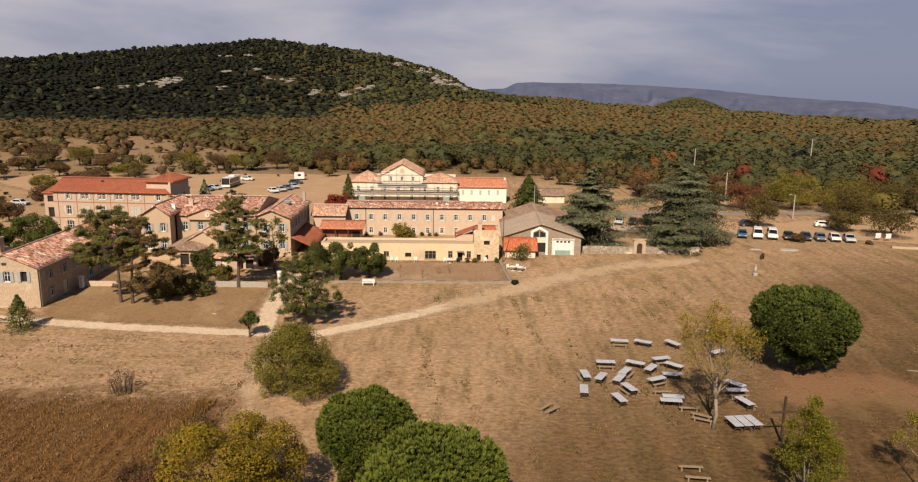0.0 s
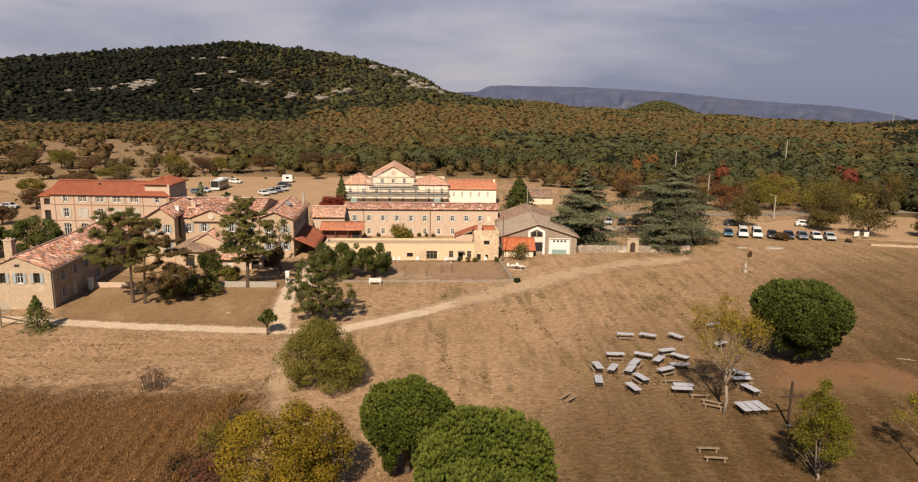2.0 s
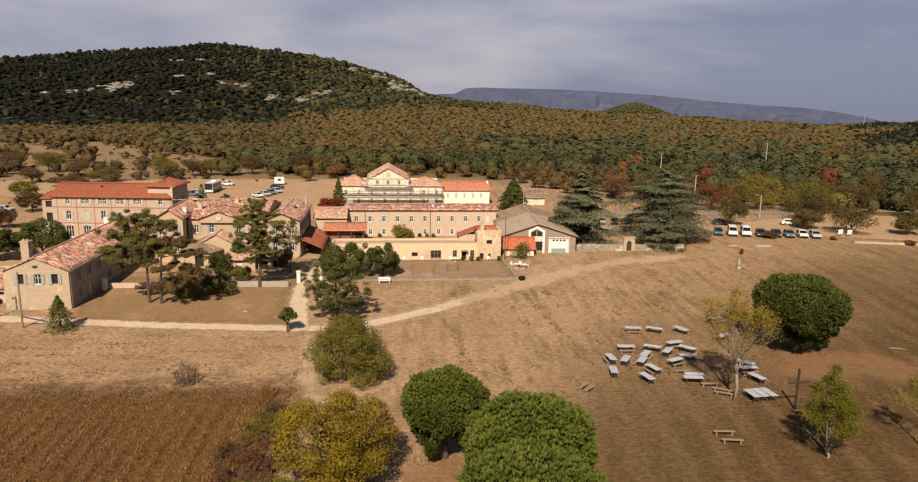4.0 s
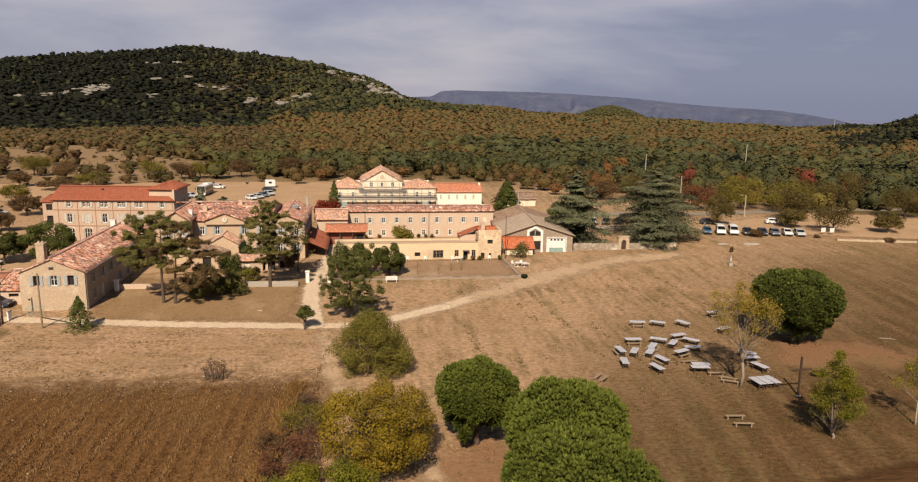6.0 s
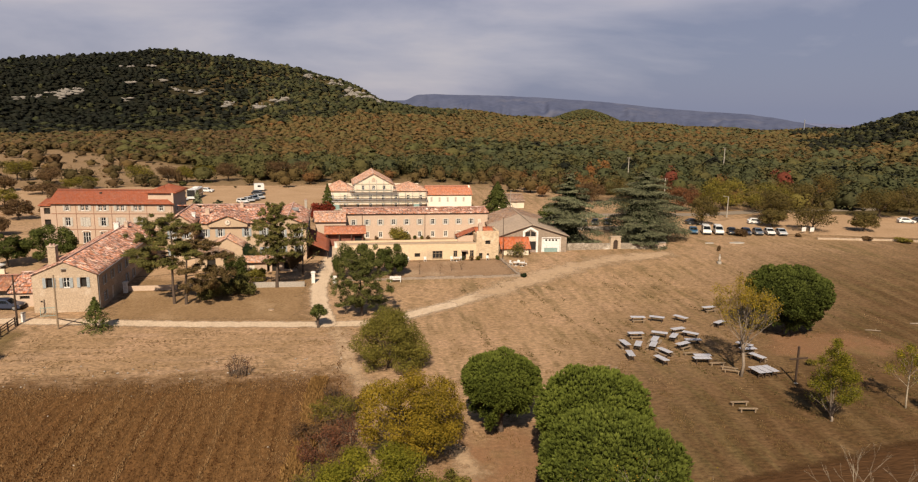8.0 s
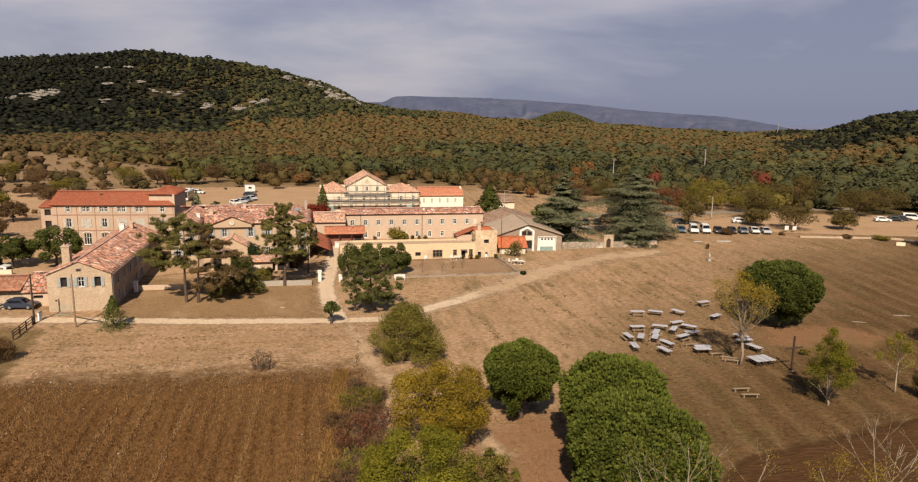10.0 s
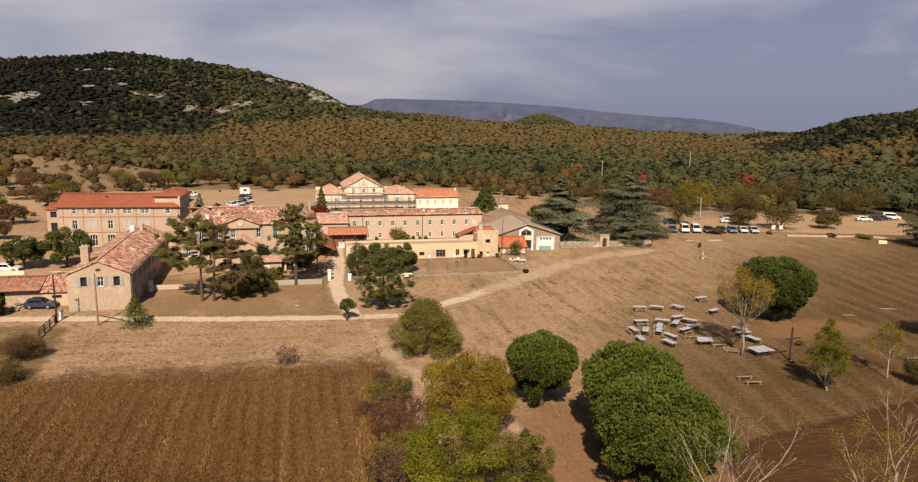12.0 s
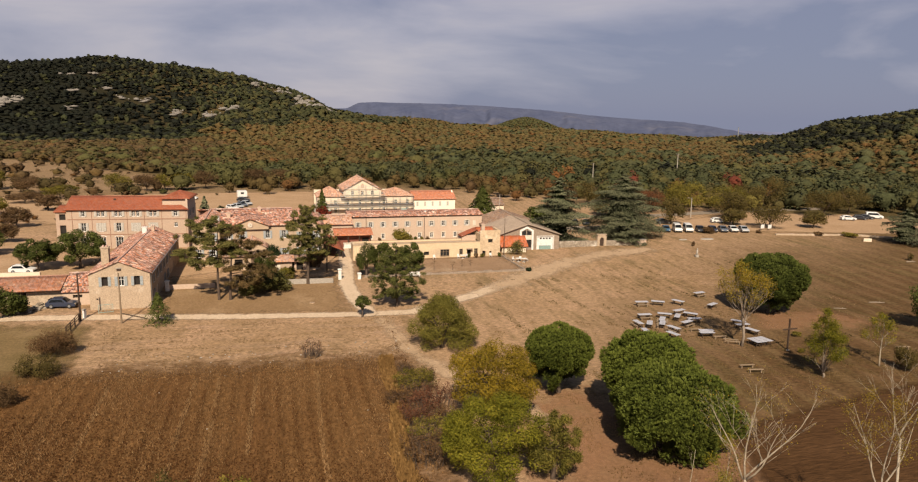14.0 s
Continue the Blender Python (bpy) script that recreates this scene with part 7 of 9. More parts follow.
tall_pine(-23.4, 99.6, 13.9, 43, [(0.1, 0, 13.2, 1.2, 1.0), (-0.7, 0, 12.2, 1.7, 0.9), (0.9, 0.2, 11.4, 1.9, 0.9), (-1.2, 0, 10.4, 2.2, 1.0), (1.4, -0.2, 9.6, 2.3, 0.9), (-1.6, 0, 8.4, 2.4, 1.0), (1.7, 0.1, 7.5, 2.4, 0.9), (-1.2, -0.4, 6.5, 2.2, 0.9), (1.2, 0.1, 5.6, 1.9, 0.8), (-0.4, 0, 4.6, 1.6, 0.7)], "tall straight pine on the lawn edge", 12500, trunk=0.26, leaf=0.19)
twig_tree(-19.8, 106.5, 8.4, 0.7, 44, "leaf_pine", "thin half-bare tree by the gate", 900, 0.16, "bark", top_bias=0.5)
tall_pine(-10.8, 83.9, 9.6, 45, [(0.0, 0, 9.0, 1.2, 0.8), (-1.1, 0, 8.0, 1.6, 0.9), (1.2, 0.2, 7.5, 1.8, 0.9), (-1.7, -0.3, 6.4, 2.0, 1.0), (1.8, -0.2, 6.0, 2.2, 1.0), (0.0, -0.8, 5.2, 2.3, 1.1), (-2.3, 0, 4.5, 2.1, 1.0), (2.4, 0, 4.0, 2.1, 1.0), (0.0, -1.0, 3.2, 2.3, 1.1), (-1.4, 0.8, 2.2, 1.9, 0.9), (1.6, 0.6, 2.0, 1.8, 0.8)], "bushy green pine beside the driveway", 9000, "leaf_pine_green", trunk=0.2, leaf=0.17)
broadleaf(-13.0, 103.2, 6.3, 1.9, 48, "leaf_green", "slim green tree beside the gate post", 9000, 0.09, 1.3, low=0.1, lumps=18, shell=0.45)
broadleaf(-9.2, 104.2, 6.2, 2.9, 46, "leaf_green", "dark green tree in the walled garden", 11000, 0.12, 1.0, low=0.05, lumps=32)
broadleaf(-4.9, 105.2, 5.6, 2.8, 47, "leaf_green", "dark green bushy tree in the walled garden", 11000, 0.12, 0.8, low=0.03, lumps=32)
for k, (x, y, h, r, mt) in enumerate([(-31.9, 95.2, 3.4, 2.8, "leaf_pine"), (-28.6, 96.6, 3.2, 2.6, "leaf_pine"), (-30.6, 105.5, 4.2, 1.9, "leaf_green"), (-27.2, 103.6, 2.2, 1.7, "leaf_olive"), (-28.8, 113.2, 4.4, 1.5, "leaf_dark"), (-24.6, 113.8, 3.4, 1.8, "leaf_green"), (-21.6, 110.0, 3.6, 1.7, "leaf_brown")]):
    bush(x, y, h, r, 50 + k, mt, "dense evergreen shrub in front of the convent" if mt != "leaf_brown" else "brown shrub by the convent gate", 5200, 0.12)
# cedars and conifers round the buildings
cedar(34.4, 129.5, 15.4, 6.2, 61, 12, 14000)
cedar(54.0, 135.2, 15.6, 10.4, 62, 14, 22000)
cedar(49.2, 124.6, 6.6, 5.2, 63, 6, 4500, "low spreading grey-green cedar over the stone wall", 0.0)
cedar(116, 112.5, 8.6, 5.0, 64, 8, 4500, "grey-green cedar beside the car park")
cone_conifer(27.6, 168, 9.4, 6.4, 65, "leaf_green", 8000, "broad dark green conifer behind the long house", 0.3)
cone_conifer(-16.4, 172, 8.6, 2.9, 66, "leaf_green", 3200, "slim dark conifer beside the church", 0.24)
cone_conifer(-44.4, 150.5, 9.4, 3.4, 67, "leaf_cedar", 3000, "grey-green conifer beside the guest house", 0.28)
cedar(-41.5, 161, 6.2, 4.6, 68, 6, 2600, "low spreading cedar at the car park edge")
broadleaf(-17.6, 164, 5.4, 3.5, 69, "leaf_red", "low red-leaved tree beside the church", 3000, 0.24, 1.0, low=0.05)
broadleaf(38, 150, 6.0, 4.2, 70, "leaf_green", "green tree behind the hangar", 3800, 0.26, 1.4)
broadleaf(-63.3, 118.4, 7.0, 4.4, 71, "leaf_green", "dense dark green tree in the yard", 14000, 0.14, 1.6, low=0.1, lumps=34)
broadleaf(-70.0, 117.6, 5.8, 3.6, 72, "leaf_green", "dense dark green tree in the yard", 11000, 0.14, 1.5, low=0.1, lumps=34)
bush(-0.9, 134.5, 3.4, 2.2, 74, "leaf_olive", "rounded shrub in front of the long house", 2200, 0.18)
bush(20.0, 116.4, 2.8, 2.2, 75, "leaf_pine", "thin straggly shrub beside the lean-to", 900, 0.14)
# young saplings in the yard of the flat-roofed house
for k, (x, y, h) in enumerate([(-0.1, 105.3, 2.0), (3.4, 104.9, 1.7), (5.8, 107.2, 1.2), (7.6, 107.7, 1.3)]):
    twig_tree(x, y, h, 0.5, 90 + k, "leaf_brown", "thin young sapling in the dry yard", 90, 0.05, "bark", depth=2, name="sapling", trunk=0.035, first=0.35, m=6, reach=0.2)
# bare trees close to the camera's far end
twig_tree(-2.4, 11.6, 16.4, 0.7, 81, "leaf_yellow", "tall bare pale-barked tree with few leaves", 900, 0.034, trunk=0.075, first=0.2, leaders=((0.0, 0.0, 1.0), (0.20, -0.09, 0.9), (-0.07, 0.10, 0.68), (0.08, -0.09, 0.62)), fork=0.53, m=9, reach=0.095, depth=3)
twig_tree(-2.6, 13.0, 11.2, 0.5, 84, "leaf_lime", "slender tree with thin yellow-green leaves", 4500, 0.036, trunk=0.08, first=0.35, depth=3, reach=0.1)
twig_tree(6.9, 11.0, 14.2, 0.8, 82, "leaf_yellow", "tall pale-barked tree with yellow-green leaves", 4200, 0.034, trunk=0.075, first=0.2, leaders=((0.0, -0.02, 0.92), (-0.13, 0.06, 1.0), (0.12, -0.03, 0.9)), fork=0.5, m=8, reach=0.10, depth=3)
twig_tree(9.4, 12.4, 16.0, 0.5, 83, "leaf_lime", "bare white-barked tree beside the tilled soil", 0, 0.06, trunk=0.075, first=0.2, leaders=((-0.08, 0.0, 1.0), (0.06, -0.04, 0.85)), fork=0.6, m=8, reach=0.09, depth=3)
twig_tree(-4.2, 14.4, 10.6, 0.6, 85, "leaf_lime", "small bare pale sapling below the pines", 0, 0.06, trunk=0.07, first=0.5, m=5, reach=0.09, depth=3)

# ---- walls, fences, posts ----


def tilt_box(bm, a, b, half, z0, z1):
    """A straight bar from a to b, both (x, y), half as wide."""
    a, b = Vector((*a, 0)), Vector((*b, 0))
    d = (b - a).normalized()
    n = Vector((-d.y, d.x, 0)) * half
    v = [bm.verts.new((p.x, p.y, z)) for z in (z0, z1) for p in (a + n, a - n, b - n, b + n)]
    for f in ((0, 1, 2, 3), (7, 6, 5, 4), (0, 4, 5, 1), (1, 5, 6, 2), (2, 6, 7, 3), (3, 7, 4, 0)):
        bm.faces.new([v[i] for i in f])
    return bm


def low_wall(name, pts, h, half, mat, label, coping=None, rough=0.06, seed=0):
    """A free-standing wall along the points, with an uneven top."""
    rng = np.random.default_rng(seed)
    g = thing(name, pose(pts[0][0], pts[0][1], gz(*pts[0])), label, "wall")
    o = Vector(pts[0])
    for a, b in zip(pts, pts[1:]):
        a, b = Vector(a), Vector(b)
        n = max(1, int((b - a).length / 1.6))
        bm = B()
        for k in range(n):
            p, q = a.lerp(b, k / n), a.lerp(b, (k + 1) / n)
            zz = gz(p.x, p.y) - gz(*pts[0])
            tilt_box(bm, tuple(p - o), tuple(q - o), half * rng.uniform(0.92, 1.08), zz - 0.4, zz + h + rng.uniform(-rough, rough))
        part("wall", bm, M[mat], g)
        if coping:
            part("coping", tilt_box(B(), tuple(a - o), tuple(b - o), half * 1.2, h + rough, h + rough + 0.1), M[coping], g)
    return g


low_wall("stone_wall", [(31.8, 122.2), (41.2, 122.6)], 1.3, 0.28, "rubble", "old pale rubble stone wall below the cedars", None, 0.1, 1)
low_wall("stone_wall", [(43.3, 122.6), (50.4, 122.2)], 1.25, 0.28, "rubble", "old pale rubble stone wall below the cedars", None, 0.1, 2)
low_wall("stone_wall", [(50.5, 122.1), (52.9, 122.0)], 1.25, 0.5, "plaster_tan", "pale plastered stub at the stone wall's end", "concrete", 0.02, 3)
low_wall("garden_wall", [(-13.5, 102.4), (-6, 102.3), (16.9, 102.3)], 0.30, 0.24, "hangar_wall", "low dry stone wall round a garden bed", None, 0.1, 4)
low_wall("garden_wall", [(16.9, 102.6), (16.3, 114.6)], 0.3, 0.18, "hangar_wall", "low stone edging beside the garden bed", None, 0.08, 5)
low_wall("kerb_wall", [(93, 128.8), (101, 126.9), (112.4, 124.6), (122, 117), (140, 105)], 0.4, 0.25, "stone", "low dry stone wall edging the car park", None, 0.05, 6)
low_wall("garden_wall", [(-29.5, 99.9), (-19.2, 99.6)], 0.85, 0.15, "concrete", "grey concrete wall beside the lawn", None, 0.02, 7)
low_wall("garden_wall", [(-46.3, 99.8), (-38.6, 99.8)], 0.75, 0.15, "plaster_tan", "pale low wall beside the farmhouse", None, 0.02, 8)
low_wall("roadside_wall", [(-88, 112.5), (-68, 111.8)], 0.9, 0.2, "plaster_white", "long pale wall behind the barn", None, 0.02, 9)
low_wall("retaining_wall", [(36.5, 146.2), (58, 146.4)], 0.8, 0.25, "concrete", "pale retaining wall below the parked cars", None, 0.02, 10)


def gateway():
    g = thing("stone_gateway", pose(42.25, 122.6, gz(42, 122.6)), "small stone gateway with a dark wooden door", "gate")
    bm = B()
    prism(bm, [(-1.1, -0.3), (-0.5, -0.3), (-0.5, 1.5), (-0.3, 1.85), (0, 2.0), (0.3, 1.85), (0.5, 1.5), (0.5, -0.3), (1.1, -0.3), (1.1, 2.3), (0.75, 2.55), (-0.75, 2.55), (-1.1, 2.3)], -0.3, 0.3)
    part("arch", bm, M["stone"], g)
    d = part("door", box(B(), -0.49, 0.49, -0.02, 0.05, -0.1, 1.8), M["darkwood"], g, "dark wooden gate door")
    for k in range(5):
        part("board", box(B(), -0.48 + 0.195 * k, -0.3 + 0.195 * k, -0.05, -0.021, -0.08, 1.7), M["darkwood"], d)
    part("cornice", box(B(), -1.2, 1.2, -0.36, 0.36, 2.551, 2.68), M["stone"], g)


gateway()


def gate_post(x, y, h=1.75):
    g = thing("gate_post", pose(x, y, gz(x, y)), "white painted square gate post", "post", "gate posts on the driveway")
    part("shaft", box(B(), -0.28, 0.28, -0.28, 0.28, -0.3, h - 0.15, 0.02), M["white"], g)
    bm = box(B(), -0.36, 0.36, -0.36, 0.36, h - 0.149, h - 0.03)
    box(bm, -0.25, 0.25, -0.25, 0.25, h - 0.029, h + 0.05)
    part("cap", bm, M["white"], g)


gate_post(-17.9, 101.6, 1.9)
gate_post(-14.5, 101.4, 1.1)
gate_post(-45.9, 99.0, 1.7)


def panel_fence(x0, y0, x1, y1, h, label, mat="metal", bars=30):
    g = thing("fence", pose(x0, y0, gz(x0, y0)), label, "fence")
    d = Vector((x1 - x0, y1 - y0, 0))
    for k in range(bars + 1):
        p = d * (k / bars)
        tall = h if k % 5 == 0 else h * 0.92
        part("post" if k % 5 == 0 else "bar", tube(B(), [(p.x, p.y, -0.2), (p.x, p.y, tall)], [0.04 if k % 5 == 0 else 0.018] * 2, 5), M[mat], g)
    for z in (0.25, h * 0.88):
        part("rail", tube(B(), [(0, 0, z), (d.x, d.y, z)], [0.025, 0.025], 5), M[mat], g)


panel_fence(-29.3, 100.4, -19.4, 100.1, 1.7, "thin dark metal railing above the grey wall", "darkwood", 40)
panel_fence(16.9, 103.0, 16.5, 113.5, 0.9, "low grey rail beside the garden bed", "metal", 10)


def ranch_gate():
    g = thing("wooden_fence", pose(-55.5, 84.4, gz(-55, 84)), "weathered wooden rail fence beside the track", "fence")
    for k in range(4):
        part("post", box(B(), -0.07, 0.07, -2.1 * k - 0.07, -2.1 * k + 0.07, -0.3, 1.25), M["darkwood"], g)
    for z in (0.35, 0.7, 1.05):
        part("rail", box(B(), -0.11, -0.071, -6.4, 0.1, z, z + 0.12), M["darkwood"], g)
    s = thing("mailbox_post", pose(-55.2, 86.2, gz(-55, 86)), "short white concrete post beside the track", "post")
    part("shaft", box(B(), -0.22, 0.22, -0.22, 0.22, -0.2, 1.2, 0.03), M["white"], s)
    part("cap", box(B(), -0.27, 0.27, -0.27, 0.27, 1.201, 1.3), M["concrete"], s)
    m = thing("metal_gate", pose(-53.8, 88.0, gz(-54, 88), 0, 0, 10), "grey-green wire mesh gate by the farmhouse", "gate")
    part("frame", box(box(box(box(B(), 0, 0.06, 0, 0.05, 0, 1.3), 1.9, 1.96, 0, 0.05, 0, 1.3), 0.06, 1.9, 0, 0.05, 1.24, 1.3), 0.06, 1.9, 0, 0.05, 0.1, 0.16), M["teal"], m)
    for k in range(9):
        part("bar", box(B(), 0.22 + 0.19 * k, 0.24 + 0.19 * k, 0.01, 0.04, 0.16, 1.24), M["teal"], m)


ranch_gate()


def pole(x, y, h, label, r=0.12, mat="bark", arm=False, lamp=False, guy=None):
    g = thing("lamp_post" if lamp else "utility_pole", pose(x, y, gz(x, y)), label, "street lamp" if lamp else "pole")
    part("pole", tube(B(), [(0, 0, -0.4), (0, 0, h * 0.5), (0, 0, h)], [r * 1.15, r, r * 0.75], 8), M[mat], g)
    if arm:
        part("crossarm", box(B(), -0.8, 0.8, -0.06, 0.06, h - 0.45, h - 0.33), M["darkwood"], g)
        for q in (-0.7, 0.0, 0.7):
            part("insulator", tube(B(), [(q, 0, h - 0.33), (q, 0, h - 0.15)], [0.05, 0.035], 6), M["white"], g)
    if lamp:
        part("bracket", tube(B(), [(0, 0, h - 0.05), (-0.9, 0, h + 0.05)], [0.04, 0.035], 6), M["metal"], g)
        part("lamp_head", box(B(), -1.5, -0.85, -0.13, 0.13, h, h + 0.13, 0.03), M["concrete"], g)
    if guy:
        part("stay", tube(B(), [(0.05, 0, h * 0.2), (guy[0], guy[1], 0)], [0.09, 0.09], 6), M["bark"], g)
    return g


pole(-49.7, 82.6, 7.2, "brown wooden utility pole with a leaning stay", mat="tanwood", guy=(3.2, 1.7))
pole(-55.4, 84.8, 6.8, "dark wooden utility pole beside the track", 0.13, "darkwood")
pole(16.8, 115.0, 8.0, "thin grey pole beside the flat-roofed house", 0.07, "bark")
pole(91, 163.6, 5.8, "pale concrete lamp post beside the road", 0.14, "concrete", lamp=True)
pole(84.0, 187.5, 8.4, "pale concrete utility pole among the trees", 0.16, "concrete", arm=True)
pole(91.0, 232, 11.5, "pale concrete utility pole among the trees", 0.17, "concrete", arm=True)
pole(26.5, 149, 9.2, "thin pole behind the hangar", 0.08, "concrete")
pole(146, 262, 13.5, "pale concrete utility pole above the pines", 0.2, "concrete", arm=True)
pole(557, 790, 16, "tall grey transmission pylon on the far plateau", 0.7, "metal", arm=True)

# ---- the meadow's furniture ----


def picnic_table():
    g = thing("picnic_table", pose(0, 0, -50), "weathered grey wooden picnic table in dry grass", "table", "picnic tables on the meadow")
    top = part("tabletop", box(box(B(), -0.75, -0.65, -0.34, 0.34, 0.66, 0.70), 0.65, 0.75, -0.34, 0.34, 0.66, 0.70), M["greywood"], g)
    for k in range(4):
        part("plank", box(B(), -1.02, 1.02, -0.4 + 0.203 * k, -0.4 + 0.203 * k + 0.19, 0.703, 0.745, 0.006), M["greywood"], top)
    for s in (-1, 1):
        bm = B()
        for q in (-1, 1):
            tube(bm, [(s * 0.7, q * 0.2, 0.66), (s * 0.72, q * 0.33, 0.0)], [0.05, 0.05], 4)
        box(bm, s * 0.7 - 0.03, s * 0.7 + 0.03, -0.28, 0.28, 0.33, 0.41)
        part("trestle", bm, M["darkwood"], g)
    return g


def bench_plank():
    g = thing("plank_bench", pose(0, 0, -52), "low weathered plank bench in dry grass", "bench", "plank benches on the meadow")
    part("seat", box(B(), -0.95, 0.95, -0.14, 0.14, 0.36, 0.43, 0.01), M["tanwood"], g)
    for s in (-1, 1):
        part("leg", box(B(), s * 0.7 - 0.06, s * 0.7 + 0.06, -0.12, 0.12, -0.05, 0.359), M["tanwood"], g)
    return g


TABLES = [(27.2, 76.7, -9), (29.9, 76.4, -30), (33.3, 76.1, -60), (24.0, 70.0, -5), (27.2, 69.8, -30), (30.4, 71.1, 14), (31.2, 69.2, -45), (28.5, 68.4, 51), (25.5, 67.5, 55), (24.4, 65.6, 57), (21.1, 66.6, -88), (22.6, 66.0, 59), (20.2, 62.8, 80), (24.8, 63.3, -72), (23.2, 60.8, -76), (28.2, 65.4, 24), (30.2, 66.6, -8),
          (28.0, 60.2, -8), (28.5, 61.1, -8), (35.8, 64.2, -50), (35.3, 62.6, 0), (35.0, 60.1, -72), (32.2, 55.8, -84), (33.1, 55.9, -84), (34.0, 56.0, -82), (39.8, 80.2, 11), (37.6, 73.2, 29)]
proto_table, proto_bench = picnic_table(), bench_plank()
for k, (x, y, a) in enumerate(TABLES):
    m = pose(x, y, gz(x, y), 0, 0, a)
    if k:
        copy_thing(proto_table, m)
    else:
        proto_table.matrix_world = m
BENCH = []
for k, (x, y, a) in enumerate(TABLES):
    for q in ((-0.62,), (0.62,), (), (-0.64, 0.64), (0.6,))[k % 5] if k not in (17, 18, 22, 23, 24, 14, 11) else ():
        BENCH.append((x - math.sin(radians(a)) * q, y + math.cos(radians(a)) * q, a))
BENCH += [(16.0, 59.5, 47), (16.5, 58.8, 43), (29.8, 56.8, -30), (30.0, 57.7, -34), (25.8, 48.6, -5), (25.8, 47.0, -9), (28.0, 62.9, 0), (29.4, 59.2, -5), (50.6, 50.3, -12)]
for k, (x, y, a) in enumerate(BENCH):
    m = pose(x, y, gz(x, y), 0, 0, a)
    if k:
        copy_thing(proto_bench, m)
    else:
        proto_bench.matrix_world = m


def cross():
    g = thing("wooden_cross", pose(35.3, 53.3, gz(35, 53), 0, 0, 4), "tall dark wooden cross standing in the meadow", "cross")
    part("upright", box(B(), -0.085, 0.085, -0.1, 0.1, -0.4, 4.2, 0.012), M["darkwood"], g)
    part("crossbar", box(B(), -1.15, 1.15, -0.18, -0.101, 2.75, 2.95, 0.012), M["darkwood"], g)
    bm = B()
    bmesh.ops.create_icosphere(bm, subdivisions=2, radius=0.2, matrix=pose(0, -0.1, 0) @ Matrix.Diagonal((1.4, 1, 0.5, 1)))
    part("footing_stone", bm, M["concrete"], g)


cross()


def statue():
    g = thing("stone_statue", pose(57.0, 107.6, gz(57.0, 107.6)), "small pale stone figure on a plinth in the meadow", "statue")
    bm = box(B(), -0.3, 0.3, -0.3, 0.3, -0.2, 0.5, 0.03)
    tube(bm, [(0, 0, 0.5), (0, 0, 0.9), (0, 0, 1.35), (0, 0, 1.5), (0, 0, 1.62), (0, 0, 1.8), (0, 0, 1.88)], [0.24, 0.2, 0.22, 0.1, 0.12, 0.12, 0.04], 10)
    ob = new("stone_statue", from_bm("stone_statue", bm, M["concrete"], True))
    ob.matrix_world = g.matrix_world
    tagged(ob, "small pale stone figure on a plinth in the meadow", "statue")
    bpy.data.objects.remove(g)


statue()


def white_bench(x, y, a):
    g = thing("garden_bench", pose(x, y, gz(x, y), 0, 0, a), "white slatted garden bench before a low stone wall", "bench")
    for k in range(3):
        part("seat_slat", box(B(), -0.95, 0.95, -0.25 + 0.16 * k, -0.12 + 0.16 * k, 0.42, 0.46), M["white"], g)
    for k in range(3):
        part("back_slat", box(B(), -0.95, 0.95, 0.24, 0.28, 0.55 + 0.15 * k, 0.66 + 0.15 * k), M["white"], g)
    for s in (-1, 1):
        part("leg", box(box(B(), s * 0.8 - 0.04, s * 0.8 + 0.04, -0.25, -0.17, 0, 0.419), s * 0.8 - 0.04, s * 0.8 + 0.04, 0.18, 0.239, 0, 0.95), M["white"], g)


white_bench(-4.6, 100.9, 0)


def garden_table(x, y, label="white garden table beside the house"):
    g = thing("garden_table", pose(x, y, gz(x, y)), label, "table")
    bm = B()
    bmesh.ops.create_cone(bm, cap_ends=True, segments=16, radius1=0.55, radius2=0.55, depth=0.05, matrix=pose(0, 0, 0.72))
    part("tabletop", bm, M["white"], g)
    part("stem", tube(B(), [(0, 0, 0.7), (0, 0, 0.05)], [0.06, 0.05], 8), M["white"], g)
    part("foot", box(box(B(), -0.35, 0.35, -0.04, 0.04, 0, 0.05), -0.04, 0.04, -0.35, -0.041, 0, 0.05), M["white"], g)


def garden_chair(x, y, a):
    g = thing("garden_chair", pose(x, y, gz(x, y), 0, 0, a), "white plastic garden chair", "chair", "white garden chairs")
    part("seat", box(B(), -0.24, 0.24, -0.24, 0.24, 0.41, 0.45, 0.01), M["white"], g)
    part("backrest", box(B(), -0.24, 0.24, 0.22, 0.26, 0.46, 0.88, 0.01), M["white"], g)
    for q in (-1, 1):
        for w in (-1, 1):
            part("leg", box(B(), q * 0.2 - 0.02, q * 0.2 + 0.02, w * 0.2 - 0.02, w * 0.2 + 0.02, 0, 0.409), M["white"], g)


garden_table(18.0, 109.6)
garden_table(19.1, 109.2)
for x, y, a in ((17.3, 110.3, 30), (18.7, 110.4, -20), (19.9, 109.8, 80), (2.0, 114.6, 0), (7.0, 114.5, 10), (8.6, 114.8, 200), (13.8, 114.6, 0), (-1.2, 114.7, 0), (-2.0, 114.8, 20)):
    garden_chair(x, y, a)
garden_table(7.8, 114.2)
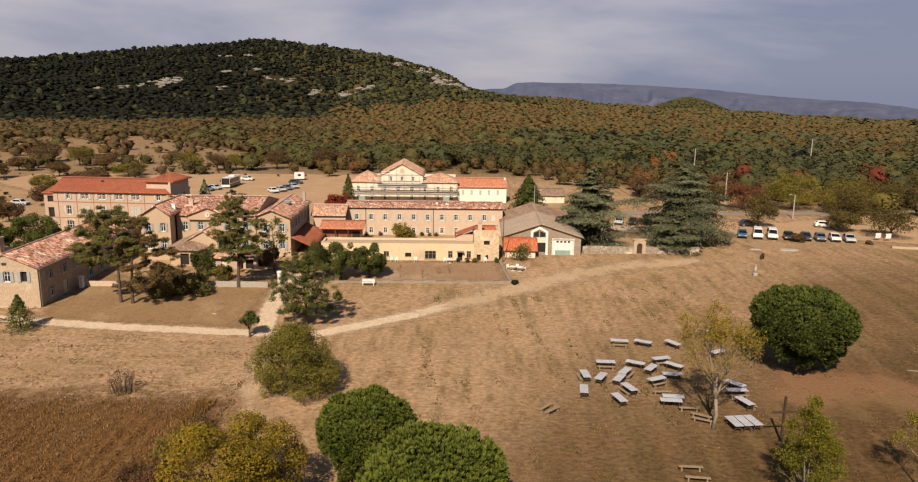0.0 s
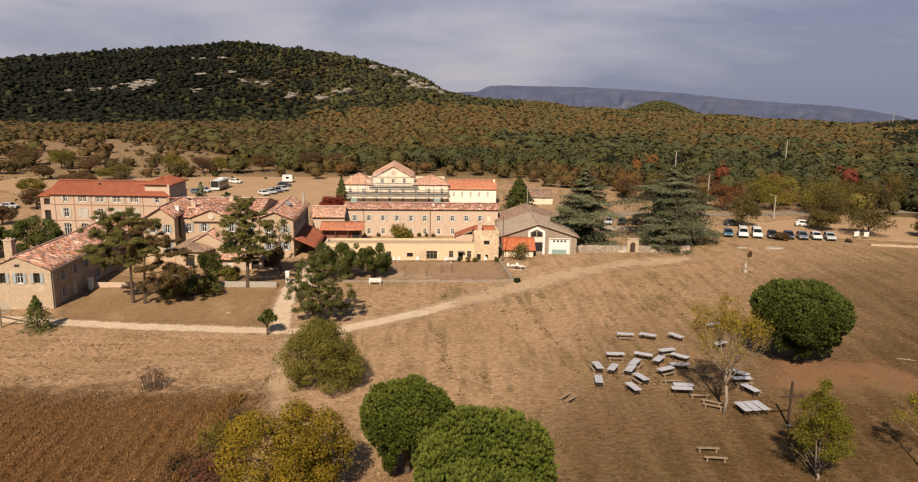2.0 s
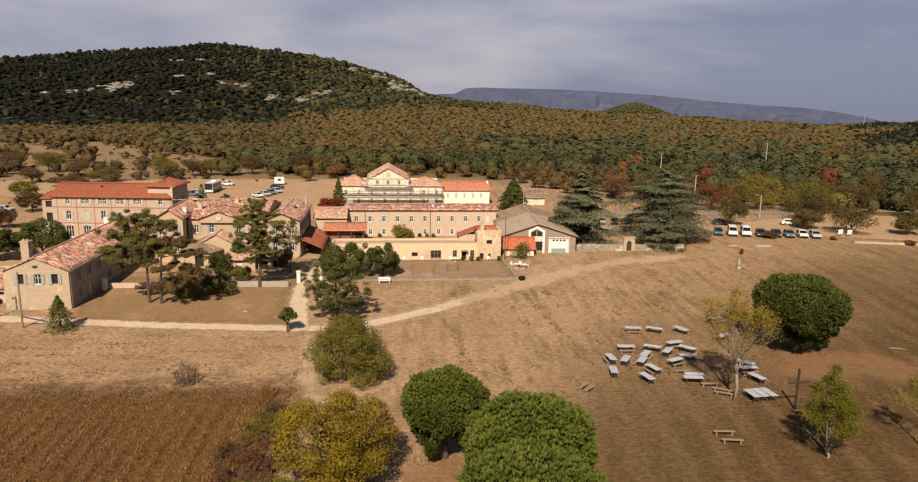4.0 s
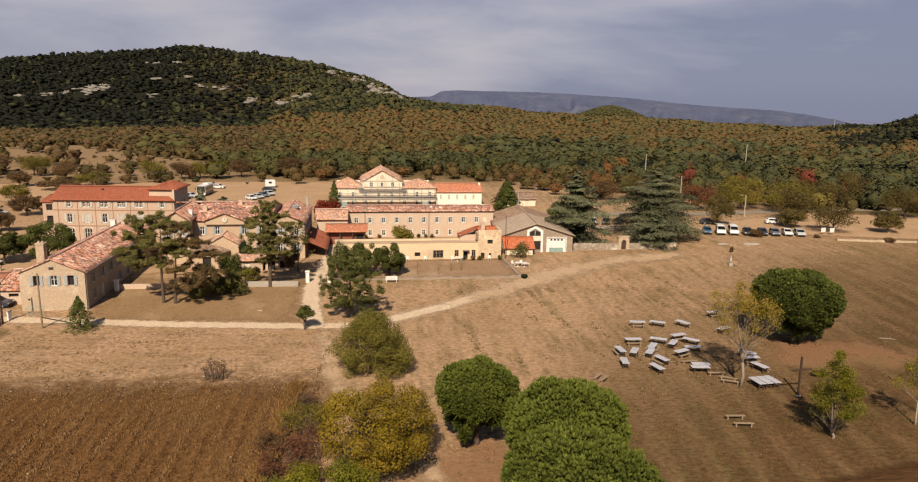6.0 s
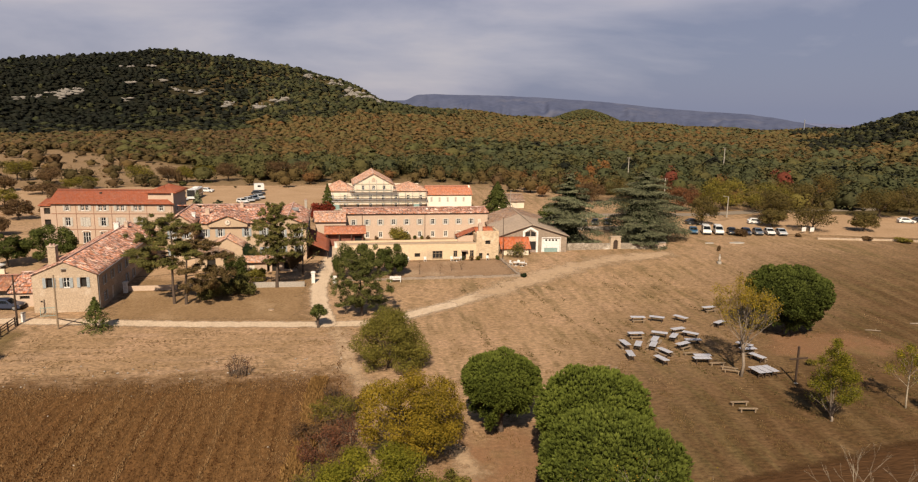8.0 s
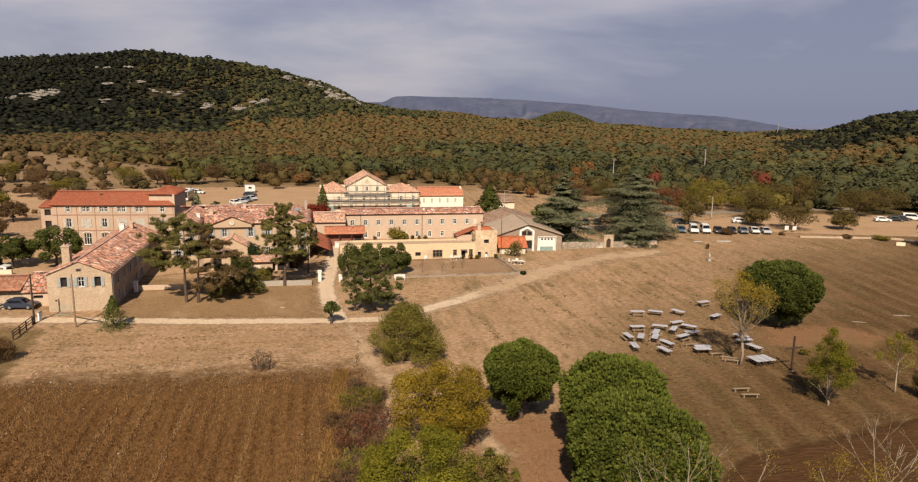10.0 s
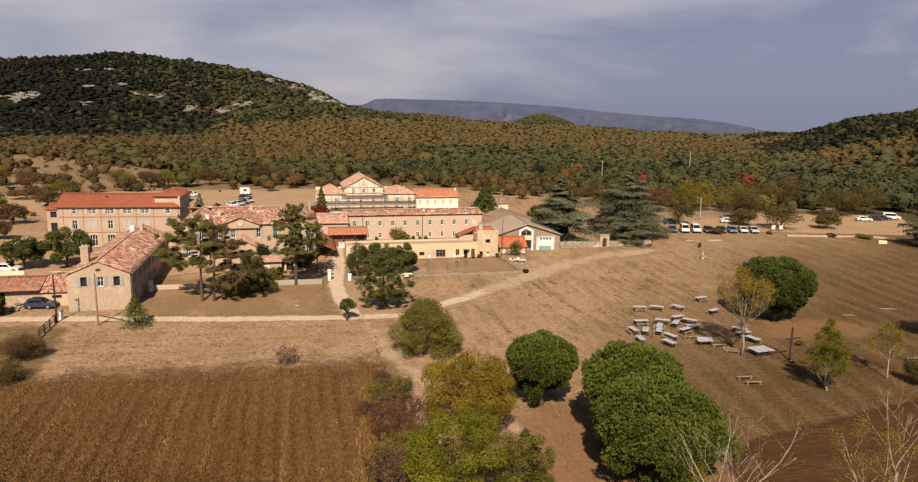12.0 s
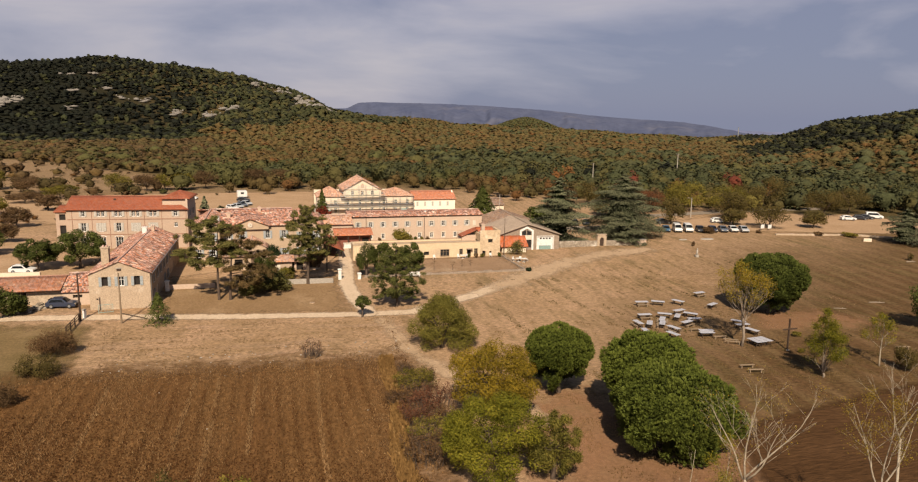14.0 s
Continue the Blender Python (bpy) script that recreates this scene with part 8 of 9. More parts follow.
for k, (x, y) in enumerate([(-10.5, 137.3), (-8.6, 137.4), (-5.8, 137.3), (2.6, 137.2), (4.0, 137.3), (5.4, 137.2), (9.1, 114.9), (12.0, 114.6), (10.8, 114.7), (15.8, 114.8)]):
    bush(x, y, 0.9, 0.55, 300 + k, ("leaf_green", "leaf_olive", "leaf_brown")[k % 3], "small green shrub against the house wall", 240, 0.11, "shrub", 4)


def well_cover(x, y):
    g = thing("manhole_cover", pose(x, y, gz(x, y) + 0.05), "small pale concrete manhole in the lawn", "manhole")
    bm = B()
    bmesh.ops.create_cone(bm, cap_ends=True, segments=14, radius1=0.42, radius2=0.38, depth=0.16, matrix=pose(0, 0, 0.0))
    part("ring", bm, M["roofgravel"], g)
    part("lid", box(B(), -0.25, 0.25, -0.25, 0.25, 0.081, 0.11), M["tanwood"], g)


well_cover(-23.4, 88.0)


def stone_trough(x, y):
    g = thing("planter", pose(x, y, gz(x, y) + 0.06), "white painted raised planter beside the red porch", "planter")
    part("box", box(B(), -1.0, 1.0, -0.45, 0.45, -0.1, 0.95, 0.03), M["white"], g)
    part("rim", box(B(), -1.1, 1.1, -0.55, 0.55, 0.951, 1.08, 0.02), M["cream"], g)


stone_trough(-13.6, 129.4)


def rubble_heap(x, y, rx, ry, h, count, seed):
    """A heap of tumbled building stones, built up from the ground."""
    rng = np.random.default_rng(seed)
    VV, FF, off = [], [], 0
    for k in range(count):
        a, q = rng.uniform(0, 6.28), rng.random() ** 0.6
        bm = B()
        bmesh.ops.create_icosphere(bm, subdivisions=1, radius=1)
        r = rng.uniform(0.12, 0.34)
        P = np.array([v.co for v in bm.verts]) * (1 + rng.uniform(-0.3, 0.2, (len(bm.verts), 1))) * (r * 1.3, r, r * 0.75)
        FF.append(np.array([[v.index for v in t.verts] for t in bm.faces]) + off)
        bm.free()
        px, py = x + math.cos(a) * rx * q, y + math.sin(a) * ry * q
        VV.append(P + (px, py, gz(px, py) + h * (1 - q) * rng.uniform(0.5, 1.0) + r * 0.2))
        off += len(P)
    tagged(new("rubble_heap", np_mesh("rubble_heap", np.concatenate(VV), np.concatenate(FF), M["rubble"])), "heap of grey and tan building stones beside the barn", "rubble", kind="stuff")


rubble_heap(-65.0, 91.0, 3.0, 1.0, 0.9, 110, 301)
rubble_heap(-62.6, 92.6, 1.4, 0.8, 0.7, 50, 302)


def slab(x, y, rx, ry, seed):
    rng = np.random.default_rng(seed)
    g = thing("stone_slab", pose(x, y, gz(x, y)), "flat pale stone slab lying in the meadow", "slab")
    bm = B()
    bmesh.ops.create_cone(bm, cap_ends=True, segments=14, radius1=1, radius2=0.9, depth=0.3, matrix=Matrix.Diagonal((rx, ry, 1, 1)))
    for v in bm.verts:
        v.co.x *= rng.uniform(0.9, 1.1)
        v.co.y *= rng.uniform(0.9, 1.1)
    part("stone", bm, M["concrete"], g)


slab(71.8, 126.2, 1.9, 0.9, 1)
slab(65.4, 126.4, 1.1, 0.5, 2)


def sign(x, y, a):
    g = thing("notice_board", pose(x, y, gz(x, y), 0, 0, a), "white notice board on two posts beside the car park", "sign", "notice boards")
    part("board", box(B(), -0.65, 0.65, -0.03, 0.03, 0.55, 1.55, 0.01), M["white"], g)
    for q in (-0.5, 0.5):
        part("post", box(B(), q - 0.04, q + 0.04, 0.031, 0.1, -0.2, 1.5), M["tanwood"], g)


sign(94.9, 136.3, 12)
sign(96.7, 135.8, 12)


# ---- vehicles ----
PAINT = {}


def paint(rgb):
    if rgb not in PAINT:
        PAINT[rgb] = material("car_paint", rgb, tuple(c * 0.92 for c in rgb), 0.28, 1.5, 20.0, 0.0, spec=0.5, world=False)
    return PAINT[rgb]


def wheels(g, w, xs, r):
    for x in xs:
        for s in (-1, 1):
            bm = B()
            bmesh.ops.create_cone(bm, cap_ends=True, segments=14, radius1=r, radius2=r, depth=0.2, matrix=pose(s * (w / 2 - 0.09), x, r, 0, 90))
            wh = part("wheel", bm, M["tyre"], g, "black tyre")
            bm = B()
            bmesh.ops.create_cone(bm, cap_ends=True, segments=10, radius1=r * 0.6, radius2=r * 0.55, depth=0.04, matrix=pose(s * (w / 2 + 0.02), x, r, 0, 90))
            part("rim", bm, M["metal"], wh, "grey metal rim")


def shell(bm, outline, w, top, taper):
    """A car body: an outline of (y, z), narrowed towards the roof."""
    a, b = [], []
    for y, z in outline:
        k = 1 - taper * max(0, z - 0.85) / (top - 0.85)
        a.append(bm.verts.new((-w / 2 * k, y, z)))
        b.append(bm.verts.new((w / 2 * k, y, z)))
    bm.faces.new(a), bm.faces.new(b[::-1])
    n = len(outline)
    for i in range(n):
        bm.faces.new((a[i], b[i], b[(i + 1) % n], a[(i + 1) % n]))
    return bm


def car(x, y, heading, rgb, label, kind="car"):
    """Nose towards -y before turning."""
    g = thing("van" if kind == "van" else "car", pose(x, y, gz(x, y) + 0.06, 0, 0, heading), label, kind, "parked vehicles")
    w, ln, h = (1.85, 4.7, 1.95) if kind == "van" else (1.75, 4.1, 1.47)
    f = -ln / 2
    if kind == "van":
        body = [(f, 0.3), (f, 0.75), (f + 0.12, 0.95), (f + 0.85, 1.1), (f + 1.55, h - 0.08), (f + 1.9, h), (-f - 0.15, h), (-f, h - 0.2), (-f, 0.3)]
        side = (f + 1.15, -f - 0.3, 1.15, h - 0.22)
    else:
        body = [(f, 0.28), (f, 0.62), (f + 0.1, 0.76), (f + 1.1, 0.9), (f + 1.85, h - 0.06), (f + 2.25, h), (-f - 0.75, h - 0.05), (-f - 0.12, 0.95), (-f, 0.85), (-f, 0.3)]
        side = (f + 1.45, -f - 0.5, 0.94, h - 0.13)
    part("body", shell(B(), body, w, h, 0.2), paint(rgb), g)
    # windscreen, rear screen and side windows stand a little proud
    k0, k1 = 0.97, 0.82
    bm = B()
    (ya, za), (yb, zb) = body[3], body[4]
    ln2 = math.hypot(yb - ya, zb - za)
    ny, nz = -(zb - za) / ln2 * 0.035, (yb - ya) / ln2 * 0.035
    y0, z0, y1, z1 = ya + 0.06 * (yb - ya) + ny, za + 0.06 * (zb - za) + nz, ya + 0.93 * (yb - ya) + ny, za + 0.93 * (zb - za) + nz
    v = [bm.verts.new(p) for p in ((-w / 2 * k0 * 0.92, y0, z0), (w / 2 * k0 * 0.92, y0, z0), (w / 2 * k1 * 0.92, y1, z1), (-w / 2 * k1 * 0.92, y1, z1))]
    fc = bm.faces.new(v)
    bmesh.ops.solidify(bm, geom=[fc], thickness=0.02)
    part("windscreen", bm, M["glass"], g, "dark glass windscreen")
    for s in (-1, 1):
        bm = B()
        ya, yb, za, zb = side
        v = [bm.verts.new((s * (w / 2 * q + 0.012), yy, zz)) for q, yy, zz in ((0.975, ya, za), (0.975, yb, za), (0.84, yb - 0.3, zb), (0.84, ya + 0.45, zb))]
        fc = bm.faces.new(v)
        bmesh.ops.solidify(bm, geom=[fc], thickness=0.015)
        part("side_window", bm, M["glass"], g, "dark glass")
        part("headlight", box(B(), s * w * 0.36 - 0.16, s * w * 0.36 + 0.16, f - 0.02, f + 0.05, 0.56, 0.7), M["cream"], g, "clear headlight")
        part("tail_light", box(B(), s * w * 0.4 - 0.1, s * w * 0.4 + 0.1, -f - 0.04, -f + 0.02, 0.62, 0.84), M["redwood"], g, "red tail light")
        part("mirror", box(B(), s * (w / 2 + 0.02) - 0.1, s * (w / 2 + 0.02) + 0.1, side[0] + 0.1, side[0] + 0.2, 0.95, 1.08), M["tyre"], g)
    part("bumper", box(B(), -w / 2 + 0.05, w / 2 - 0.05, f - 0.06, f + 0.02, 0.3, 0.5, 0.02), M["tyre"], g)
    part("rear_window", box(B(), -w * 0.36, w * 0.36, -f - (0.02 if kind == "van" else 0.42), -f + (0.012 if kind == "van" else -0.36), h * 0.68, h * 0.9), M["glass"], g, "dark glass")
    wheels(g, w, (f + 0.8, -f - 0.8), 0.32)
    return g


WHITE, BLACK, NAVY, GREY, SILVER, BLUE = (0.56, 0.55, 0.53), (0.02, 0.021, 0.025), (0.025, 0.032, 0.055), (0.10, 0.115, 0.14), (0.36, 0.37, 0.38), (0.03, 0.085, 0.15)
car(68.3, 139.2, -21, BLUE, "small teal-blue car parked in a row on gravel")
car(71.2, 138.6, -21, WHITE, "white van parked in a row on gravel", "van")
car(74.0, 138.1, -20, WHITE, "white van parked in a row on gravel", "van")
car(77.0, 137.3, -21, BLACK, "black car parked behind a brown bush")
car(80.2, 136.6, -19, NAVY, "dark navy car parked in a row on gravel")
car(82.9, 136.1, -19, GREY, "grey-blue car parked in a row on gravel")
car(85.7, 135.8, -18, WHITE, "white car parked in a row on gravel")
car(88.2, 135.0, -18, SILVER, "silver-white car parked in a row on gravel")
car(92.4, 152, 75, WHITE, "white car parked under a tree")
car(75.5, 152.6, 80, BLACK, "dark car parked under a tree")
car(46.6, 154.3, -20, SILVER, "silver car parked on gravel behind the cedars")
car(49.7, 154.2, -20, BLACK, "black car parked on gravel behind the cedars")
car(53.0, 154.2, -20, NAVY, "dark car parked on gravel behind the cedars")
car(134.7, 150, 70, WHITE, "white car parked at the woods' edge")
car(139.5, 150.5, 60, BLACK, "black car parked at the woods' edge")
car(142.6, 151.3, 60, BLACK, "black car parked at the woods' edge")
car(146, 152, 60, WHITE, "white van parked at the woods' edge", "van")
car(-59.6, 92.3, 84, NAVY, "dark grey estate car parked beside the farmhouse")
car(-97.2, 173.7, 84, SILVER, "pale car parked in the dry pasture")
car(-71.8, 115.6, 82, WHITE, "white car parked in the yard")
car(-41.2, 199.5, 35, WHITE, "white car parked in the gravel lot")
car(-39.7, 202.6, 35, SILVER, "silver car parked in the gravel lot")
car(-38.6, 206.0, 35, GREY, "grey car parked in the gravel lot")
car(-37.4, 209.5, 35, SILVER, "silver car parked in the gravel lot")
car(-38.8, 219.6, 85, BLACK, "black car parked in the gravel lot")
car(-60.5, 202.0, 60, GREY, "grey car parked beside the coach")
car(-59.2, 205.0, 60, SILVER, "silver car parked beside the coach")
car(-55.6, 226.8, 75, WHITE, "white car parked behind the coach")


def coach(x, y, a):
    g = thing("coach", pose(x, y, gz(x, y) + 0.05, 0, 0, a), "long white and dark coach parked in the gravel lot", "bus")
    w, ln, h = 2.5, 9.4, 3.1
    bm = B()
    prism_pts = [(-w / 2, 0.4), (w / 2, 0.4), (w / 2, h - 0.25), (w / 2 - 0.2, h), (-w / 2 + 0.2, h), (-w / 2, h - 0.25)]
    prism(bm, prism_pts, -ln / 2, ln / 2)
    part("body", bm, paint(WHITE), g)
    for s in (-1, 1):
        for k in range(5):
            part("side_window", box(B(), s * (w / 2 + 0.01) - 0.015, s * (w / 2 + 0.01) + 0.015, -ln / 2 + 0.4 + 1.6 * k, -ln / 2 + 1.9 + 1.6 * k, 1.5, 2.7), M["glass"], g)
        part("skirt", box(B(), s * (w / 2 + 0.005) - 0.01, s * (w / 2 + 0.005) + 0.01, -ln / 2 + 0.1, ln / 2 - 0.1, 0.42, 1.2), paint(BLACK), g)
        part("mirror", box(B(), s * 1.45 - 0.1, s * 1.45 + 0.1, -ln / 2 - 0.3, -ln / 2 - 0.1, 2.0, 2.5), M["tyre"], g)
    part("windscreen", box(B(), -w / 2 + 0.08, w / 2 - 0.08, -ln / 2 - 0.04, -ln / 2, 1.1, 3.0), M["glass"], g)
    part("rear_window", box(B(), -w / 2 + 0.2, w / 2 - 0.2, ln / 2, ln / 2 + 0.03, 1.9, 2.9), M["glass"], g)
    for q in (-0.9, 0.9):
        part("headlight", box(B(), q - 0.2, q + 0.2, -ln / 2 - 0.05, -ln / 2 - 0.001, 0.6, 0.8), M["white"], g)
    part("air_unit", box(B(), -0.8, 0.8, 0.5, 2.8, h, h + 0.2, 0.04), M["white"], g)
    wheels(g, w, (-ln / 2 + 2.6, ln / 2 - 3.0), 0.5)


coach(-56.6, 211.8, -3)


def caravan(x, y, a):
    g = thing("caravan", pose(x, y, gz(x, y) + 0.05, 0, 0, a), "small white box trailer in the gravel lot", "caravan")
    bm = B()
    prism(bm, [(-1.6, 0.45), (1.6, 0.45), (1.6, 2.3), (1.4, 2.5), (-1.4, 2.5), (-1.6, 2.3)], -1.1, 1.1)
    part("body", bm, paint(WHITE), g)
    part("side_window", box(B(), -0.5, 0.5, -1.13, -1.1, 1.4, 2.0), M["glass"], g)
    part("tow_bar", tube(B(), [(1.6, 0, 0.45), (2.5, 0, 0.4)], [0.05, 0.04], 6), M["metal"], g)
    wheels(g, 2.2, (0.0,), 0.33)


caravan(-39.6, 229.5, 10)


def fallen_log(x, y, ln, a, r, label):
    """A barked log lying half sunk in the grass, with one stub."""
    g = thing("log", pose(x, y, gz(x, y) + r * 0.8, 0, 0, a), label, "log")
    part("stem", tube(B(), [(-ln / 2, 0, 0), (-ln * 0.1, 0.06, 0.02), (ln * 0.2, 0.02, 0), (ln / 2, 0.1, -0.02)], [r, r * 1.05, r * 0.9, r * 0.7], 8), M["greybark"], g, shade=True)
    part("stub", tube(B(), [(ln * 0.15, 0.02, 0), (ln * 0.2, 0.12, 0.22)], [r * 0.4, r * 0.25], 6), M["palebark"], g)


fallen_log(66.7, 70.7, 2.6, -14, 0.11, "pale fallen log lying in dry grass")
fallen_log(57.8, 68.9, 2.0, -20, 0.07, "short pale log lying in dry grass")
fallen_log(100.4, 96.0, 2.2, -5, 0.13, "grey log lying beside a sapling")
low_wall("stub_wall", [(108.6, 117.2), (110.2, 116.4)], 0.7, 0.2, "plaster_white", "short white wall end beside the cedar", None, 0.04, 12)

# ---- hedges, single oaks and the car park's trees ----
for k, (x, y, h, r, mt, txt) in enumerate([
        (-55.2, 70.6, 3.4, 3.1, "leaf_bramble", "rust-brown bramble thicket beside the track"), (-54.6, 63.2, 2.6, 2.4, "leaf_oak", "low green bush at the field corner"),
        (-55.6, 55, 2.4, 1.6, "leaf_brown", "dark dry bush at the field edge"), 
        (77.6, 135.0, 1.7, 2.0, "leaf_brown", "brown bush beside the parked cars"), (90.6, 132.0, 0.9, 0.7, "leaf_brown", "small dry bush on the car park wall"),
        (44.4, 43.6, 3.0, 1.6, "leaf_oak", "dark shrub in the meadow"), (36.6, 52.0, 0.6, 0.6, "leaf_olive", "low weed clump in the meadow"), (39.2, 52.4, 0.6, 0.6, "leaf_olive", "low weed clump in the meadow"),
        (40.5, 58.0, 0.8, 0.8, "leaf_olive", "low weed clump in the meadow"), (104, 126.4, 1.0, 1.6, "leaf_brown", "dry scrub along the wall"), (110, 123.2, 1.1, 2.0, "leaf_olive", "dry scrub along the wall"),
        (63.2, 118.6, 1.2, 0.4, "leaf_brown", "small dry sapling in the meadow"), (17.4, 102.0, 0.7, 0.7, "leaf_dark", "dark low shrub at the garden corner"), (-65.6, 88.8, 4.2, 2.6, "leaf_green", "green bush tree beside the track")]):
    bush(x, y, h, r, 400 + k, mt, txt, int((950 if y < 80 else 420) * h * r) + 120, 0.068 if y < 80 else 0.15)
for k, (x, y, h, r, mt, txt, n) in enumerate([
        (-14.5, 55.6, 1.6, 1.0, "leaf_bramble", "thin dry shrub in the field hedge", 500), (-12.6, 52.6, 1.9, 0.9, "leaf_bramble", "thin dry shrub in the field hedge", 600),
        (-14.4, 50.4, 2.8, 2.3, "leaf_olive", "olive-green shrub with bare twigs in the field hedge", 3400), (-16.6, 47.0, 2.0, 1.6, "leaf_bramble", "reddish-brown bramble in the field hedge", 1800),
        (-13.2, 45.6, 2.6, 2.2, "leaf_redtwig", "reddish half-bare shrub in the field hedge", 2600), (-15.4, 42.6, 2.6, 2.2, "leaf_redtwig", "reddish half-bare shrub in the field hedge", 2400),
        (-13.4, 40.6, 2.6, 1.7, "leaf_bramble", "reddish-brown bramble in the field hedge", 1500), (-15.4, 38.0, 2.6, 1.9, "leaf_olive", "grey-green shrub in the field hedge", 2200),
        (-16.4, 34.4, 3.0, 2.4, "leaf_bramble", "bare grey-brown shrub in the field hedge", 2600)]):
    thicket(x, y, h, r, 460 + k, mt, txt, n)
for k, (x, y, h, r, mt, txt) in enumerate([
        (-35.6, 24.6, 6.8, 1.6, "leaf_oak", "slim olive-brown tree in the stubble field"), (-31.4, 24.0, 6.8, 1.5, "leaf_olive", "slim olive-green tree in the stubble field")]):
    broadleaf(x, y, h, r, 430 + k, mt, txt, 3000, 0.08, 2.4, low=0.3, lumps=12, shell=0.4)
broadleaf(61.6, 56.0, 8.4, 3.3, 440, "leaf_green", "dense dark green tree in the dry meadow", 7000, 0.14, 1.8, low=0.16, lumps=26)
bush(101.4, 97.4, 1.9, 0.8, 441, "leaf_oak", "small olive sapling in the dry meadow", 300, 0.12, "sapling", 5)
OAKS = [(99.5, 139.5, 6.6, 5.4, "leaf_oak"), (93.4, 146.6, 5.0, 3.6, "leaf_oak"), (77.2, 151.8, 7.6, 4.0, "leaf_oak"), (112.4, 138.2, 4.8, 3.6, "leaf_oak"), (101.5, 158, 8.4, 6.2, "leaf_oak"),
        (84, 176, 7.4, 5.6, "leaf_redoak"), (76, 178, 5.6, 4.2, "leaf_oak"), (98, 178, 9.8, 7.2, "leaf_olive"), (108, 170, 9.0, 6.8, "leaf_lime_oak"), (133.5, 158.2, 8.6, 6.6, "leaf_oak"), (148, 164, 8.4, 6.4, "leaf_oak"), (66, 172, 5.0, 3.4, "leaf_oak"), (121, 178, 9, 6, "leaf_oak"), (64, 196, 6.5, 4.5, "leaf_brown"), (74, 199, 7.5, 5.2, "leaf_oak"), (88, 200, 7.0, 4.6, "leaf_bramble"), (132, 181, 10.6, 8.0, "leaf_oak"), (108, 196, 8.0, 5.6, "leaf_oak"),
        (-146, 276, 7.2, 6.4, "leaf_brown"), (-128, 266, 7.6, 5.8, "leaf_olive"), (-111, 250, 6.6, 4.4, "leaf_brown"), (-97, 235, 4.4, 6.6, "leaf_olive"), (-83, 253, 7.2, 5.4, "leaf_olive"), (-73.5, 254, 6.6, 5.0, "leaf_brown"), (-68, 258, 6.2, 4.6, "leaf_olive"), (-62, 259, 6.4, 4.6, "leaf_olive"), (-54, 262, 7.0, 5.2, "leaf_brown"), (-36, 262, 7.8, 6.0, "leaf_brown"), (-27, 269, 7.2, 5.6, "leaf_brown"), (-104, 224, 3.4, 5.4, "leaf_brown"), (-140, 248, 5.0, 4.0, "leaf_brown"), (-152, 240, 4.6, 3.8, "leaf_olive"), (-118, 232, 5.2, 3.6, "leaf_brown"), (-134, 226, 4.8, 4.0, "leaf_brown"), (-92, 204, 4.8, 3.6, "leaf_brown"), (-103, 196, 5.4, 3.8, "leaf_olive"), (-130, 170, 5.6, 4.2, "leaf_brown"), (-101, 146, 4.8, 3.6, "leaf_brown"), (-90.5, 173, 5.2, 3.8, "leaf_brown"), (-112, 178, 5.4, 4.2, "leaf_brown"), (-122, 196, 5.6, 4.4, "leaf_brown"), (-86, 150, 4.6, 3.2, "leaf_brown"), (-95, 158, 4.8, 3.4, "leaf_brown"), (-84, 134, 5.4, 3.8, "leaf_green"), (-160, 262, 6, 5, "leaf_brown"), (-176, 280, 6, 5, "leaf_olive"), (-78, 246, 3.0, 3.0, "leaf_dark")]
NAMES = {"leaf_redoak": "russet oak", "leaf_lime_oak": "yellow-green oak", "leaf_bramble": "rust-brown oak", "leaf_olive": "olive-brown oak", "leaf_dark": "dark evergreen oak", "leaf_brown": "brown autumn oak", "leaf_lime": "yellow-green oak", "leaf_red": "red autumn oak", "leaf_green": "green oak", "leaf_oak": "dull olive-brown oak"}
for k, (x, y, h, r, mt) in enumerate(OAKS):
    where = "beside the car park" if x > 0 else "in the dry pasture"
    broadleaf(x, y, h, r, 500 + k, mt, NAMES[mt] + " standing " + where, int(4200 * max(1.0, r / 5.2) ** 1.6), 0.17, h * 0.26, name="oak_tree", low=0.16 if x < 0 else 0.06, lumps=22, shell=0.5)

# ---- dry weeds and tufts ----


def blades(name, label, mat, P, h, w, seed, category="grass"):
    """Upright blades and sprigs at the places P."""
    rng = np.random.default_rng(seed)
    n = len(P)
    Z = ground_z(P[:, 0], P[:, 1])
    a = rng.uniform(0, 6.283, n)
    hh, ww = h * rng.uniform(0.5, 1.4, n), w * rng.uniform(0.5, 1.4, n)
    d = np.stack([np.cos(a), np.sin(a)], 1)
    lean = rng.normal(0, 0.35, (n, 2)) * hh[:, None]
    V = np.empty((n, 4, 3))
    for k, (s, t, top) in enumerate(((-0.5, 0, 0), (0.5, 0, 0), (0.32, 1, 1), (-0.32, 1, 1))):
        V[:, k, :2] = P + d * (ww * s)[:, None] + lean * t
        V[:, k, 2] = Z + hh * t - 0.02 * (1 - t) + 0.03
    tint = np.repeat(np.clip(0.45 + 0.2 * fnoise(P[:, 0], P[:, 1], 0.35, seed) + rng.normal(0, 0.15, n), 0, 1), 4)
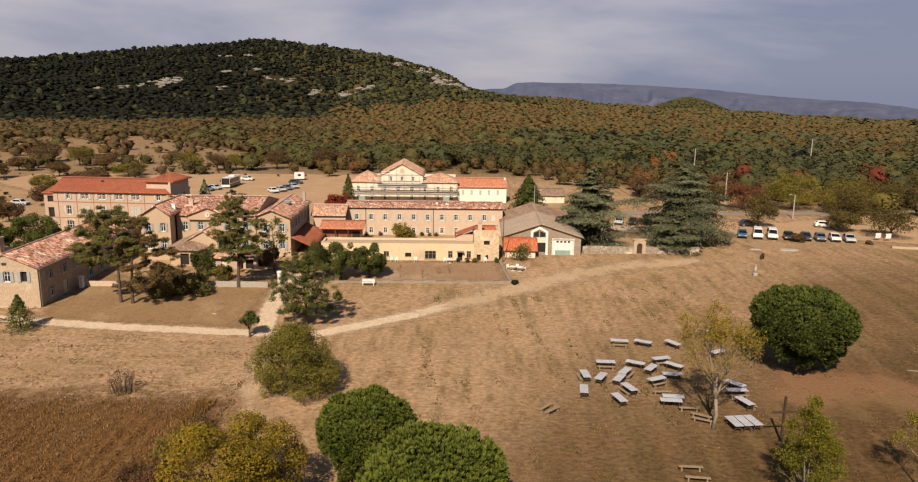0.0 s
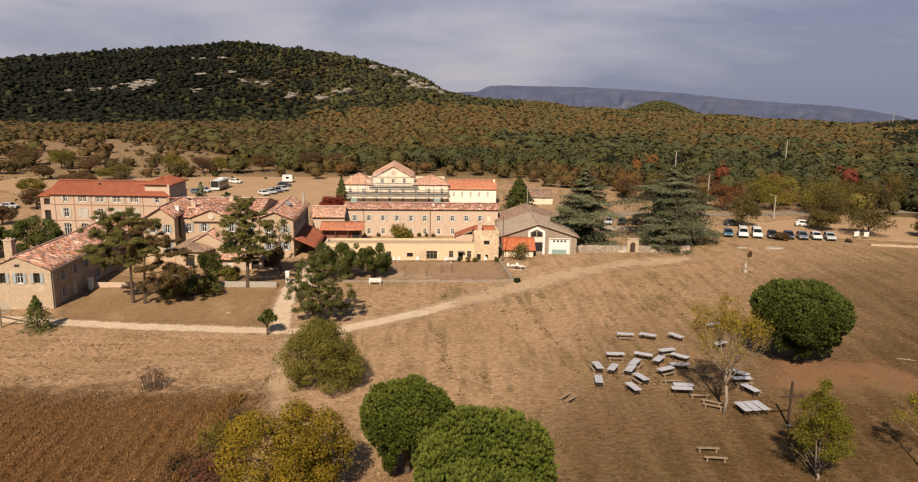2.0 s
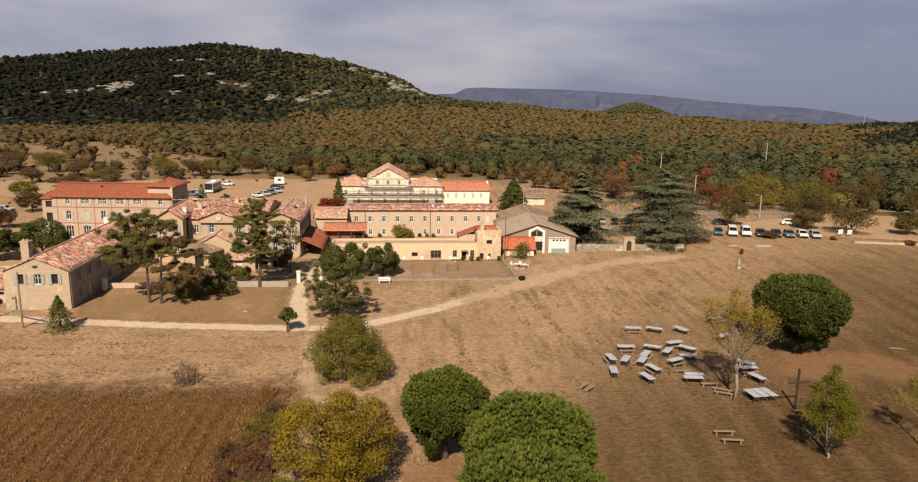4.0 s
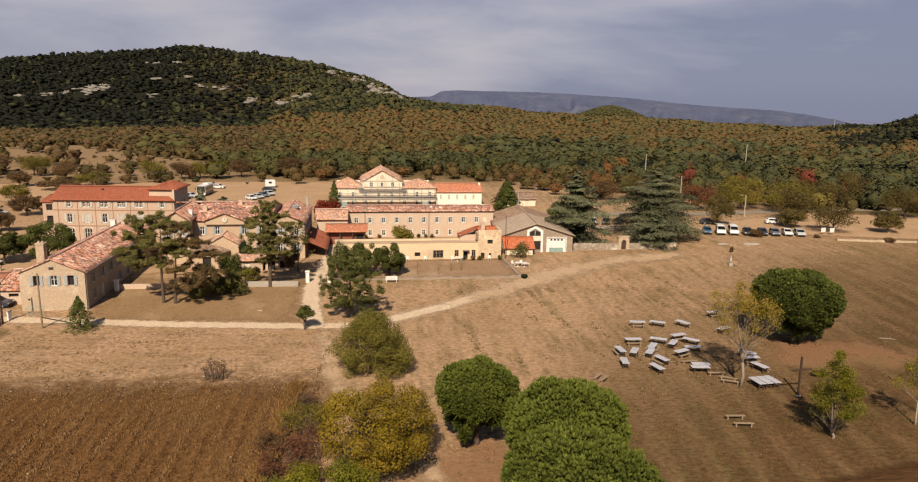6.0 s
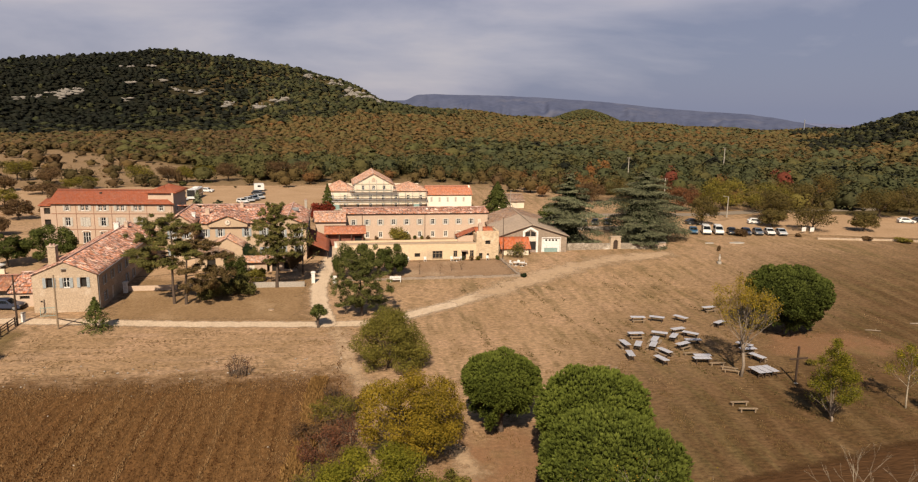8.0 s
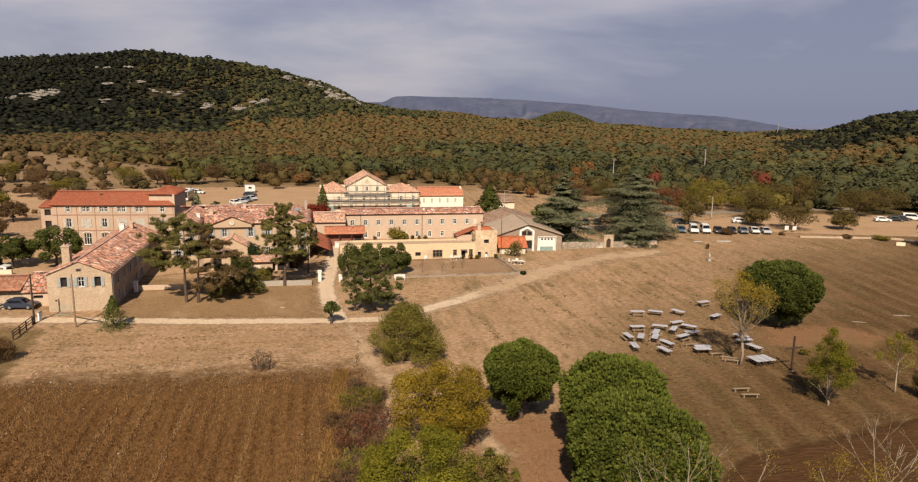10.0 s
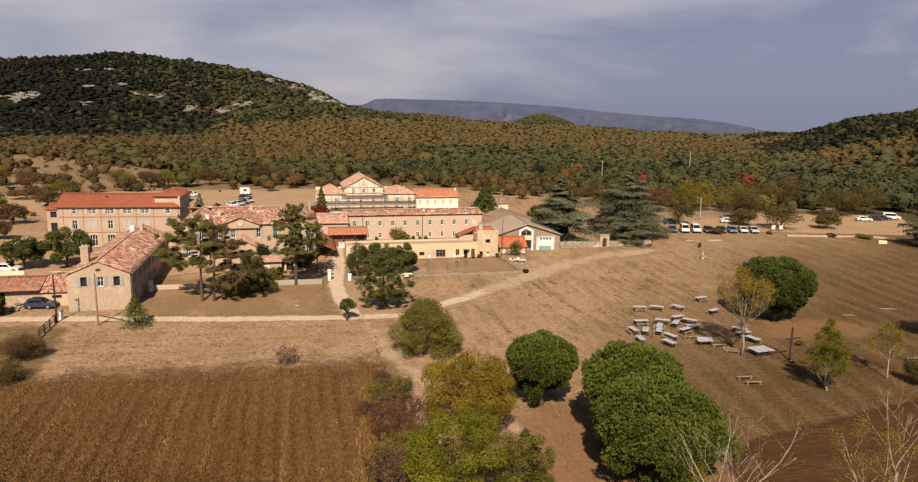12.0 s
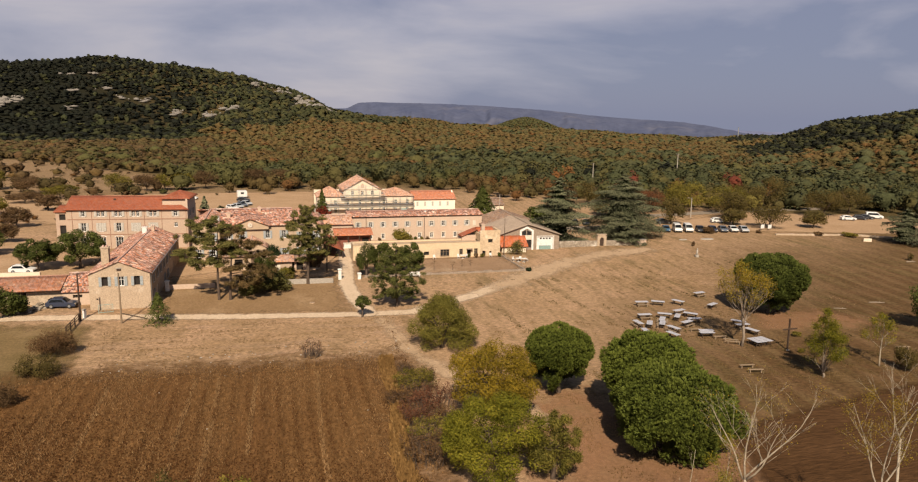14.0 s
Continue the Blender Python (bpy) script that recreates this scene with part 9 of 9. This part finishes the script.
    tagged(new(name, np_mesh(name, V.reshape(-1, 3), np.arange(4 * n).reshape(-1, 4), M[mat], tint=tint)), label, category, kind="stuff")


def scatter_in(rng, n, x0, x1, y0, y1, keep):
    P = np.stack([rng.uniform(x0, x1, n), rng.uniform(y0, y1, n)], 1)
    return P[keep(P[:, 0], P[:, 1])]


rng0 = np.random.default_rng(77)
in_field = poly_sd([(-70, 58), (-54.5, 61.8), (-14, 60.8), (-15.5, 45), (-16.6, 33), (-18, 0), (-60, 0), (-75, 30)])
LINES = (-46.0, -37.5, -35.2, -31.1, -24.6)
P = scatter_in(rng0, 95000, -72, -13, 8, 63, lambda x, y: (in_field(x, y) > rng0.uniform(-2.5, 8.0, len(x))) & ((np.min([np.abs(x - c - 0.3 * np.sin(y * 0.11 + c)) for c in LINES], 0) > 0.35) | (rng0.random(len(x)) < 0.3)))
blades("weeds", "dry brown weeds standing in the stubble field", "weed", P, 0.075, 0.11, 5, "weeds")
P = scatter_in(rng0, 110000, -60, -16, 22, 58, lambda x, y: (np.min([np.abs(x - c - 0.3 * np.sin(y * 0.11 + c)) for c in LINES], 0) < 0.22) & (fnoise(x, y, 0.5, 31) > -0.6))
blades("stubble_lines", "paler stubble along old tractor lines", "dull_straw", P, 0.15, 0.09, 15)
# fine drill rows, denser and darker weeds in the south-west of the field
P = scatter_in(rng0, 80000, -62, -17, 14, 56, lambda x, y: (np.abs((x + 0.02 * y) % 1.5 - 0.75) < 0.22) & (fnoise(x, y * 0.4, 0.6, 51) > -0.1))
blades("weeds", "rust-brown weeds in the drill rows", "weed_rust", P, 0.08, 0.10, 52, "weeds")
P = scatter_in(rng0, 110000, -72, -17, 6, 52, lambda x, y: np.clip((45 - y) / 16 + (-30 - x) / 30, 0, 0.75) + 0.15 * fnoise(x, y, 0.4, 53) > rng0.random(len(x)))
blades("weeds", "dense dark rust weeds in the lower field", "weed_rust", P, 0.09, 0.13, 54, "weeds")
P = scatter_in(rng0, 9000, -16, -11, 57, 79, lambda x, y: (np.abs(x + 13.7 - 0.035 * (y - 68) + 0.15 * np.sin(y * 0.7)) < np.abs(rng0.normal(0, 0.22, len(x)))) & (fnoise(x, y, 1.6, 55) + 0.5 * fnoise(x, y, 0.5, 57) > rng0.uniform(-0.6, 1.0, len(x))))
blades("path_weeds", "dark weeds along a rut beside the field", "weed_rust", P, 0.10, 0.10, 56, "weeds")
P = scatter_in(rng0, 60000, -21, -14, 26, 61, lambda x, y: np.abs(x + 16.1 + 0.095 * (57 - y) - 0.3 * np.sin(y * 0.3)) < rng0.uniform(0.1, 1.0, len(x)))
blades("dry_stalks", "golden straw strip along the field's hedge", "gold_straw", P, 0.40, 0.11, 17)
P = scatter_in(rng0, 95000, -66, -15, 14, 62, lambda x, y: fnoise(x * 1.3, y * 0.35, 0.45, 32) + 0.03 * (y - 46) > rng0.uniform(-0.5, 1.3, len(x)))
blades("dry_stalks", "paler dry stalks in patches of the field", "dull_straw", P, 0.15, 0.055, 16)
P = scatter_in(rng0, 15000, -58, -12, 26, 66, lambda x, y: (np.abs(in_field(x, y) - 0.8 + rng0.normal(0, 1.2, len(x))) < 1.6) & (fnoise(x, y, 0.5, 2) > -0.3))
blades("long_grass", "dull straw grass along the field's rim", "dull_straw", P, 0.13, 0.14, 6)
P = scatter_in(rng0, 60000, -52, 66, 44, 122, lambda x, y: (in_field(x, y) < -1) & (fnoise(x, y, 0.9, 3) + 0.5 * fnoise(x * 2.4, y * 0.5, 0.7, 4) > 0.62))
blades("grass_tufts", "tufts of dry grass over the meadow", "straw", P, 0.06, 0.10, 7)
P = scatter_in(rng0, 44000, 4, 66, 44, 104, lambda x, y: (np.abs(((x * 0.94 + y * 0.10) % 3.3) - 1.6) < 0.45) & (fnoise(x, y, 0.28, 8) > 0.05) & (fnoise(x, y, 0.9, 9) > 0.0))
blades("green_tufts", "dull green regrowth along old mowing lines", "regrowth", P, 0.08, 0.16, 8)
P = scatter_in(rng0, 12000, -52, -8, 62, 80, lambda x, y: fnoise(x * 0.3, y * 1.4, 1.3, 10) > rng0.uniform(-0.2, 1.0, len(x)))
blades("grass_tufts", "pale dry tufts in rows beside the track", "straw", P, 0.05, 0.26, 9)
tilled = poly_sd([(12, 31), (17.5, 35), (42, 39.9), (80, 46), (90, 20), (60, -30), (10, -30), (9, 20)])
P = scatter_in(rng0, 90000, -2, 58, 14, 72, lambda x, y: fnoise(x, y, 1.1, 41) + 0.6 * fnoise(x * 0.4, y * 1.5, 0.5, 42) > 0.15 + 0.014 * (y - 30) + 9 * (tilled(x, y) > -0.8))
blades("short_grass", "short dry brown grass of the near meadow", "short_grass", P, 0.08, 0.07, 18)


def pebbles():
    """Pale field stones thrown up along the field's edge."""
    rng = np.random.default_rng(91)
    VV, FF, off = [], [], 0
    for k in range(90):
        x, y = rng.uniform(-50, -12), rng.normal(64.5, 2.4)
        if k > 84:
            y = rng.uniform(38, 60)
        bm = B()
        bmesh.ops.create_icosphere(bm, subdivisions=1, radius=1)
        r = rng.uniform(0.03, 0.11)
        P = np.array([v.co for v in bm.verts]) * (1 + rng.uniform(-0.25, 0.25, (len(bm.verts), 1))) * (r * 1.3, r, r * 0.7)
        FF.append(np.array([[v.index for v in f.verts] for f in bm.faces]) + off)
        bm.free()
        VV.append(P + (x, y, gz(x, y) + r * 0.35 + 0.03))
        off += len(P)
    tagged(new("field_stones", np_mesh("field_stones", np.concatenate(VV), np.concatenate(FF), M["concrete"])), "pale loose stones along the field's edge", "stones", kind="stuff")


pebbles()

# ---- woods ----


def unit_dome(rng, rings, segs):
    """A lumpy crown one metre high and about one wide, open below: places, faces and a shade each place."""
    lumps = rng.normal(0, 1, (13, 3))
    lumps[:, 2] = np.abs(lumps[:, 2]) * 0.9
    lumps /= np.linalg.norm(lumps, axis=1, keepdims=True)
    size = rng.uniform(0.05, 0.16, 13)
    V = []
    for i in range(rings + 1):
        t = -0.75 + (math.pi / 2 + 0.75) * i / rings
        for k in range(segs if i < rings else 1):
            a = 2 * math.pi * (k + 0.5 * (i % 2)) / segs
            d = np.array([math.cos(a) * math.cos(t), math.sin(a) * math.cos(t), math.sin(t)])
            bulge = np.max(size * np.clip((lumps @ d - 0.6) / 0.4, 0, 1) ** 0.7)
            V.append(d * (0.42 + bulge + rng.normal(0, 0.018)) * np.array([1.0, 1.0, 1.05]) + np.array([0, 0, 0.44]))
    F = []
    for i in range(rings):
        for k in range(segs):
            p, q = i * segs + k, i * segs + (k + 1) % segs
            if i == rings - 1:
                F.append((p, q, rings * segs))
            else:
                r, u = p + segs, q + segs
                F += [(p, q, u), (p, u, r)]
    V = np.array(V)
    shade = 0.9 + 0.2 * rng.random(len(V))
    return V, np.array(F), shade


def unit_leaves(rng, n):
    """Leafy clumps over a crown: they carry its colour, fray its outline and leave hollows between them."""
    c = max(6, n // 9)
    d = rng.normal(0, 1, (c, 3))
    d[:, 2] = d[:, 2] * 0.9 + 0.35
    d /= np.linalg.norm(d, axis=1, keepdims=True)
    mid = d * np.array([0.41, 0.41, 0.42]) * rng.uniform(0.58, 1.16, (c, 1)) + np.array([0, 0, 0.47])
    k = rng.integers(0, c, n)
    o = rng.normal(0, 1, (n, 3)) + d[k] * 0.9
    o /= np.linalg.norm(o, axis=1, keepdims=True)
    P = mid[k] + o * rng.uniform(0.08, 0.17, c)[k][:, None]
    N = o * 0.55 + d[k] * 0.15 + np.array([0, -0.15, 0.75])
    Q, G = cards(rng, P, N, 0.58 / math.sqrt(n) + 0.012, 0.72, 0.24)
    return Q, G, np.repeat(rng.uniform(0.88, 1.15, c)[k] * rng.uniform(0.92, 1.08, n), 4)


# dark: evergreen crowns deepened to carry the western hill's cloud shade
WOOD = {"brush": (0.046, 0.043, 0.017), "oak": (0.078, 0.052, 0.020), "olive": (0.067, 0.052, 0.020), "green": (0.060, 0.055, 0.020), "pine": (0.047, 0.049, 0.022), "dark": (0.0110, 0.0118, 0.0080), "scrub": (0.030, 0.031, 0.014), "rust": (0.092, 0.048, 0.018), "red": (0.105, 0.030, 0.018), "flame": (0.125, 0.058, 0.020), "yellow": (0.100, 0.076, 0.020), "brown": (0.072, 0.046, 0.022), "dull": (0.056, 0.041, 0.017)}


def wood(name, label, trees, rings, segs, loose, seed, core=0.9, inner=0.6, stem=False):
    """Many trees joined: rows of x, y, height, width, kind."""
    rng = np.random.default_rng(seed)
    kinds = []
    for k in range(14):
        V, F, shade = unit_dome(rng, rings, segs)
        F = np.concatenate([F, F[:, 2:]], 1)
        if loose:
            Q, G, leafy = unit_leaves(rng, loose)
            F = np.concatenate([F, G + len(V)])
            # an inner below 1 darkens the core's colour for shade between clumps
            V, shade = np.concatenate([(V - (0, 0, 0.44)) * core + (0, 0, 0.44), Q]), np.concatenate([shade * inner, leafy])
        if stem:
            n0 = len(V)
            ring = np.array([(math.cos(q) * 0.035, math.sin(q) * 0.035) for q in (0, 2.1, 4.2)])
            V = np.concatenate([V, np.c_[ring, np.full(3, 0.0)], np.c_[ring * 0.7 + rng.normal(0, 0.03, 2), np.full(3, 0.5)]])
            F = np.concatenate([F, [(n0 + q, n0 + (q + 1) % 3, n0 + 3 + (q + 1) % 3, n0 + 3 + q) for q in range(3)]])
            shade = np.concatenate([shade, np.full(6, 0.5)])
        kinds.append((V, F, shade))
    VV, FF, CC, off = [], [], [], 0
    for x, y, h, w, kind in trees:
        V, F, shade = kinds[rng.integers(0, 14)]
        a = rng.uniform(0, 6.28)
        c, s = math.cos(a) * w, math.sin(a) * w
        Q = np.empty_like(V)
        Q[:, 0] = V[:, 0] * c - V[:, 1] * s + x
        Q[:, 1] = V[:, 0] * s + V[:, 1] * c + y
        Q[:, 2] = V[:, 2] * h + ground_z(x, y) - 0.05 * h
        VV.append(Q), FF.append(F + off)
        off += len(V)
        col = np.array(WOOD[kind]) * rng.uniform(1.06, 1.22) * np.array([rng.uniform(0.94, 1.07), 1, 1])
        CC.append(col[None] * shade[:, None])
    V, C, F = np.concatenate(VV), np.concatenate(CC), np.concatenate(FF)
    me = bpy.data.meshes.new(name)
    tri = F[:, 2] == F[:, 3]
    me.from_pydata(V, [], [tuple(f[:3]) if t else tuple(f) for f, t in zip(F.tolist(), tri.tolist())])
    me.materials.append(M["leaf_forest"])
    at = me.attributes.new("leaf", "FLOAT_COLOR", "POINT")
    at.data.foreach_set("color", np.concatenate([C, np.ones((len(C), 1))], 1).astype(np.float32).ravel())
    me.polygons.foreach_set("use_smooth", np.ones(len(F), bool))
    return tagged(new(name, me), label, "woods", kind="stuff")


def pick(rng, weights):
    names = list(weights)
    w = np.array([weights[k] for k in names], float)
    return names[rng.choice(len(names), p=w / w.sum())]


# limestone outcrops on the hill: x, y, spread across, spread along, how many
ROCKS = [(-342, 744, 10, 11, 12), (-310, 759, 12, 13, 14), (-284, 778, 15, 25, 64), (-263, 926, 9, 7, 7), (-235, 930, 11, 5, 7), (-236, 829, 10, 5, 8), (-207, 843, 8, 7, 8), (-181, 818, 9, 7, 9), (-163, 823, 6, 13, 9), (-122, 757, 7, 14, 18), (-90, 744, 8, 20, 18), (-76, 780, 8, 12, 16), (-227, 763, 10, 7, 7), (-82, 1091, 20, 60, 12), (-47, 1018, 13, 33, 24), (-11, 1000, 20, 70, 66), (12, 850, 18, 60, 72), (33, 891, 10, 60, 36)]


def scatter():
    rng = np.random.default_rng(5)
    near, mid, wide, far = [], [], [], []
    for r0, r1, step, rows in ((172, 320, 6.4, near), (320, 480, 5.8, mid), (480, 700, 5.8, wide), (700, 1260, 8.0, far)):
        r = r0
        while r < r1:
            m = int(math.radians(105) * r / step)
            for k in range(m):
                az = -45 + 105 * (k + rng.uniform(0, 1)) / m
                rr = r + rng.uniform(-0.5, 0.5) * step
                x, y = rr * math.sin(math.radians(az)), rr * math.cos(math.radians(az))
                patch = noise.noise(Vector((x * 0.011, y * 0.011, 3.0)))
                patch2 = noise.noise(Vector((x * 0.03, y * 0.03, 9.0)))
                az = az + 5 * patch
                if 96 < x < 158 and y < 169:
                    continue
                if az < -8:
                    # open oak pasture to the west, then woods, then the evergreen hill coloured for cloud shade
                    open_to = np.interp(az, [-52, -22, -13, -8], [520, 470, 300, 248])
                    if rr < 246 or (rr < open_to and rng.random() > 0.09 + 0.3 * max(0, patch2)):
                        continue
                    if az > -15 and rr < 330:
                        kind = pick(rng, {"green": 5, "olive": 3, "oak": 1})
                    elif rr < 620:
                        kind = pick(rng, {"oak": 2, "dull": 6, "green": 0.6 + 1 * max(0, patch), "brown": 3, "rust": 0.4})
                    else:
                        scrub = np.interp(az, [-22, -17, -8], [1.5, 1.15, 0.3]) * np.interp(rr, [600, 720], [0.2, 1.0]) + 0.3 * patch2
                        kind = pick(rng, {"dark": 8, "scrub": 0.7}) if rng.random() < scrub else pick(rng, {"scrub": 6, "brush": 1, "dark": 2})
                elif az < 8:
                    if rr < 240 + 14 * patch2 or (rr < 272 and rng.random() < 0.5):
                        continue
                    if rr < 272:
                        kind = pick(rng, {"oak": 4, "olive": 4, "green": 2, "rust": 0.5})
                    elif rr < 315:
                        kind = pick(rng, {"green": 3, "pine": 5, "olive": 2})
                    elif rr < np.interp(az, [-8, 0, 8], [650, 700, 760]) + 60 * patch2:
                        if rng.random() < 0.10 and patch2 > 0.1:
                            continue
                        kind = pick(rng, {"oak": 6, "olive": 3, "rust": 0.3, "green": 0.5})
                    else:
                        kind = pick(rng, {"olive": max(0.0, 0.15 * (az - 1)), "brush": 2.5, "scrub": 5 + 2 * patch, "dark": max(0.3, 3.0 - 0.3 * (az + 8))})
                else:
                    edge = np.interp(az, [8, 20, 32, 50], [244, 212, 192, 150])
                    if rr < edge + 12 * patch2 or (rr < edge + 24 and rng.random() < 0.35):
                        continue
                    if rr < edge + 34:
                        kind = pick(rng, {"oak": 4, "olive": 3, "rust": 1.2, "yellow": 0.3, "brown": 1.5, "green": 0.6})
                    elif rr < edge + 190 + 60 * patch:
                        kind = pick(rng, {"pine": 5, "dark": 0.3, "green": 2.5, "olive": 2.5})
                    elif rr < (760 if az < 35 else 520):
                        kind = pick(rng, {"oak": 4, "olive": 4, "rust": 0.5, "pine": 0.8})
                    elif az > 35:
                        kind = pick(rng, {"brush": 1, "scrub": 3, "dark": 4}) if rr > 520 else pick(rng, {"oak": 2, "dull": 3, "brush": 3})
                    else:
                        kind = pick(rng, {"oak": 2, "olive": 4, "pine": 1.5})
                if az < 6 and rr > 600 and any(((x - cx) / (1.0 * u + 5)) ** 2 + ((y - cy) / (1.0 * w + 8)) ** 2 < 1 for cx, cy, u, w, c in ROCKS) and rng.random() < 0.9:
                    continue
                tall = kind in ("pine", "dark", "green")
                h = rng.uniform(5.0, 8.0) * (1.25 if tall and rr < 500 else 0.88)
                w = h * (rng.uniform(0.85, 1.2) if rr < 480 else rng.uniform(1.0, 1.4))
                if az < -6 and rr > 640:
                    h, w = (h * rng.uniform(0.40, 0.8), w * 1.2) if rng.random() < 0.9 else (h * 1.2, w * 1.0)
                elif az > 34 and rr > 480:
                    h, w = h * rng.uniform(0.5, 0.95), w * 0.8
                elif rr > 700:
                    w *= 1.15
                if 300 < rr < 700:
                    h, w = h * rng.uniform(0.84, 0.96), w * 1.22
                if rr < 500 and az < -12:
                    h *= 0.86
                rows.append((x, y, h, w, kind))
            r += step * 0.92
    # single red and orange trees at the wood's edge, clear of others before them
    single = [(92, 258, 10.5, 8.0, "flame"), (105, 226, 9.5, 7.5, "red"), (145, 219, 9.5, 9.0, "red"), (84, 252, 9.0, 6.0, "flame"), (118, 216, 8.0, 7.0, "rust"), (150, 205, 8.5, 7.0, "flame"), (-24, 250, 5.6, 6.4, "rust"), (6, 262, 5.2, 6.0, "rust")]
    near = [q for q in near if all(abs(q[0] - x * q[1] / y) > 0.55 * w or not y - 22 < q[1] < y + 5 for x, y, h, w, kind in single)] + single
    for k in range(1400):
        az, rr = rng.normal(19.4, 1.7), rng.normal(2560, 110)
        x, y = rr * math.sin(math.radians(az)), rr * math.cos(math.radians(az))
        far.append((x, y, 5, 11, pick(rng, {"pine": 3, "green": 2, "olive": 1})))
    low = []
    for k in range(1500):
        az, rr = rng.uniform(-47, -9), rng.uniform(190, 500)
        x, y = rr * math.sin(math.radians(az)), rr * math.cos(math.radians(az))
        if noise.noise(Vector((x * 0.03, y * 0.05, 21.0))) > rng.uniform(-0.25, 0.55) and not (x > -80 and y < 235):
            h = rng.uniform(0.5, 1.5) * rng.uniform(0.6, 1.5)
            low.append((x, y, h, h * rng.uniform(1.3, 2.6), pick(rng, {"brown": 3, "dull": 3, "rust": 2, "green": 1})))
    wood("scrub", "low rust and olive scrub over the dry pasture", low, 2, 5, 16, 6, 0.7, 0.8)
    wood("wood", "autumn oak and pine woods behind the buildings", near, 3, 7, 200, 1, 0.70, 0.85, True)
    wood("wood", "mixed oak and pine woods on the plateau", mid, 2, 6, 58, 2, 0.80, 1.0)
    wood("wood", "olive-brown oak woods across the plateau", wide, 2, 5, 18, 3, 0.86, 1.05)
    wood("wood", "far evergreen and oak woods, cloud shade coloured into the hill", far, 2, 5, 5, 4, 0.94, 1.05)


scatter()


def rocks():
    """Pale limestone ledges breaking out of the hill's scrub."""
    rng = np.random.default_rng(8)
    VV, FF, off = [], [], 0
    for cx, cy, across, along, count in ROCKS:
        for k in range(count):
            x, y = cx + rng.normal(0, across * 0.5), cy + rng.normal(0, along * 0.5)
            bm = B()
            bmesh.ops.create_icosphere(bm, subdivisions=1, radius=1)
            sx, sy, sz = rng.uniform(0.7, 2.7) ** 1.7, rng.uniform(0.8, 2.6), rng.uniform(0.5, 1.4) * (1.0 if cx < -60 else 1.5)
            P = np.array([v.co for v in bm.verts]) * (1 + rng.uniform(-0.25, 0.25, (len(bm.verts), 1))) * [sx, sy, sz]
            F = np.array([[v.index for v in f.verts] for f in bm.faces])
            bm.free()
            VV.append(P + [x, y, gz(x, y) + sz * 0.8 + 1.3])
            FF.append(F + off)
            off += len(P)
    tagged(new("rock_outcrop", np_mesh("rock_outcrop", np.concatenate(VV), np.concatenate(FF), M["rock"])), "pale limestone outcrops on the scrubby hill", "rocks", kind="stuff")


rocks()


def far_ridge(name, label, az0, az1, dist, profile, mat, foot=-140, seed=0):
    """A distant mountain: profile of (bearing, height)."""
    rng = np.random.default_rng(seed)
    n, m = 420, 22
    az = np.linspace(az0, az1, n)
    top = np.interp(az, [p[0] for p in profile], [p[1] for p in profile])
    top = np.convolve(np.pad(top, 3, "edge"), np.ones(7) / 7, "valid") + np.convolve(rng.normal(0, 1, n), np.ones(5) / 5, "same") * 1.2
    V = np.empty((n, m, 3))
    for j in range(m):
        t = j / (m - 1)
        gully = 38 * np.sin(az * 1.9 + 5 * t + np.sin(az * 1.1)) + 18 * np.sin(az * 4.3 - 6 * t + 2 * np.sin(az * 1.9)) + 6 * np.sin(az * 9 + 7 * t)
        d = dist - 900 * (1 - t) + gully * math.sin(t * math.pi) ** 0.7 + 60 * np.sin(az * 0.9 + 2 * t) * math.sin(t * math.pi) + 25 * np.sin(az * 2.3 + 3 * t) * math.sin(t * math.pi)
        V[:, j, 0], V[:, j, 1] = d * np.sin(np.radians(az)), d * np.cos(np.radians(az))
        V[:, j, 2] = foot + (top - foot) * t ** 0.9
    i, j = np.meshgrid(np.arange(n - 1), np.arange(m - 1), indexing="ij")
    a = (i * m + j).ravel()
    F = np.stack([a, a + m, a + m + 1, a + 1], -1)
    tagged(new(name, np_mesh(name, V.reshape(-1, 3), F, M[mat], shade=True)), label, "mountain", kind="structure")


# the haze of distance is mixed into both mountains' base colours
M["blue"] = material("haze_blue_mountain", (0.054, 0.064, 0.108), (0.074, 0.083, 0.126), 1.0, 0.007, 0.03, 0.0, c=(0.100, 0.102, 0.135), spec=0.0, grain=0.12)
M["paleblue"] = material("haze_pale_mountain", (0.115, 0.127, 0.200), (0.125, 0.137, 0.212), 1.0, 0.002, 0.004, 0.0, spec=0.0)
far_ridge("backdrop", "long distant mountain coloured blue for haze", 3.0, 44, 4150, [(3, 40), (4.2, 54), (5.3, 54), (5.75, 74), (6.1, 88), (7.2, 93), (9.5, 91), (12.5, 90), (16.1, 82), (18.9, 71), (21.6, 59), (24.2, 40), (26.5, 27), (28.2, 19), (31.5, 8), (33.5, -10), (35.2, -31), (37, -60), (44, -100)], "blue", seed=3)
far_ridge("backdrop", "far mountains on the horizon, paled for haze", -60, 75, 4650, [(-60, -10), (18, 20), (23, 16), (27, 4), (31, -22), (36, -40), (45, -60), (75, -60)], "paleblue", seed=4)
